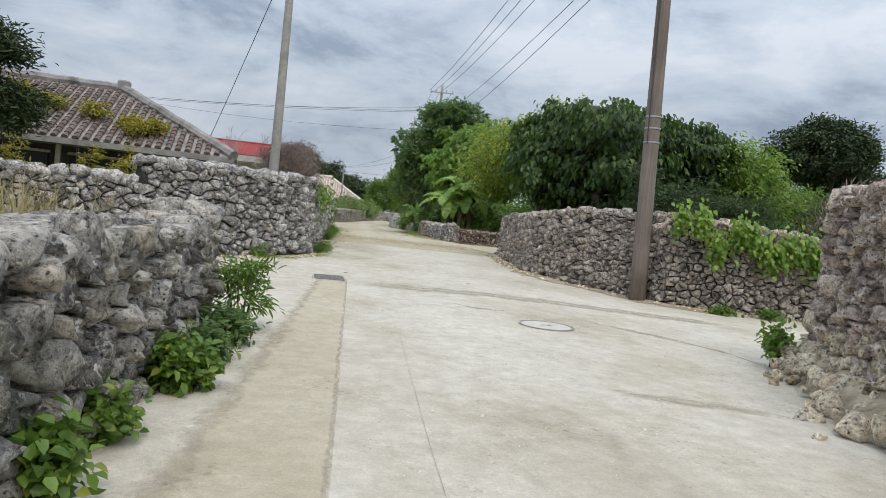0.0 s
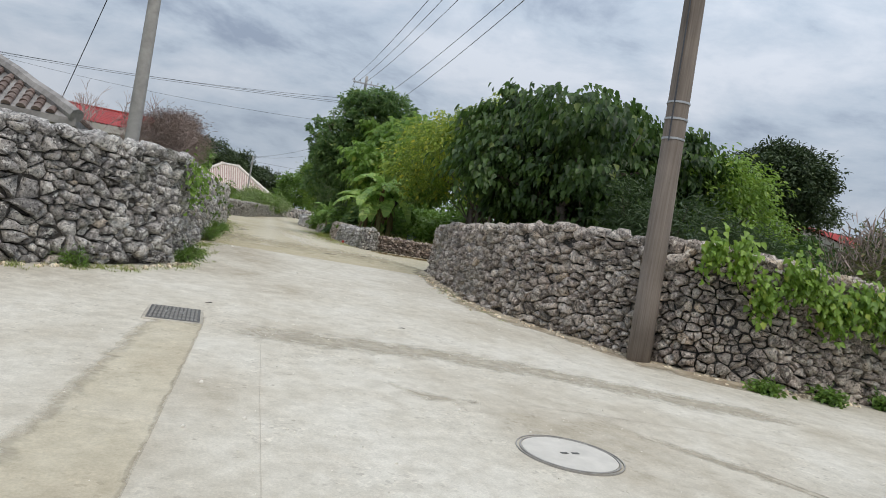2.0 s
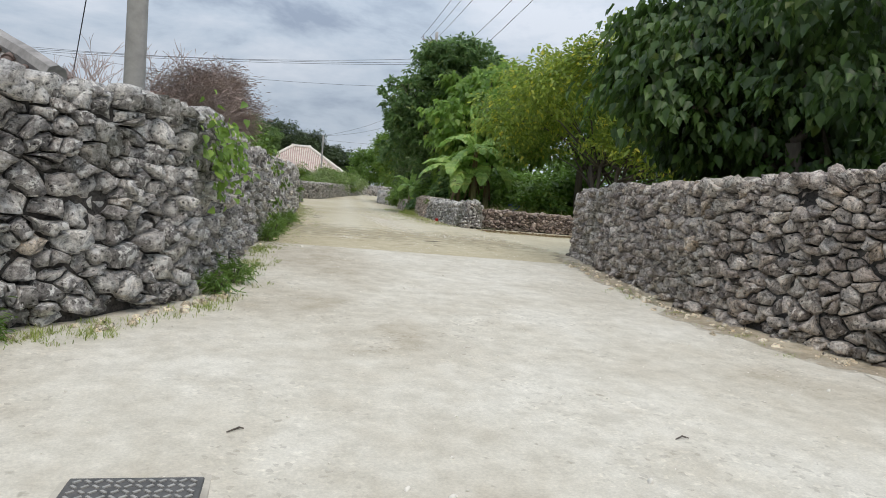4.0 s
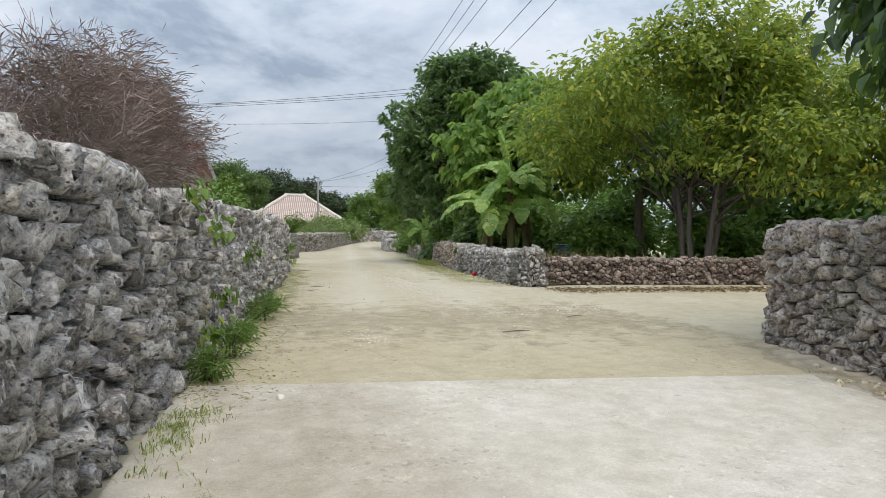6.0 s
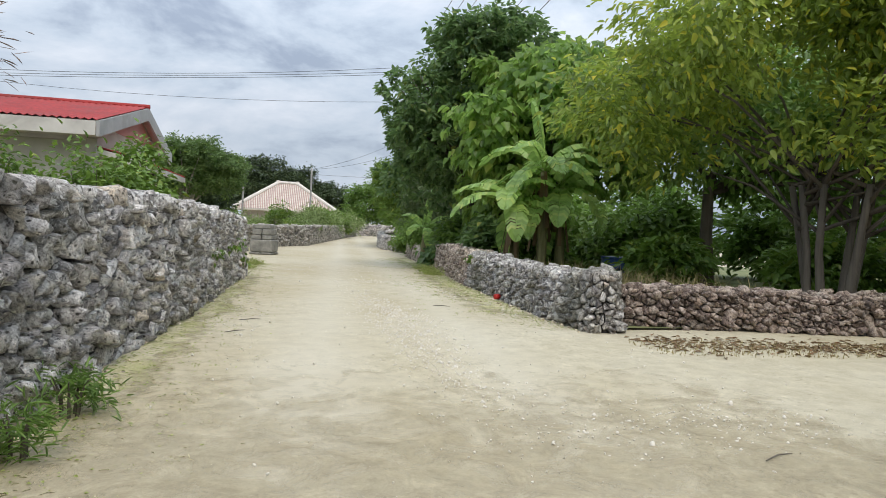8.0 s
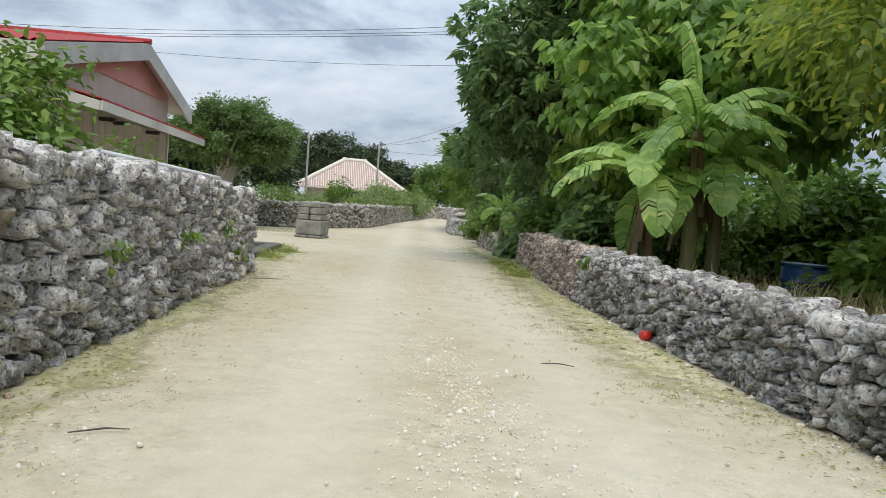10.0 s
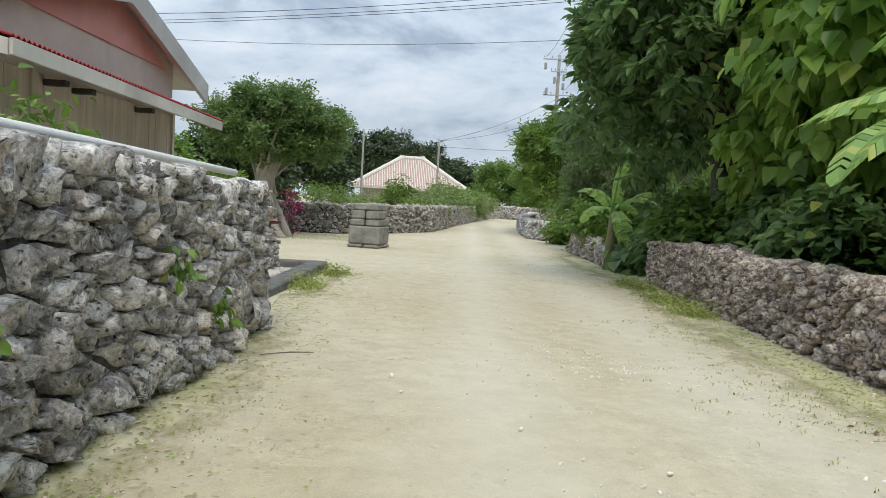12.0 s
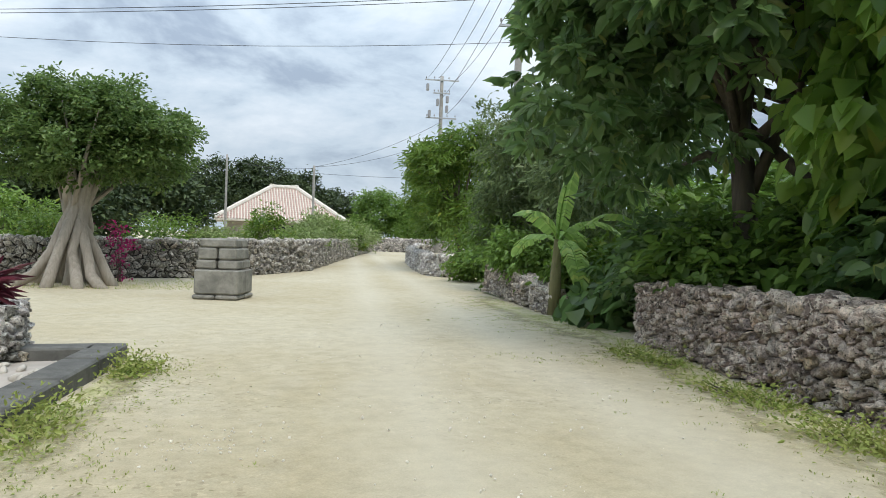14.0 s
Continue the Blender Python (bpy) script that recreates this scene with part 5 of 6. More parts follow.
def slab(bm, quad, th):
    """A thick sheet from four corners, thickened downwards."""
    top = [bm.verts.new(p) for p in quad]
    low = [bm.verts.new(Vector(p) - Vector((0, 0, th))) for p in quad]
    bm.faces.new(top)
    bm.faces.new(low[::-1])
    for i in range(4):
        bm.faces.new((top[i], top[(i + 1) % 4], low[(i + 1) % 4], low[i]))
    return bm


def corrugated(quad, waves, amp, mat, parent, name="roof"):
    """A corrugated metal sheet: ribs run from the first edge to the opposite one."""
    a, b, c, d = (Vector(p) for p in quad)
    n = (b - a).cross(d - a).normalized()
    v, f = [], []
    m = waves * 4
    for i in range(m + 1):
        t = i / m
        o = n * amp * math.sin(2 * math.pi * waves * t)
        v += [a.lerp(b, t) + o, d.lerp(c, t) + o]
    f = [(2 * i, 2 * i + 2, 2 * i + 3, 2 * i + 1) for i in range(m)]
    v2 = [p - n * 0.012 for p in v]
    k = len(v)
    f2 = [tuple(x + k for x in q[::-1]) for q in f]
    return part(name, mesh_from(name, v + v2, f + f2, mat, True), mat, parent)


for ya, yb, flip in ((0.0, PY, False), (F_Y, PY, True)):
    q = [(-13, ya, E_Z + 0.05), (0.0, ya, E_Z + 0.05), (0.0, yb, PZ + 0.05), (-13, yb, PZ + 0.05)]
    if flip:
        q = [q[1], q[0], q[3], q[2]]
    corrugated(q, 76, 0.022, RED_METAL, pk)
    q = [(-13, ya, E_Z - 0.05), (-0.03, ya, E_Z - 0.05), (-0.03, yb, PZ - 0.05), (-13, yb, PZ - 0.05)]
    part("soffit", slab(bmesh.new(), q, 0.07), WHITE_WOOD, pk)
    b_ = slab(bmesh.new(), [(-0.05, ya, E_Z + 0.02), (0.03, ya, E_Z + 0.02), (0.03, yb, PZ + 0.02), (-0.05, yb, PZ + 0.02)], 0.37)
    part("bargeboard", b_, FASCIA, pk)
part("fascia", slab(bmesh.new(), [(-13, -0.02, E_Z + 0.01), (-0.055, -0.02, E_Z + 0.01), (-0.055, 0.04, E_Z + 0.01), (-13, 0.04, E_Z + 0.01)], 0.33), WHITE_WOOD, pk)
part("eave_soffit", slab(bmesh.new(), [(-13, 0.045, E_Z - 0.27), (-0.06, 0.045, E_Z - 0.27), (-0.06, 0.8, E_Z - 0.27), (-13, 0.8, E_Z - 0.27)], 0.03), GREY_WALL, pk)
bm = bmesh.new()
tube(bm, [(-13, PY, PZ + 0.06), (0.05, PY, PZ + 0.06)], 0.07, 8)
part("ridge_cap", bm, RED_METAL, pk)
part("wall", boxed((-6.6 + WX, 4.04, 1.55), (13.2, 6.45, 3.3), None, 0.02), GREY_WALL, pk)


def gable_prism(outline, x0, x1):
    """A flat piece in the gable's plane, from x0 to x1."""
    bm = bmesh.new()
    a_, b_ = [bm.verts.new((x1, y, z)) for y, z in outline], [bm.verts.new((x0, y, z)) for y, z in outline]
    bm.faces.new(a_)
    bm.faces.new(b_[::-1])
    for i in range(len(outline)):
        bm.faces.new((a_[i], b_[i], b_[(i + 1) % len(outline)], a_[(i + 1) % len(outline)]))
    return bm


SL, SF = (PZ - E_Z) / PY, (PZ - E_Z) / (F_Y - PY)
part("gable_wall", gable_prism([(0.8, 3.15), (7.27, 3.15), (7.27, E_Z + SF * (F_Y - 7.27) - 0.13), (PY, PZ - 0.13), (0.8, E_Z + SL * 0.8 - 0.13)], WX - 0.2, WX + 0.004), GREY_WALL, pk)
part("gable_panel", gable_prism([(1.55, 3.62), (6.95, 3.62), (PY, PZ - 0.2)], WX - 0.06, WX + 0.03), PINK_WALL, pk, "faded pink gable panel")
part("corner_post", boxed((WX - 0.06, 0.86, 1.6), (0.24, 0.24, 3.3), None, 0.015), GREY_WALL, pk)
part("lean_to_soffit", slab(bmesh.new(), [(WX, 0.85, 2.99), (0.58, 0.85, 2.80), (0.62, 7.35, 2.71), (WX, 7.35, 2.90)], 0.06), GREY_WALL, pk)
corrugated([(0.62, 0.80, 2.87), (0.66, 7.4, 2.78), (WX, 7.4, 3.02), (WX, 0.80, 3.08)], 72, 0.016, RED_METAL, pk, "lean_to_roof")
part("lean_to_fascia", slab(bmesh.new(), [(0.585, 0.82, 2.845), (0.625, 0.82, 2.845), (0.665, 7.38, 2.755), (0.625, 7.38, 2.755)], 0.17), WHITE_WOOD, pk)
part("lean_to_bargeboard", slab(bmesh.new(), [(WX, 0.80, 3.04), (0.58, 0.80, 2.835), (0.58, 0.845, 2.835), (WX, 0.845, 3.04)], 0.17), WHITE_WOOD, pk)
for i in range(23):
    part("board", boxed((WX + 0.016 + 0.004 * (i % 3), 1.12 + i * 0.273, 1.45), (0.03, 0.268, 2.7), None, 0.004), BOARD, pk)
for y in (2.62, 7.2):
    part("batten", boxed((WX + 0.055, y, 1.45), (0.05, 0.10, 2.75), None, 0.005), BOARD, pk)
for y in (2.9, 3.6, 5.6):
    part("bracket", boxed((WX + 0.2, y, 2.70), (0.3, 0.12, 0.08), None, 0.01), DARK_WOOD, pk)

# pipe rail behind the long wall
rail = thing("pipe_rail", "white painted pipe rail above the stone wall", "railing", at=(3.15, 36.0, gz(36)))
bm = bmesh.new()
tube(bm, [(-0.05, -0.4, 1.64), (0, 0, 1.63), (0.15, 3.0, 1.61), (0.25, 6.0, 1.59), (0.35, 8.3, 1.57)], 0.055, 10)
part("pipe", bm, PIPE_PAINT, rail, smooth=True)
for y in (0.0, 2.0, 3.9):
    bm = bmesh.new()
    tube(bm, [(0.35 * y / 8.3, y, -0.05), (0.35 * y / 8.3, y, 1.55)], 0.03, 8)
    part("post", bm, PIPE_PAINT, rail, smooth=True)

# ---- bananas ----


def banana(name, label, at, h, n, length, seed, big=True):
    rng = random.Random(seed)
    ob = thing(name, label, "banana plant", at=(*at, gz(at[1])))
    stems = [(0, 0, h), (0.7, 0.35, h * 0.85), (-0.55, 0.45, h * 0.7)] if big else [(0, 0, h)]
    for sx, sy, sh in stems:
        bm = bmesh.new()
        lean = rng.uniform(-0.12, 0.12)
        tube(bm, [(sx, sy, -0.05), (sx + lean * 0.3, sy, sh * 0.5), (sx + lean, sy, sh)], [0.15, 0.12, 0.07], 10)
        part("stem", bm, BANANA_STEM, ob, smooth=True)
        for i in range(n):
            a = i * 2.399 + rng.uniform(-0.3, 0.3) + seed
            L = length * rng.uniform(0.75, 1.1)
            rise = rng.uniform(-0.1, 1.3) if i or sx else 1.55
            dirx = Vector((math.cos(a), math.sin(a), 0))
            mid, cur, ang = [], Vector((sx + lean, sy, sh - 0.1)), rise
            steps = 13
            for k in range(steps + 1):
                mid.append(cur.copy())
                cur = cur + (dirx * math.cos(ang) + Vector((0, 0, math.sin(ang)))) * (L / steps)
                ang -= (0.15 if i or sx else 0.03) * rng.uniform(0.6, 1.4)
            side = dirx.cross(Vector((0, 0, 1)))
            bm = bmesh.new()
            tube(bm, mid, [0.03 * (1 - 0.85 * k / steps) for k in range(steps + 1)], 5)
            leaf = part("midrib", bm, LEAF_BANANA, ob, smooth=True)
            for sgn in (-1, 1):
                # blade in torn strips
                vs, fs = [], []
                k = 2
                while k < steps:
                    k2 = k + 1
                    g = rng.choice((0.0, 0.0, 0.0, 0.05, 0.14))
                    droop = rng.uniform(0.1, 0.5)
                    for f0, f1 in ((0.0, 0.5), (0.5, 1.0)):
                        ka, kb = k + f0, k + f1
                        row = []
                        for kk in (ka, kb - g):
                            i0 = min(int(kk), steps - 1)
                            p = mid[i0].lerp(mid[i0 + 1], kk - i0)
                            s = (kk - 2) / (steps - 2)
                            w = 0.30 * length / 2.0 * math.sin(math.pi * min(1, 0.12 + s * 0.88)) ** 0.6
                            row.append((p, p + side * sgn * w * 0.55 + Vector((0, 0, 0.05 - droop * 0.04)), p + side * sgn * w + dirx * 0.08 + Vector((0, 0, -droop * w))))
                        b = len(vs)
                        vs += [*row[0], *row[1]]
                        fs += [(b, b + 1, b + 4, b + 3), (b + 1, b + 2, b + 5, b + 4)]
                    k = k2
                part("blade", mesh_from("blade", vs, fs, LEAF_BANANA), LEAF_BANANA, leaf)
        if big:
            for i in range(9):
                a = rng.uniform(0, 6.28)
                d = Vector((math.cos(a), math.sin(a), 0))
                bm = bmesh.new()
                p = Vector((sx + lean, sy, sh * rng.uniform(0.75, 0.98)))
                ln_ = rng.uniform(0.8, 1.7)
                slab(bm, [p + d * 0.12 + d.cross(Vector((0, 0, 1))) * 0.04, p + d * 0.12 - d.cross(Vector((0, 0, 1))) * 0.04, p + d * 0.35 - Vector((0, 0, ln_)) - d.cross(Vector((0, 0, 1))) * 0.05, p + d * 0.35 - Vector((0, 0, ln_)) + d.cross(Vector((0, 0, 1))) * 0.05], 0.01)
                part("dead_leaf", bm, LEAF_DRY, ob, "brown dead hanging leaf")
    return ob


banana("banana_plant", "tall banana clump with torn green leaves behind the low wall", (11.95, 38.1), 3.05, 13, 2.05, 3)
banana("banana_plant", "young banana plant at the edge of the thicket", (12.55, 51.4), 1.6, 7, 1.8, 5, False)
banana("banana_plant", "young banana plant at the edge of the thicket", (13.6, 49.6), 1.7, 5, 1.4, 8, False)

# ---- entrance: pillar, curb, planter ----
pil = thing("stone_pillar", "squat gate pillar of large cut grey stones", "pillar", at=(5.85, 55.3, gz(55)))
pil.rotation_euler = (0, 0, -0.33)
rng = random.Random(4)
z = 0.0
for row, (hh, cuts) in enumerate(((0.12, 2), (0.58, 1), (0.22, 2), (0.28, 2), (0.22, 1))):
    wx, wy = 1.08 - 0.19 * z, 1.12 - 0.17 * z
    for c in range(cuts):
        for back in (0, 1):
            w = wx / cuts
            b = boxed((-wx / 2 + w * (c + 0.5) + rng.uniform(-0.02, 0.02), -wy / 4 + back * wy / 2, z + hh / 2), (w - 0.02, wy / 2 - 0.015, hh - 0.015), Matrix.Rotation(rng.uniform(-0.02, 0.02), 4, "Z"), 0.035)
            part("stone_block", b, STONE_CUT, pil)
    z += hh
curb = thing("stone_curb", "dark flat stone curb edging the entrance bed", "curb", at=(4.02, 40.6, gz(43)))
for i in range(6):
    y0 = 0.2 + i * 0.95
    part("curb_stone", boxed((0.13 * (y0 + 0.47), y0 + 0.47, 0.03), (0.34, 0.93, 0.2), Matrix.Rotation(-0.13, 4, "Z"), 0.02), STONE_CURB, curb)
for i in range(2):
    part("curb_stone", boxed((0.24 - i * 0.8, 5.72, 0.03), (0.78, 0.34, 0.2), None, 0.02), STONE_CURB, curb)
tagged(sheet("gravel_bed", [(2.2, y) for y in np.arange(41.0, 46.8, 0.5)], [(3.96 + 0.13 * (y - 41), y) for y in np.arange(41.0, 46.8, 0.5)], 0.06, GREY_WALL, "pale gravel bed behind the curb", "gravel", 4), kind="structure")
stone_wall("planter", "low stone planter holding red-leaved plants", [(2.4, 43.7, 0.6), (4.08, 46.1, 0.6), (3.8, 47.4, 0.6), (2.4, 47.4, 0.6)], 0.35, 1, STONE, lambda q: q.y, 0.8, 23, 150)
rng = random.Random(91)
for i in range(140):
    y = rng.uniform(41.2, 46.5)
    g = new("pebble", stone_mesh(i % 14, GRAVEL))
    sc = rng.uniform(0.03, 0.06)
    g.matrix_basis = Matrix.Translation((rng.uniform(2.9, 3.92 + 0.13 * (y - 41)), y, gz(y) + 0.07)) @ Euler((rng.random() * 6, rng.random() * 6, 0)).to_matrix().to_4x4() @ Matrix.Diagonal((sc, sc, sc * 0.7, 1))
    g.parent = bpy.data.objects["gravel_bed"]
for i, (x, y) in enumerate(((3.15, 45.6), (2.85, 46.3), (3.4, 46.5))):
    bush("red_plant", "dark red strap-leaved plant in the planter", (x, y), 0.3, 0.5, LEAF_RED, 14, 12, 0.42, 0.12, 0.1, 31 + i, 1.0, 0.45, 0.05, category="plant")
bush("bougainvillea", "magenta flowering bush beside the ficus", (2.9, 60.3), 0.4, 2.0, LEAF_PINK, 16, 24, 0.09, 0.7, 0.1, 61)
ft = thing("aerial_roots", "pale twisted aerial roots at the foot of the ficus", "roots", at=(1.9, 58.9, gz(58)))
rng = random.Random(8)
for i in range(9):
    a = 6.283 * i / 9 + rng.uniform(-0.2, 0.2)
    d = Vector((math.cos(a), math.sin(a), 0))
    bm = bmesh.new()
    w_ = Vector((rng.uniform(-0.12, 0.12), 0, 0))
    tube(bm, [d * rng.uniform(1.0, 1.7) - Vector((0, 0, 0.1)), d * rng.uniform(0.75, 0.95) + Vector((0, 0, 0.28)), d * rng.uniform(0.5, 0.66) + w_ + Vector((0, 0, 0.9)), d * rng.uniform(0.25, 0.36) - w_ + Vector((0.08, 0, 1.6)), d * 0.14 + Vector((0.18, 0, 2.2)), d * 0.5 + Vector((0.25, 0, 3.1))], [0.16, 0.15, 0.13, 0.15, 0.13, 0.06], 8)
    part("root", bm, BARK_PALE, ft, smooth=True)

# ---- bare tree over the left wall ----
bt = thing("bare_tree", "leafless shrub tree with reddish-grey twigs behind the wall", "tree", at=(0.35, 25.0, gz(25)))
rng = random.Random(12)
bm = bmesh.new()


def branch(p, d, L, r, depth):
    q = p + d * L
    m = p.lerp(q, 0.5) + Vector((rng.uniform(-1, 1), rng.uniform(-1, 1), rng.uniform(-1, 1))) * L * 0.08
    tube(bm, [p, m, q], [r, r * 0.85, r * 0.65], 5 if depth > 2 else 4, False)
    if depth == 0:
        return
    for _ in range(rng.choice((2, 3, 3))):
        nd = (d + Vector((rng.uniform(-0.75, 0.75), rng.uniform(-0.75, 0.75), rng.uniform(-0.25, 0.6)))).normalized()
        branch(q, nd, L * rng.uniform(0.6, 0.85), r * 0.62, depth - 1)


for k in range(5):
    a = k * 1.26
    branch(Vector((0.25 * math.cos(a), 0.25 * math.sin(a), -0.05)), Vector((0.45 * math.cos(a), 0.45 * math.sin(a), 1)).normalized(), 1.08, 0.05, 5)
part("bough", bm, TWIG, bt)
rg = np.random.default_rng(14)
pp = crown_cloud(rg, [(1.0, -0.2, 2.35, 1.0, 2.2, 0.85), (1.55, 1.9, 2.45, 0.7, 1.7, 0.85)], 700, 40, 0.16, 0.14, 0.2, 0.4, 0.3)
part("twig_haze", leaf_cloud("fine_twigs", pp[0], pp[1] + np.array([0.3, 0, 0.3]), pp[2], pp[3], 0.035, TWIG, 0.0), TWIG, bt)

# ---- things on the road ----
mh = thing("manhole_cover", "round manhole cover flush in pale concrete with dark ring", "manhole cover", at=(4.27, 8.93, gz(9) + 0.012))
bm = bmesh.new()
tube(bm, [(0, 0, -0.02), (0, 0, 0.008)], 0.36, 40)
part("lid", bm, COVER_STONE, mh)
for r0, r1 in ((0.368, 0.38), (0.40, 0.408)):
    bm = bmesh.new()
    n = 48
    ri = [[bm.verts.new((r * math.cos(6.28319 * k / n), r * math.sin(6.28319 * k / n), zz)) for k in range(n)] for r, zz in ((r0, -0.01), (r0, 0.01), (r1, 0.01), (r1, -0.01))]
    for a, b in zip(ri, ri[1:]):
        for k in range(n):
            bm.faces.new((a[k], a[(k + 1) % n], b[(k + 1) % n], b[k]))
    part("ring", bm, STUD, mh)
for dx in (-0.05, 0.05):
    part("lift_slot", boxed((dx, 0, 0.008), (0.06, 0.03, 0.006)), IRON, mh)
dr = thing("drain_cover", "square patterned cast-iron drain cover in the road", "drain cover", at=(1.61, 12.97, gz(13) + 0.014))
R = Matrix.Rotation(-0.08, 4, "Z")
part("plate", boxed((0, 0, 0.0), (0.56, 0.86, 0.03), R, 0.01), IRON, dr)
part("frame", boxed((0, 0, -0.006), (0.63, 0.93, 0.03), R, 0.012), CRACK, dr)
for i in range(12):
    for j in range(16):
        part("stud", boxed(R @ Vector((-0.234 + i * 0.0425, -0.38 + j * 0.0507, 0.017)), (0.033, 0.013, 0.008), R @ Matrix.Rotation(0.78 * (1 if (i + j) % 2 else -1), 4, "Z")), STUD, dr)
bm = bmesh.new()
for k in range(24):
    a, b = 6.28319 * k / 24, 6.28319 * (k + 1) / 24
    q = [(r * math.cos(w), r * math.sin(w), zz) for r, w, zz in ((0.085, a, 0.0235), (0.085, b, 0.0235), (0.11, b, 0.0235), (0.11, a, 0.0235))]
    bm.faces.new([bm.verts.new(p) for p in q])
part("emblem_ring", bm, STUD, dr)
rc = thing("red_can", "small red plastic can lying at the foot of the wall", "can", at=(9.27, 34.4, gz(34.4)))
rc.scale = (0.75, 0.75, 0.75)
bm = bmesh.new()
tube(bm, [(-0.07, 0, 0.075), (-0.065, 0, 0.075), (0.055, 0.02, 0.075), (0.07, 0.02, 0.075)], [0.06, 0.075, 0.075, 0.055], 12)
part("body", bm, RED_PLASTIC, rc, smooth=True)
bm = bmesh.new()
tube(bm, [(0.068, 0.02, 0.075), (0.085, 0.02, 0.075)], 0.045, 12)
part("rim", bm, RED_PLASTIC, rc)
# A drum shape, lowered, stands in for a half-hidden blue box.
drum = thing("blue_box_stand_in", "drum shape standing in for a half-hidden blue box under the yellow tree", "drum", at=(13.75, 37.5, gz(37)))
drum.scale = (1.3, 1.3, 0.9)
bm = bmesh.new()
tube(bm, [(0, 0, 0), (0, 0, 0.28), (0, 0, 0.3), (0, 0, 0.32), (0, 0, 0.6), (0, 0, 0.62), (0, 0, 0.64), (0, 0, 0.9)], [0.28, 0.28, 0.3, 0.28, 0.28, 0.3, 0.28, 0.27], 18)
part("body", bm, BLUE_TARP, drum, smooth=True)
bm = bmesh.new()
tube(bm, [(0, 0, 0.9), (0, 0, 0.94)], 0.285, 18)
part("lid", bm, BLUE_TARP, drum)

# ---- verges and climbers ----


def verge(name, line, inward, width, seed, density, h, mat=GRASS, soil=True):
    """A grassy strip at the foot of a wall."""
    d = dense(line, 0.4)
    rng = random.Random(seed)
    other = []
    for i, (x, y) in enumerate(d):
        w = width * (0.65 + 0.5 * (noise.noise((i * 0.35, seed, 0)) + 0.5))
        other.append((x + inward * w, y))
    if soil:
        sheet(name + "_soil", d if inward > 0 else other, other if inward > 0 else d, 0.006, LITTER, "mossy gravelly soil along the foot of the wall", "verge", 6, 0.0, seed, (lambda f: 1.2 - 1.9 * f) if inward > 0 else (lambda f: 1.9 * f - 0.7))
    pts = []
    for (x, y), (x2, _) in zip(d, other):
        for _ in range(int(density * abs(x2 - x) * 0.4)):
            f = abs(rng.gauss(0, 0.42))
            if noise.noise((x * 1.3, y * 1.3, seed)) < -0.05 and rng.random() < 0.8:
                continue
            cx, cy = x + (x2 - x) * f * 1.1, y + rng.uniform(-0.25, 0.25)
            pts += [(cx + rng.gauss(0, 0.035), cy + rng.gauss(0, 0.035)) for _ in range(9)]
    if pts:
        blades(name + "_grass", "short sparse yellow-green grass and weeds along the wall", pts, h, mat, seed, lean=1.1, wid=0.003)


verge("verge_1", [(2.1, 19.6), (2.3, 21.5), (2.72, 24.2), (3.05, 26.8), (3.68, 31.2), (4.15, 35.5), (4.55, 40.0)], 1, 1.2, 301, 22, 0.014)
verge("verge_2", [(8.85, 31.5), (9.15, 33.6), (9.75, 37.8), (10.4, 41.0), (11.1, 44.2), (11.85, 47.4), (12.2, 51.0), (13.0, 56.0)], -1, 1.9, 302, 42, 0.022)
verge("verge_3", [(7.6, 15.6), (7.4, 17.2), (7.85, 19.7), (8.3, 21.6)], -1, 0.5, 303, 120, 0.05)
verge("verge_4", [(4.45, 42.0), (5.0, 46.3)], 1, 1.1, 304, 50, 0.02)
verge("verge_5", [(-0.5, 60.4), (4.8, 61.5)], 1, 0.1, 305, 100, 0.1)
blades("entrance_grass", "thin grass patches before the back wall", [(random.Random(k).uniform(-4, 5.5), 57.5 + 3.5 * random.Random(k + 5000).random()) for k in range(4000)], 0.05, GRASS, 306, wid=0.005)
blades("side_lane_grass", "dry grass and leaf litter at the side lane", [(9.0 + 10 * random.Random(k).random(), 28.6 + 1.0 * random.Random(k + 9000).random() - 0.12 * (9.0 + 10 * random.Random(k).random() - 9)) for k in range(2500)], 0.04, DRY_GRASS, 307, wid=0.005)
blades("field_grass", "tall dry grass in the field behind the low wall", [(-1.6 - 7 * random.Random(k).random(), 3.0 + 5.8 * random.Random(k + 700).random(), 0.25) for k in range(6500)], 1.1, DRY_GRASS, 308, lean=0.4, wid=0.008)

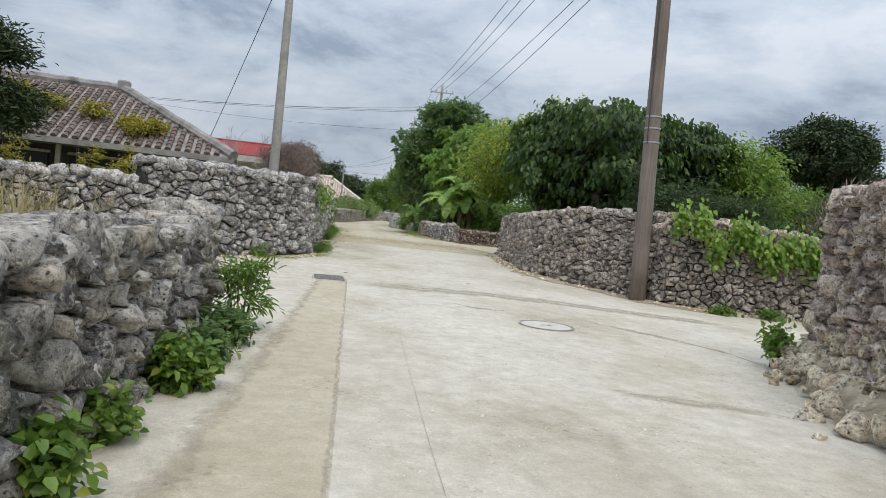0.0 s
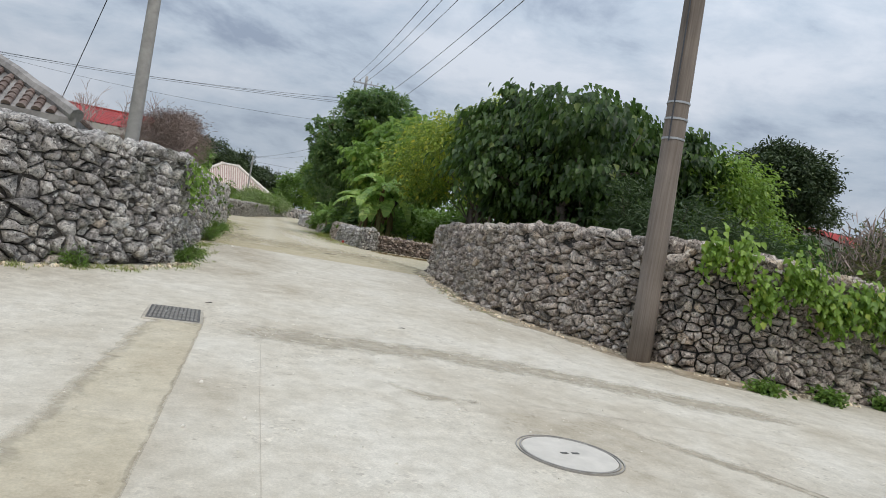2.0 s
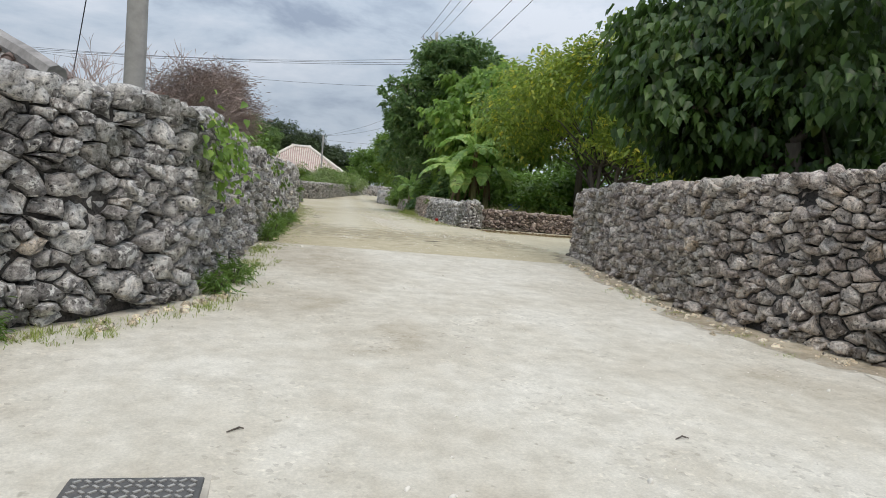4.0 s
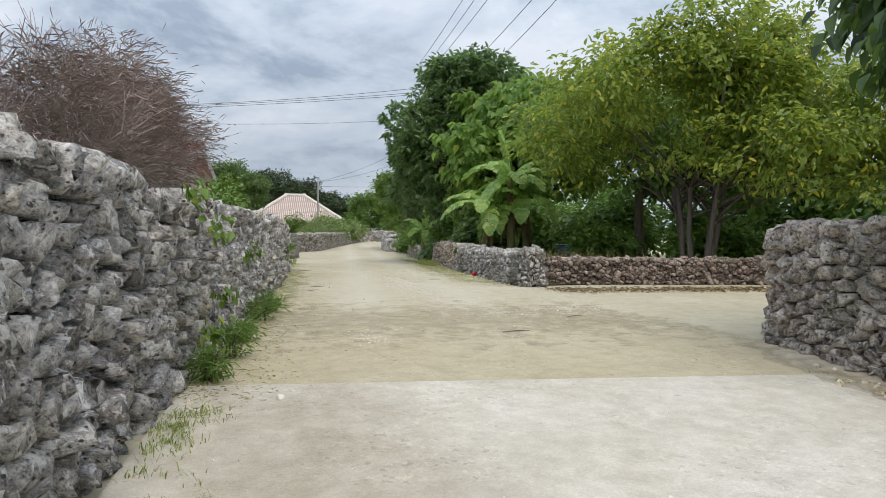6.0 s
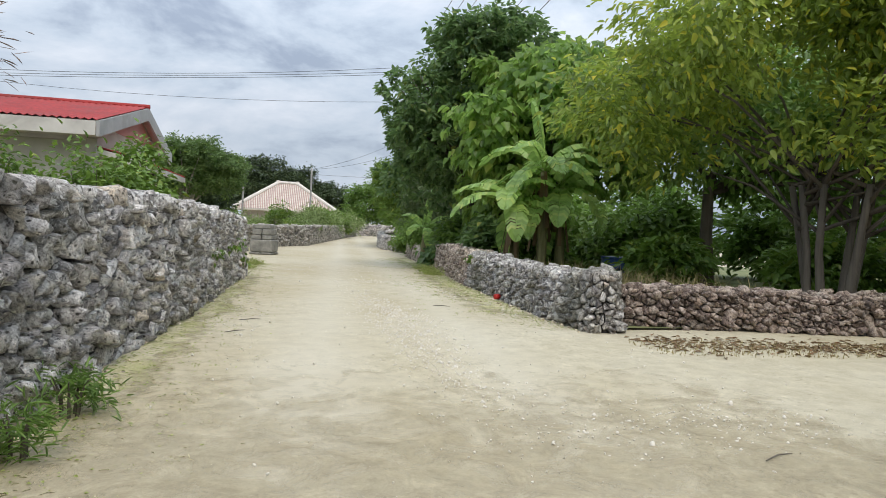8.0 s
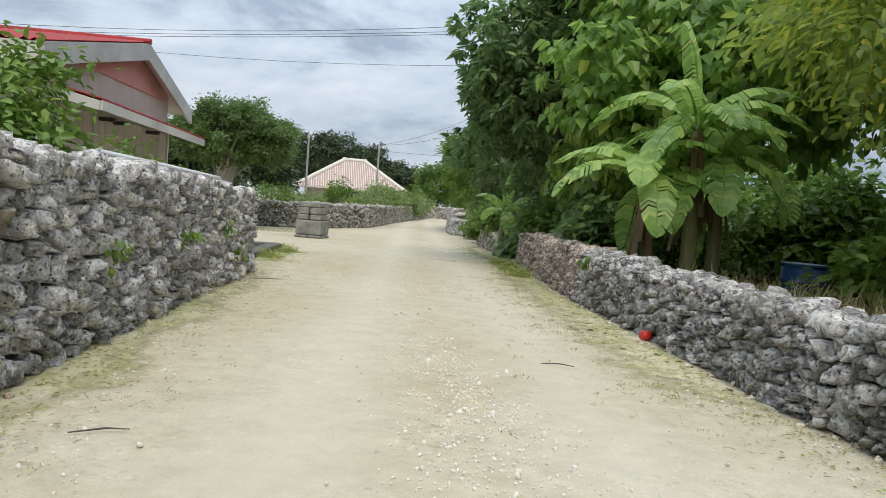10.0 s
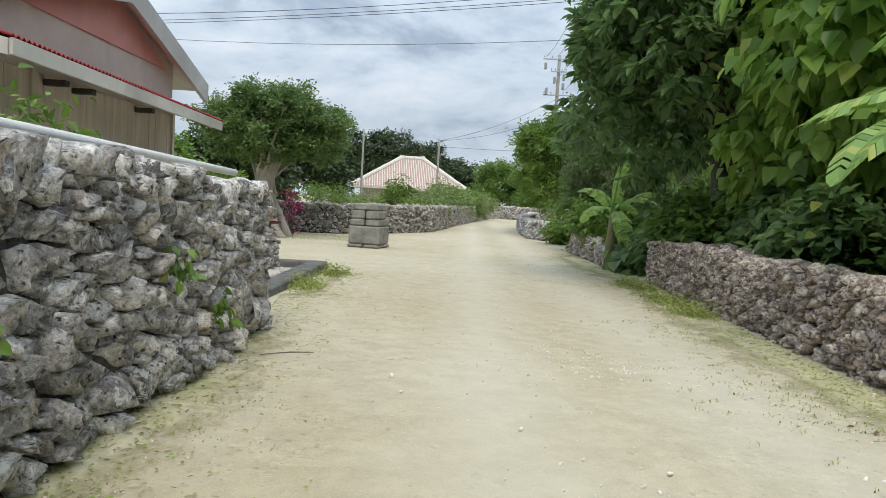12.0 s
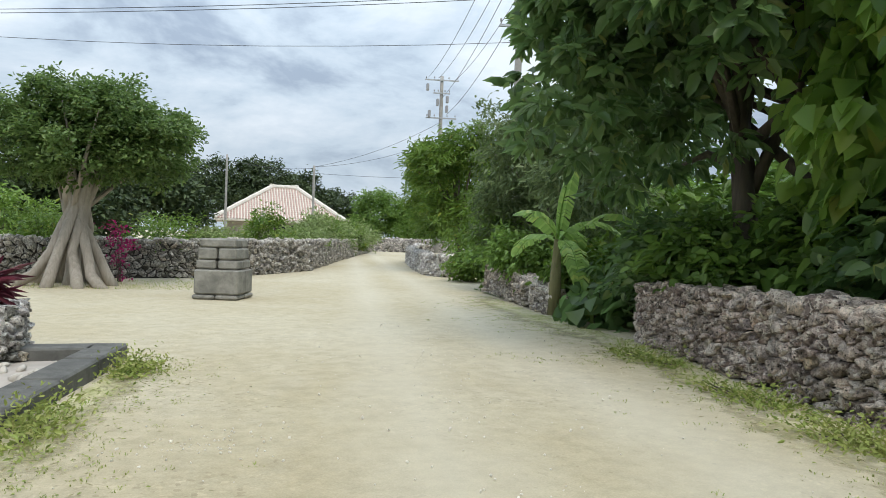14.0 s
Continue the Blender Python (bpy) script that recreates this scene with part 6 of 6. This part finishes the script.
# earth banks under the walls on the right
for name, line, w, hgt, sd in (("earth_bank_1", [(4.1, 1.5), (4.95, 3.9), (5.7, 5.2), (6.65, 6.6), (7.6, 7.6)], 0.5, 0.34, 1), ("earth_bank_2", [(9.6, 11.7), (8.8, 12.5), (8.15, 13.9), (7.62, 15.6), (7.42, 17.2), (7.87, 19.7), (8.35, 21.6), (8.7, 22.9)], 0.75, 0.05, 2)):
    d = dense(line, 0.2)
    v, q = [], []
    for i, (x, y) in enumerate(d):
        a, b = d[max(i - 1, 0)], d[min(i + 1, len(d) - 1)]
        t = Vector((b[0] - a[0], b[1] - a[1], 0)).normalized()
        nn = Vector((-t.y, t.x, 0)) * (1 if w > 0 else -1)
        for k, (o, zz) in enumerate(((-0.25, 1.0), (0.0, 0.9), (0.3, 0.6), (0.65, 0.25), (1.0, 0.12))):
            jit = 0.35 * noise.noise((x * 2.2, y * 2.2, k * 0.6 + sd))
            p = Vector((x, y, 0)) + nn * abs(w) * (o + (jit if k > 1 else 0)) * (0.75 + 0.5 * noise.noise((i * 0.11, sd, 3)))
            v.append((p.x, p.y, gz(p.y) + hgt * max(-0.1, zz + jit * 0.5 * (0.1 < zz))))
    for i in range(len(d) - 1):
        for k in range(4):
            q.append((i * 5 + k, i * 5 + k + 1, i * 5 + k + 6, i * 5 + k + 5))
    me = mesh_from(name, v, q, EARTH, True)
    me.attributes.new("fade", "FLOAT", "POINT").data.foreach_set("value", [(1.1, 1.0, 0.7, 0.4, 0.0)[k] for _ in d for k in range(5)])
    tagged(new(name, me), "crumbling pale earth banked against the wall foot", "earth bank", kind="structure")

verge("verge_6", [(-4.0, 12.75), (-0.74, 14.85), (0.9, 16.0), (1.7, 17.0), (2.05, 18.6), (2.35, 21.5)], 1, 0.4, 311, 200, 0.07)
for i, (x, y, r, h) in enumerate(((2.62, 22.6, 0.13, 0.3), (2.78, 23.6, 0.15, 0.32), (2.92, 24.5, 0.13, 0.25), (3.3, 27.0, 0.2, 0.3), (3.2, 26.2, 0.16, 0.3), (0.3, 15.65, 0.2, 0.18), (1.9, 17.6, 0.12, 0.2), (2.05, 18.3, 0.14, 0.26), (10.3, 11.3, 0.2, 0.16), (9.4, 11.6, 0.14, 0.12), (11.4, 11.15, 0.18, 0.16), (6.3, 6.75, 0.14, 0.5))):
    bush("weed_clump", "leafy green weeds at the foot of the wall", (x, y), r, h, LEAF_DEEP, 22, 20, 0.085, 0.16 if i < 8 else 0.5, 0.2, 340 + i, 1.0, 0.01, 0.07, "weeds by the wall", "weeds")
for i, (x, y, r, st) in enumerate(((10.55, 43.6, 0.32, 3.0), (10.2, 42.0, 0.25, 2.5), (10.95, 45.6, 0.3, 2.5), (4.75, 43.5, 0.18, 4.0), (5.1, 45.6, 0.2, 2.5))):
    bush("clover_patch", "low bright green ground cover on the verge", (x, y), r, 0.05, GRASS, 40, 24, 0.05, 0.4, -0.3, 360 + i, st, 0.005, 0.12, "ground cover", "weeds")
rg = np.random.default_rng(31)
n = 1400
lx = np.concatenate([rg.uniform(9.2, 16.0, n), rg.uniform(8.6, 9.1, 20)])
ly = np.concatenate([29.35 - 0.16 * (lx[:n] - 9.2) + rg.normal(0, 0.28, n), rg.uniform(31.5, 37.0, 20)])
lz = np.interp(ly, GY, GZ) + 0.012
k = len(lx)
tagged(new("leaf_litter", leaf_cloud("leaf_litter", np.stack([lx, ly, lz], 1), np.concatenate([rg.normal(size=(k, 2)), np.zeros((k, 1))], 1), np.tile([0.0, 0.0, 1.0], (k, 1)) + rg.normal(size=(k, 3)) * 0.25, rg.uniform(0.05, 0.11, k), 0.45, LEAF_DRY)), "brown fallen leaves along the low wall", "leaf litter", kind="stuff")

# rubble fallen at the wall feet
rng = random.Random(55)
vs, fs, n = [], [], 0
for line, w, big_, count in (([(4.1, 1.5), (4.95, 3.9), (5.7, 5.2), (6.4, 6.5)], 0.3, 0.11, 130), ([(11.0, 11.3), (9.6, 11.7), (8.8, 12.5), (8.15, 13.9), (7.62, 15.6), (7.42, 17.2), (7.87, 19.7), (8.35, 21.6)], 0.3, 0.055, 300), ([(-4.0, 12.8), (-0.74, 14.9), (0.9, 16.1), (1.66, 17.1), (2.0, 18.6)], -0.25, 0.05, 160), ([(8.85, 30.3), (9.15, 33.6), (9.75, 37.8), (10.4, 41.0), (11.85, 47.4)], 0.13, 0.032, 80), ([(2.3, 21.5), (3.05, 26.8), (4.15, 35.5), (4.55, 40.0)], -0.16, 0.03, 110)):
    d = dense(line, 0.1)
    for _ in range(count):
        x, y = rng.choice(d)
        o = abs(rng.gauss(0, 0.6)) * w
        s_ = big_ * rng.uniform(0.25, 1.1)
        y += rng.uniform(-0.1, 0.1)
        m = np.array(Matrix.Translation((x - o, y + (0 if abs(w) < 0.3 else 0.3 * o), gz(y) + s_ * 0.2 + (0.22 * max(0, 1 - abs(o) / 0.4) if big_ > 0.1 else 0.0))) @ Euler((rng.random() * 6, rng.random() * 6, 0)).to_matrix().to_4x4() @ Matrix.Diagonal((s_ * 1.2, s_, s_ * 0.75, 1)))
        v, f = HULLS[rng.randrange(14)]
        vs.append(v @ m[:3, :3].T + m[:3, 3])
        fs.append(f + n)
        n += len(v)
tagged(new("fallen_rubble", mesh_arrays("fallen_rubble", np.concatenate(vs), np.concatenate(fs), RUBBLE)), "tan limestone rubble fallen at the wall feet", "rubble", kind="stuff")

# weeds at the foot of the near wall
for i, (x, y, r, h, lf, s, wd) in enumerate(((-0.80, 3.2, 0.15, 0.30, LEAF_LIGHT, 0.075, 0.7), (-0.66, 4.0, 0.14, 0.26, LEAF_LIGHT, 0.07, 0.7), (-0.38, 5.1, 0.2, 0.34, LEAF_LIGHT, 0.08, 0.6), (-0.25, 5.9, 0.18, 0.28, LEAF_BROAD, 0.07, 0.5), (0.02, 7.45, 0.36, 0.82, LEAF_LIGHT, 0.11, 0.22), (-0.12, 6.7, 0.18, 0.3, LEAF_BROAD, 0.09, 0.4))):
    bush("weed_clump", "leafy green weeds at the foot of the low wall", (x, y), r, h, lf, 46, 22, s, wd, 0.2, 320 + i, 1.0, 0.01, 0.07, "weeds by the wall", "weeds")


def climber(name, label, pts, leaf, n, size, seed, face, spread=0.25):
    """Leaves hanging on a wall face round given points (x, y, z)."""
    rng = np.random.default_rng(seed)
    P = np.array(pts)
    i = rng.integers(0, len(P), n)
    pos = P[i] + rng.normal(size=(n, 3)) * spread * np.array([0.5, 0.5, 1]) + np.array(face) * rng.uniform(0.05, 0.22, n)[:, None]
    tip = np.array(face) * 0.5 + np.array([0, 0, -0.8]) + rng.normal(size=(n, 3)) * 0.4
    nrm = np.array(face) + np.array([0, 0, 0.5]) + rng.normal(size=(n, 3)) * 0.35
    ob = thing(name, label, "climber", at=(0, 0, 0))
    bm = bmesh.new()
    pr = random.Random(seed)
    for _ in range(6):
        a = Vector(pr.choice(pts))
        b = Vector(pr.choice(pts))
        f = Vector(face) * 0.06
        tube(bm, [a + f, a.lerp(b, 0.5) + f + Vector((0, 0, -0.05)), b + f], 0.007, 4)
    part("vine", bm, BARK, ob)
    part("leaves", leaf_cloud("leaves", pos, tip, nrm, size * rng.uniform(0.6, 1.2, n), 0.75, leaf, 0.8), leaf, ob)
    return ob


climber("creeper", "green creeper hanging over the brownish wall", [(8.75 + 0.27 * k, float(np.interp(8.75 + 0.27 * k, (8.6, 9.6, 11.0, 13.5), (12.6, 11.7, 11.35, 11.15))), 1.92 - 0.035 * k - 0.5 * random.Random(k).random() * (k > 1)) for k in range(11)], LEAF_VINE, 2100, 0.115, 401, (-0.1, -1, 0), 0.17)
climber("creeper", "green creeper hanging over the brownish wall", [(13.3 + 0.3 * k, 11.15, 1.65 - 0.5 * random.Random(k).random()) for k in range(6)], LEAF_LIGHT, 700, 0.115, 402, (0, -1, 0), 0.2)
climber("creeper", "light green vine on the corner of the tall wall", [(1.72, 17.6, 1.72), (1.8, 17.9, 1.6), (1.78, 17.8, 1.5), (1.85, 18.2, 1.68)], LEAF_VINE, 230, 0.09, 403, (0.8, -0.5, 0), 0.2)
for i, (x, y, z) in enumerate(((2.55, 22.6, 1.3), (2.6, 23.0, 0.7), (2.4, 21.8, 1.6), (2.5, 22.0, 0.5), (4.35, 37.2, 0.85), (4.42, 38.0, 0.45), (4.2, 35.2, 0.8), (3.95, 33.3, 0.75), (2.9, 25.0, 1.0), (9.6, 36.6, 0.7))):
    climber("wall_weed", "small green weed rooted between wall stones", [(x, y, z + gz(y))], LEAF_LIGHT, 26, 0.085, 410 + i, (0.95, -0.3, 0) if x < 8 else (-1, 0, 0), 0.06)
# bushes behind the walls and under the trees
for i, (x, y, r, h, lf, s, wd, n) in enumerate(((2.35, 33.6, 0.7, 2.4, LEAF_LIGHT, 0.12, 0.5, 90), (0.6, 35.4, 0.8, 2.7, LEAF_LIGHT, 0.13, 0.5, 90), (2.6, 39.4, 0.4, 2.2, LEAF_LIGHT, 0.13, 0.5, 30), (4.0, 63.6, 1.6, 2.3, LEAF_LIGHT, 0.14, 0.4, 120), (-1.5, 65.0, 2.2, 2.6, LEAF_LIGHT, 0.18, 0.4, 120), (-6.0, 66.0, 2.6, 3.2, LEAF_BROAD, 0.2, 0.4, 120), (7.6, 71.0, 1.0, 2.9, LEAF_LIGHT, 0.2, 0.35, 60), (9.6, 78.5, 1.2, 1.7, LEAF_LIGHT, 0.2, 0.35, 60), (11.9, 84.0, 1.2, 3.0, LEAF_LIGHT, 0.22, 0.35, 70), (13.4, 88.0, 1.1, 2.2, LEAF_LIGHT, 0.24, 0.35, 60), (15.2, 94.0, 1.4, 3.0, LEAF_LIGHT, 0.24, 0.35, 70), (2.65, 35.0, 0.72, 2.6, LEAF_LIGHT, 0.13, 0.5, 90), (-3.5, 63.4, 1.5, 2.5, LEAF_LIGHT, 0.16, 0.4, 90), (0.6, 62.6, 1.2, 2.3, LEAF_LIGHT, 0.14, 0.4, 80),
        (13.9, 49.6, 1.1, 1.9, LEAF_BROAD, 0.2, 0.6, 110), (13.9, 52.2, 1.1, 1.7, LEAF_LIGHT, 0.18, 0.6, 100), (13.5, 55.2, 1.1, 2.2, LEAF_DEEP, 0.16, 0.5, 110), (13.9, 58.3, 1.1, 2.4, LEAF_DEEP, 0.16, 0.5, 110), (12.9, 46.6, 1.0, 2.0, LEAF_DEEP, 0.2, 0.6, 110), (14.2, 36.0, 1.2, 1.4, LEAF_LIGHT, 0.22, 0.5, 90), (16.5, 33.4, 1.4, 1.4, LEAF_LIGHT, 0.24, 0.5, 90), (12.6, 39.8, 1.0, 1.6, LEAF_DEEP, 0.2, 0.5, 80), (10.2, 22.3, 1.1, 1.7, LEAF_BROAD, 0.16, 0.5, 90), (12.8, 14.0, 1.2, 2.1, LEAF_HIBISCUS, 0.12, 0.5, 100), (15.5, 14.5, 1.5, 2.1, LEAF_HIBISCUS, 0.12, 0.4, 100), (17.0, 62.0, 1.6, 3.0, LEAF_LIGHT, 0.22, 0.4, 110), (12.0, 41.4, 0.8, 1.9, LEAF_BROAD, 0.22, 0.6, 90), (12.7, 43.4, 0.9, 2.2, LEAF_BROAD, 0.22, 0.6, 100), (13.2, 45.2, 1.0, 2.2, LEAF_DEEP, 0.2, 0.6, 100), (13.0, 48.2, 1.0, 2.0, LEAF_BROAD, 0.2, 0.6, 100), (14.6, 62.5, 0.9, 1.2, LEAF_LIGHT, 0.18, 0.5, 70))):
    bush("garden_bush", "leafy green bush behind the stone wall" if x < 13 else "dense undergrowth bush below the trees", (x, y), r, h, lf, n, 30, s, wd, 0.3, 500 + i, 1.0, 0.02, 0.18)

# hairline joints in the concrete
for name, line, w in (("joint_1", [(0.9, 2.0), (1.22, 4.07), (1.79, 7.46), (2.14, 10.0), (2.48, 12.3)], 0.003), ("joint_2", [(2.07, 12.84), (2.79, 12.72), (4.21, 12.74), (5.55, 12.19), (6.7, 11.4)], 0.005), ("joint_3", [(7.47, 14.87), (6.77, 12.6)], 0.009), ("joint_4", [(4.6, 10.2), (7.2, 9.4), (9.5, 8.6)], 0.004)):
    d = dense(line, 0.15)
    rr = random.Random(len(line))
    sheet(name, [(x - w * rr.uniform(0.3, 1), y - w * 0.7) for x, y in d], [(x + w * rr.uniform(0.3, 1), y + w * 0.7) for x, y in d], 0.0165, CRACK, "fine dark joint in the concrete", "joint", 1)

# loose stones and twigs on the road
rng = random.Random(77)
peb = []
for k in range(2600):
    y = rng.uniform(-1, 50)
    x = np.interp(y, (-5, 0, 10, 18, 26, 30, 38, 48), (0.8, 1.5, 4, 5.0, 6.0, 6.3, 7.0, 8.5)) + (rng.gauss(0, 0.22) if k % 3 == 0 and y > 22 else rng.gauss(0, 1.6))
    s = rng.lognormvariate(-5.1, 0.45)
    peb.append((Matrix.Translation((x, y, gz(y) + 0.014)) @ Euler((rng.random() * 6, rng.random() * 6, 0)).to_matrix().to_4x4() @ Matrix.Diagonal((s, s * 0.8, s * 0.6, 1)), rng.randrange(14)))
for cx, cy, sx, sy, k in ((4.3, 24.35, 0.16, 0.2, 260), (4.6, 24.9, 0.2, 0.1, 90), (7.6, 26.2, 0.7, 0.35, 420), (6.7, 32.0, 0.2, 1.6, 1100), (6.3, 29.0, 0.2, 1.6, 800), (7.6, 38.5, 0.5, 0.35, 200), (5.9, 43.0, 0.4, 0.3, 90), (4.4, 33.0, 0.15, 3.0, 260), (8.6, 34.0, 0.25, 3.0, 320)):
    for _ in range(k):
        x, y, s = rng.gauss(cx, sx), rng.gauss(cy, sy), rng.lognormvariate(-4.8, 0.4)
        peb.append((Matrix.Translation((x, y, gz(y) + 0.004)) @ Euler((rng.random() * 6, rng.random() * 6, 0)).to_matrix().to_4x4() @ Matrix.Diagonal((s, s * 0.8, s * 0.6, 1)), rng.randrange(14)))
pv, pf, cnt = [], [], 0
for m, k in peb:
    a = np.array(m)
    pv.append(HULLS[k][0] @ a[:3, :3].T + a[:3, 3])
    pf.append(HULLS[k][1] + cnt)
    cnt += len(HULLS[k][0])
tagged(new("road_pebbles", mesh_arrays("road_pebbles", np.concatenate(pv), np.concatenate(pf), PEBBLE)), "loose pale gravel scattered over the lane", "gravel", kind="stuff")
for i, (x, y, a, L) in enumerate(((4.55, 31.2, 0.2, 0.14), (4.35, 30.2, 0.6, 0.14), (2.05, 13.9, 0.5, 0.05), (7.7, 33.0, -0.3, 0.14), (5.0, 38.6, 0.3, 0.22), (4.6, 13.6, 0.1, 0.05), (6.2, 24.4, 0.1, 0.2), (7.6, 25.5, 0.3, 0.15))):
    bm = bmesh.new()
    d = Vector((math.cos(a), math.sin(a), 0)) * L
    tube(bm, [(-d.x, -d.y, 0.02), (0.02, 0.03, 0.024), (d.x, d.y, 0.02)], [0.004, 0.006, 0.003], 5)
    ob = part("twig", bm, BARK)
    ob.location = (x, y, gz(y))
    tagged(ob, "dry brown twig lying on the road", "twig", "twigs on the lane")


# vines and papaya-like shrubs over the far wall
for i, (x, y, r, h) in enumerate(((9.5, 74.5, 1.3, 1.5), (10.6, 79.0, 1.5, 2.0), (11.8, 82.5, 1.5, 2.9), (12.9, 86.5, 1.6, 2.7), (14.2, 90.0, 1.6, 2.8), (16.0, 95.5, 1.7, 2.6), (17.8, 101.0, 1.8, 2.8), (5.6, 88.0, 1.7, 1.9), (7.4, 91.0, 1.5, 1.7))):
    bush("wall_shrub", "pale green straggling shrub leaning over the stone wall", (x - 0.6, y), r, h, LEAF_PALE, 80, 26, 0.34, 0.28, 0.2, 740 + i, 1.4, 0.02, 0.3)

# broad-leaved plants before the thicket
for i, (x, y, r, h) in enumerate(((12.45, 49.5, 0.45, 0.75), (12.7, 48.5, 0.45, 0.7), (12.5, 50.4, 0.35, 0.6))):
    bush("taro_plant", "low plant with big heart-shaped leaves at the thicket edge", (x, y), r, h, LEAF_BROAD, 12, 4, 0.42, 0.8, 0.7, 700 + i, 1.0, 0.02, 0.12, category="plant")

# the far house across the garden
rh = thing("red_roof_house", "distant low white house with red metal roof", "house", at=(38.2, 31.0, 0.2))
part("wall", boxed((5.6, 4.0, 2.2), (10.6, 6.6, 4.6), None, 0.03), WHITE_WOOD, rh)
corrugated([(0.0, -0.4, 4.35), (11.4, -0.4, 4.35), (11.4, 4.0, 5.65), (0.0, 4.0, 5.65)], 40, 0.03, RED_METAL, rh)
corrugated([(11.4, 8.4, 4.35), (0.0, 8.4, 4.35), (0.0, 4.0, 5.65), (11.4, 4.0, 5.65)], 40, 0.03, RED_METAL, rh)
part("soffit", slab(bmesh.new(), [(0.05, -0.38, 4.3), (11.35, -0.38, 4.3), (11.35, 8.38, 4.3), (0.05, 8.38, 4.3)], 0.12), WHITE_WOOD, rh)
bm = bmesh.new()
va, vb = [bm.verts.new((0.35, y, z)) for y, z in ((0.0, 4.3), (8.0, 4.3), (4.0, 5.5))], [bm.verts.new((0.5, y, z)) for y, z in ((0.0, 4.3), (8.0, 4.3), (4.0, 5.5))]
bm.faces.new(va)
bm.faces.new(vb[::-1])
for i in range(3):
    bm.faces.new((va[i], vb[i], vb[(i + 1) % 3], va[(i + 1) % 3]))
part("gable_wall", bm, WHITE_WOOD, rh)
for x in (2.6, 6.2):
    w = part("window", boxed((x, 0.68, 2.6), (1.8, 0.08, 1.9), None, 0.01), SHADOW_ROOM, rh, "flat dark panel painting the shade of an open veranda")
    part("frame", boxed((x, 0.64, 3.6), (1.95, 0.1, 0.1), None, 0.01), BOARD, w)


# straw, clippings and small leaves lying on the verges
rg = np.random.default_rng(63)


def clippings(name, label, line, inward, width, count, mat, lo, hi, wid):
    d = np.array(dense(line, 0.1))
    i = rg.integers(0, len(d), count)
    o = np.abs(rg.normal(0, 0.5, count)) * width
    x, y = d[i, 0] + inward * o, d[i, 1] + rg.uniform(-0.1, 0.1, count)
    pos = np.stack([x, y, np.interp(y, GY, GZ) + 0.014], 1)
    tip = np.concatenate([rg.normal(size=(count, 2)), np.zeros((count, 1))], 1)
    nrm = np.tile([0.0, 0.0, 1.0], (count, 1)) + rg.normal(size=(count, 3)) * 0.2
    tagged(new(name, leaf_cloud(name, pos, tip, nrm, rg.uniform(lo, hi, count), wid, mat, 0.2)), label, "litter", kind="stuff")


VL = [(2.3, 21.5), (2.72, 24.2), (3.05, 26.8), (3.68, 31.2), (4.15, 35.5), (4.55, 40.0), (4.5, 42.0), (5.02, 46.4)]
VR = [(8.85, 30.3), (8.85, 31.5), (9.15, 33.6), (9.75, 37.8), (10.4, 41.0), (11.1, 44.2), (11.85, 47.4), (12.3, 51.0)]
clippings("straw_litter", "dry straw and clippings along the long wall", VL, 1, 0.95, 2600, STRAW, 0.02, 0.055, 0.16)
clippings("green_litter", "small yellow-green leaves and moss on the verge", VL, 1, 0.75, 4200, GRASS, 0.012, 0.034, 0.55)
clippings("straw_litter", "dry straw and clippings along the low wall", VR, -1, 1.1, 2600, STRAW, 0.02, 0.055, 0.16)
clippings("green_litter", "small yellow-green leaves and moss on the verge", VR, -1, 0.7, 3600, GRASS, 0.012, 0.034, 0.55)
blades("undergrowth_grass", "tall dry grass behind the low wall under the trees", [(9.9 + 3.4 * random.Random(k).random(), 31.6 + 6.2 * random.Random(k + 400).random()) for k in range(2600)], 0.75, DRY_GRASS, 309, lean=0.7, wid=0.006)
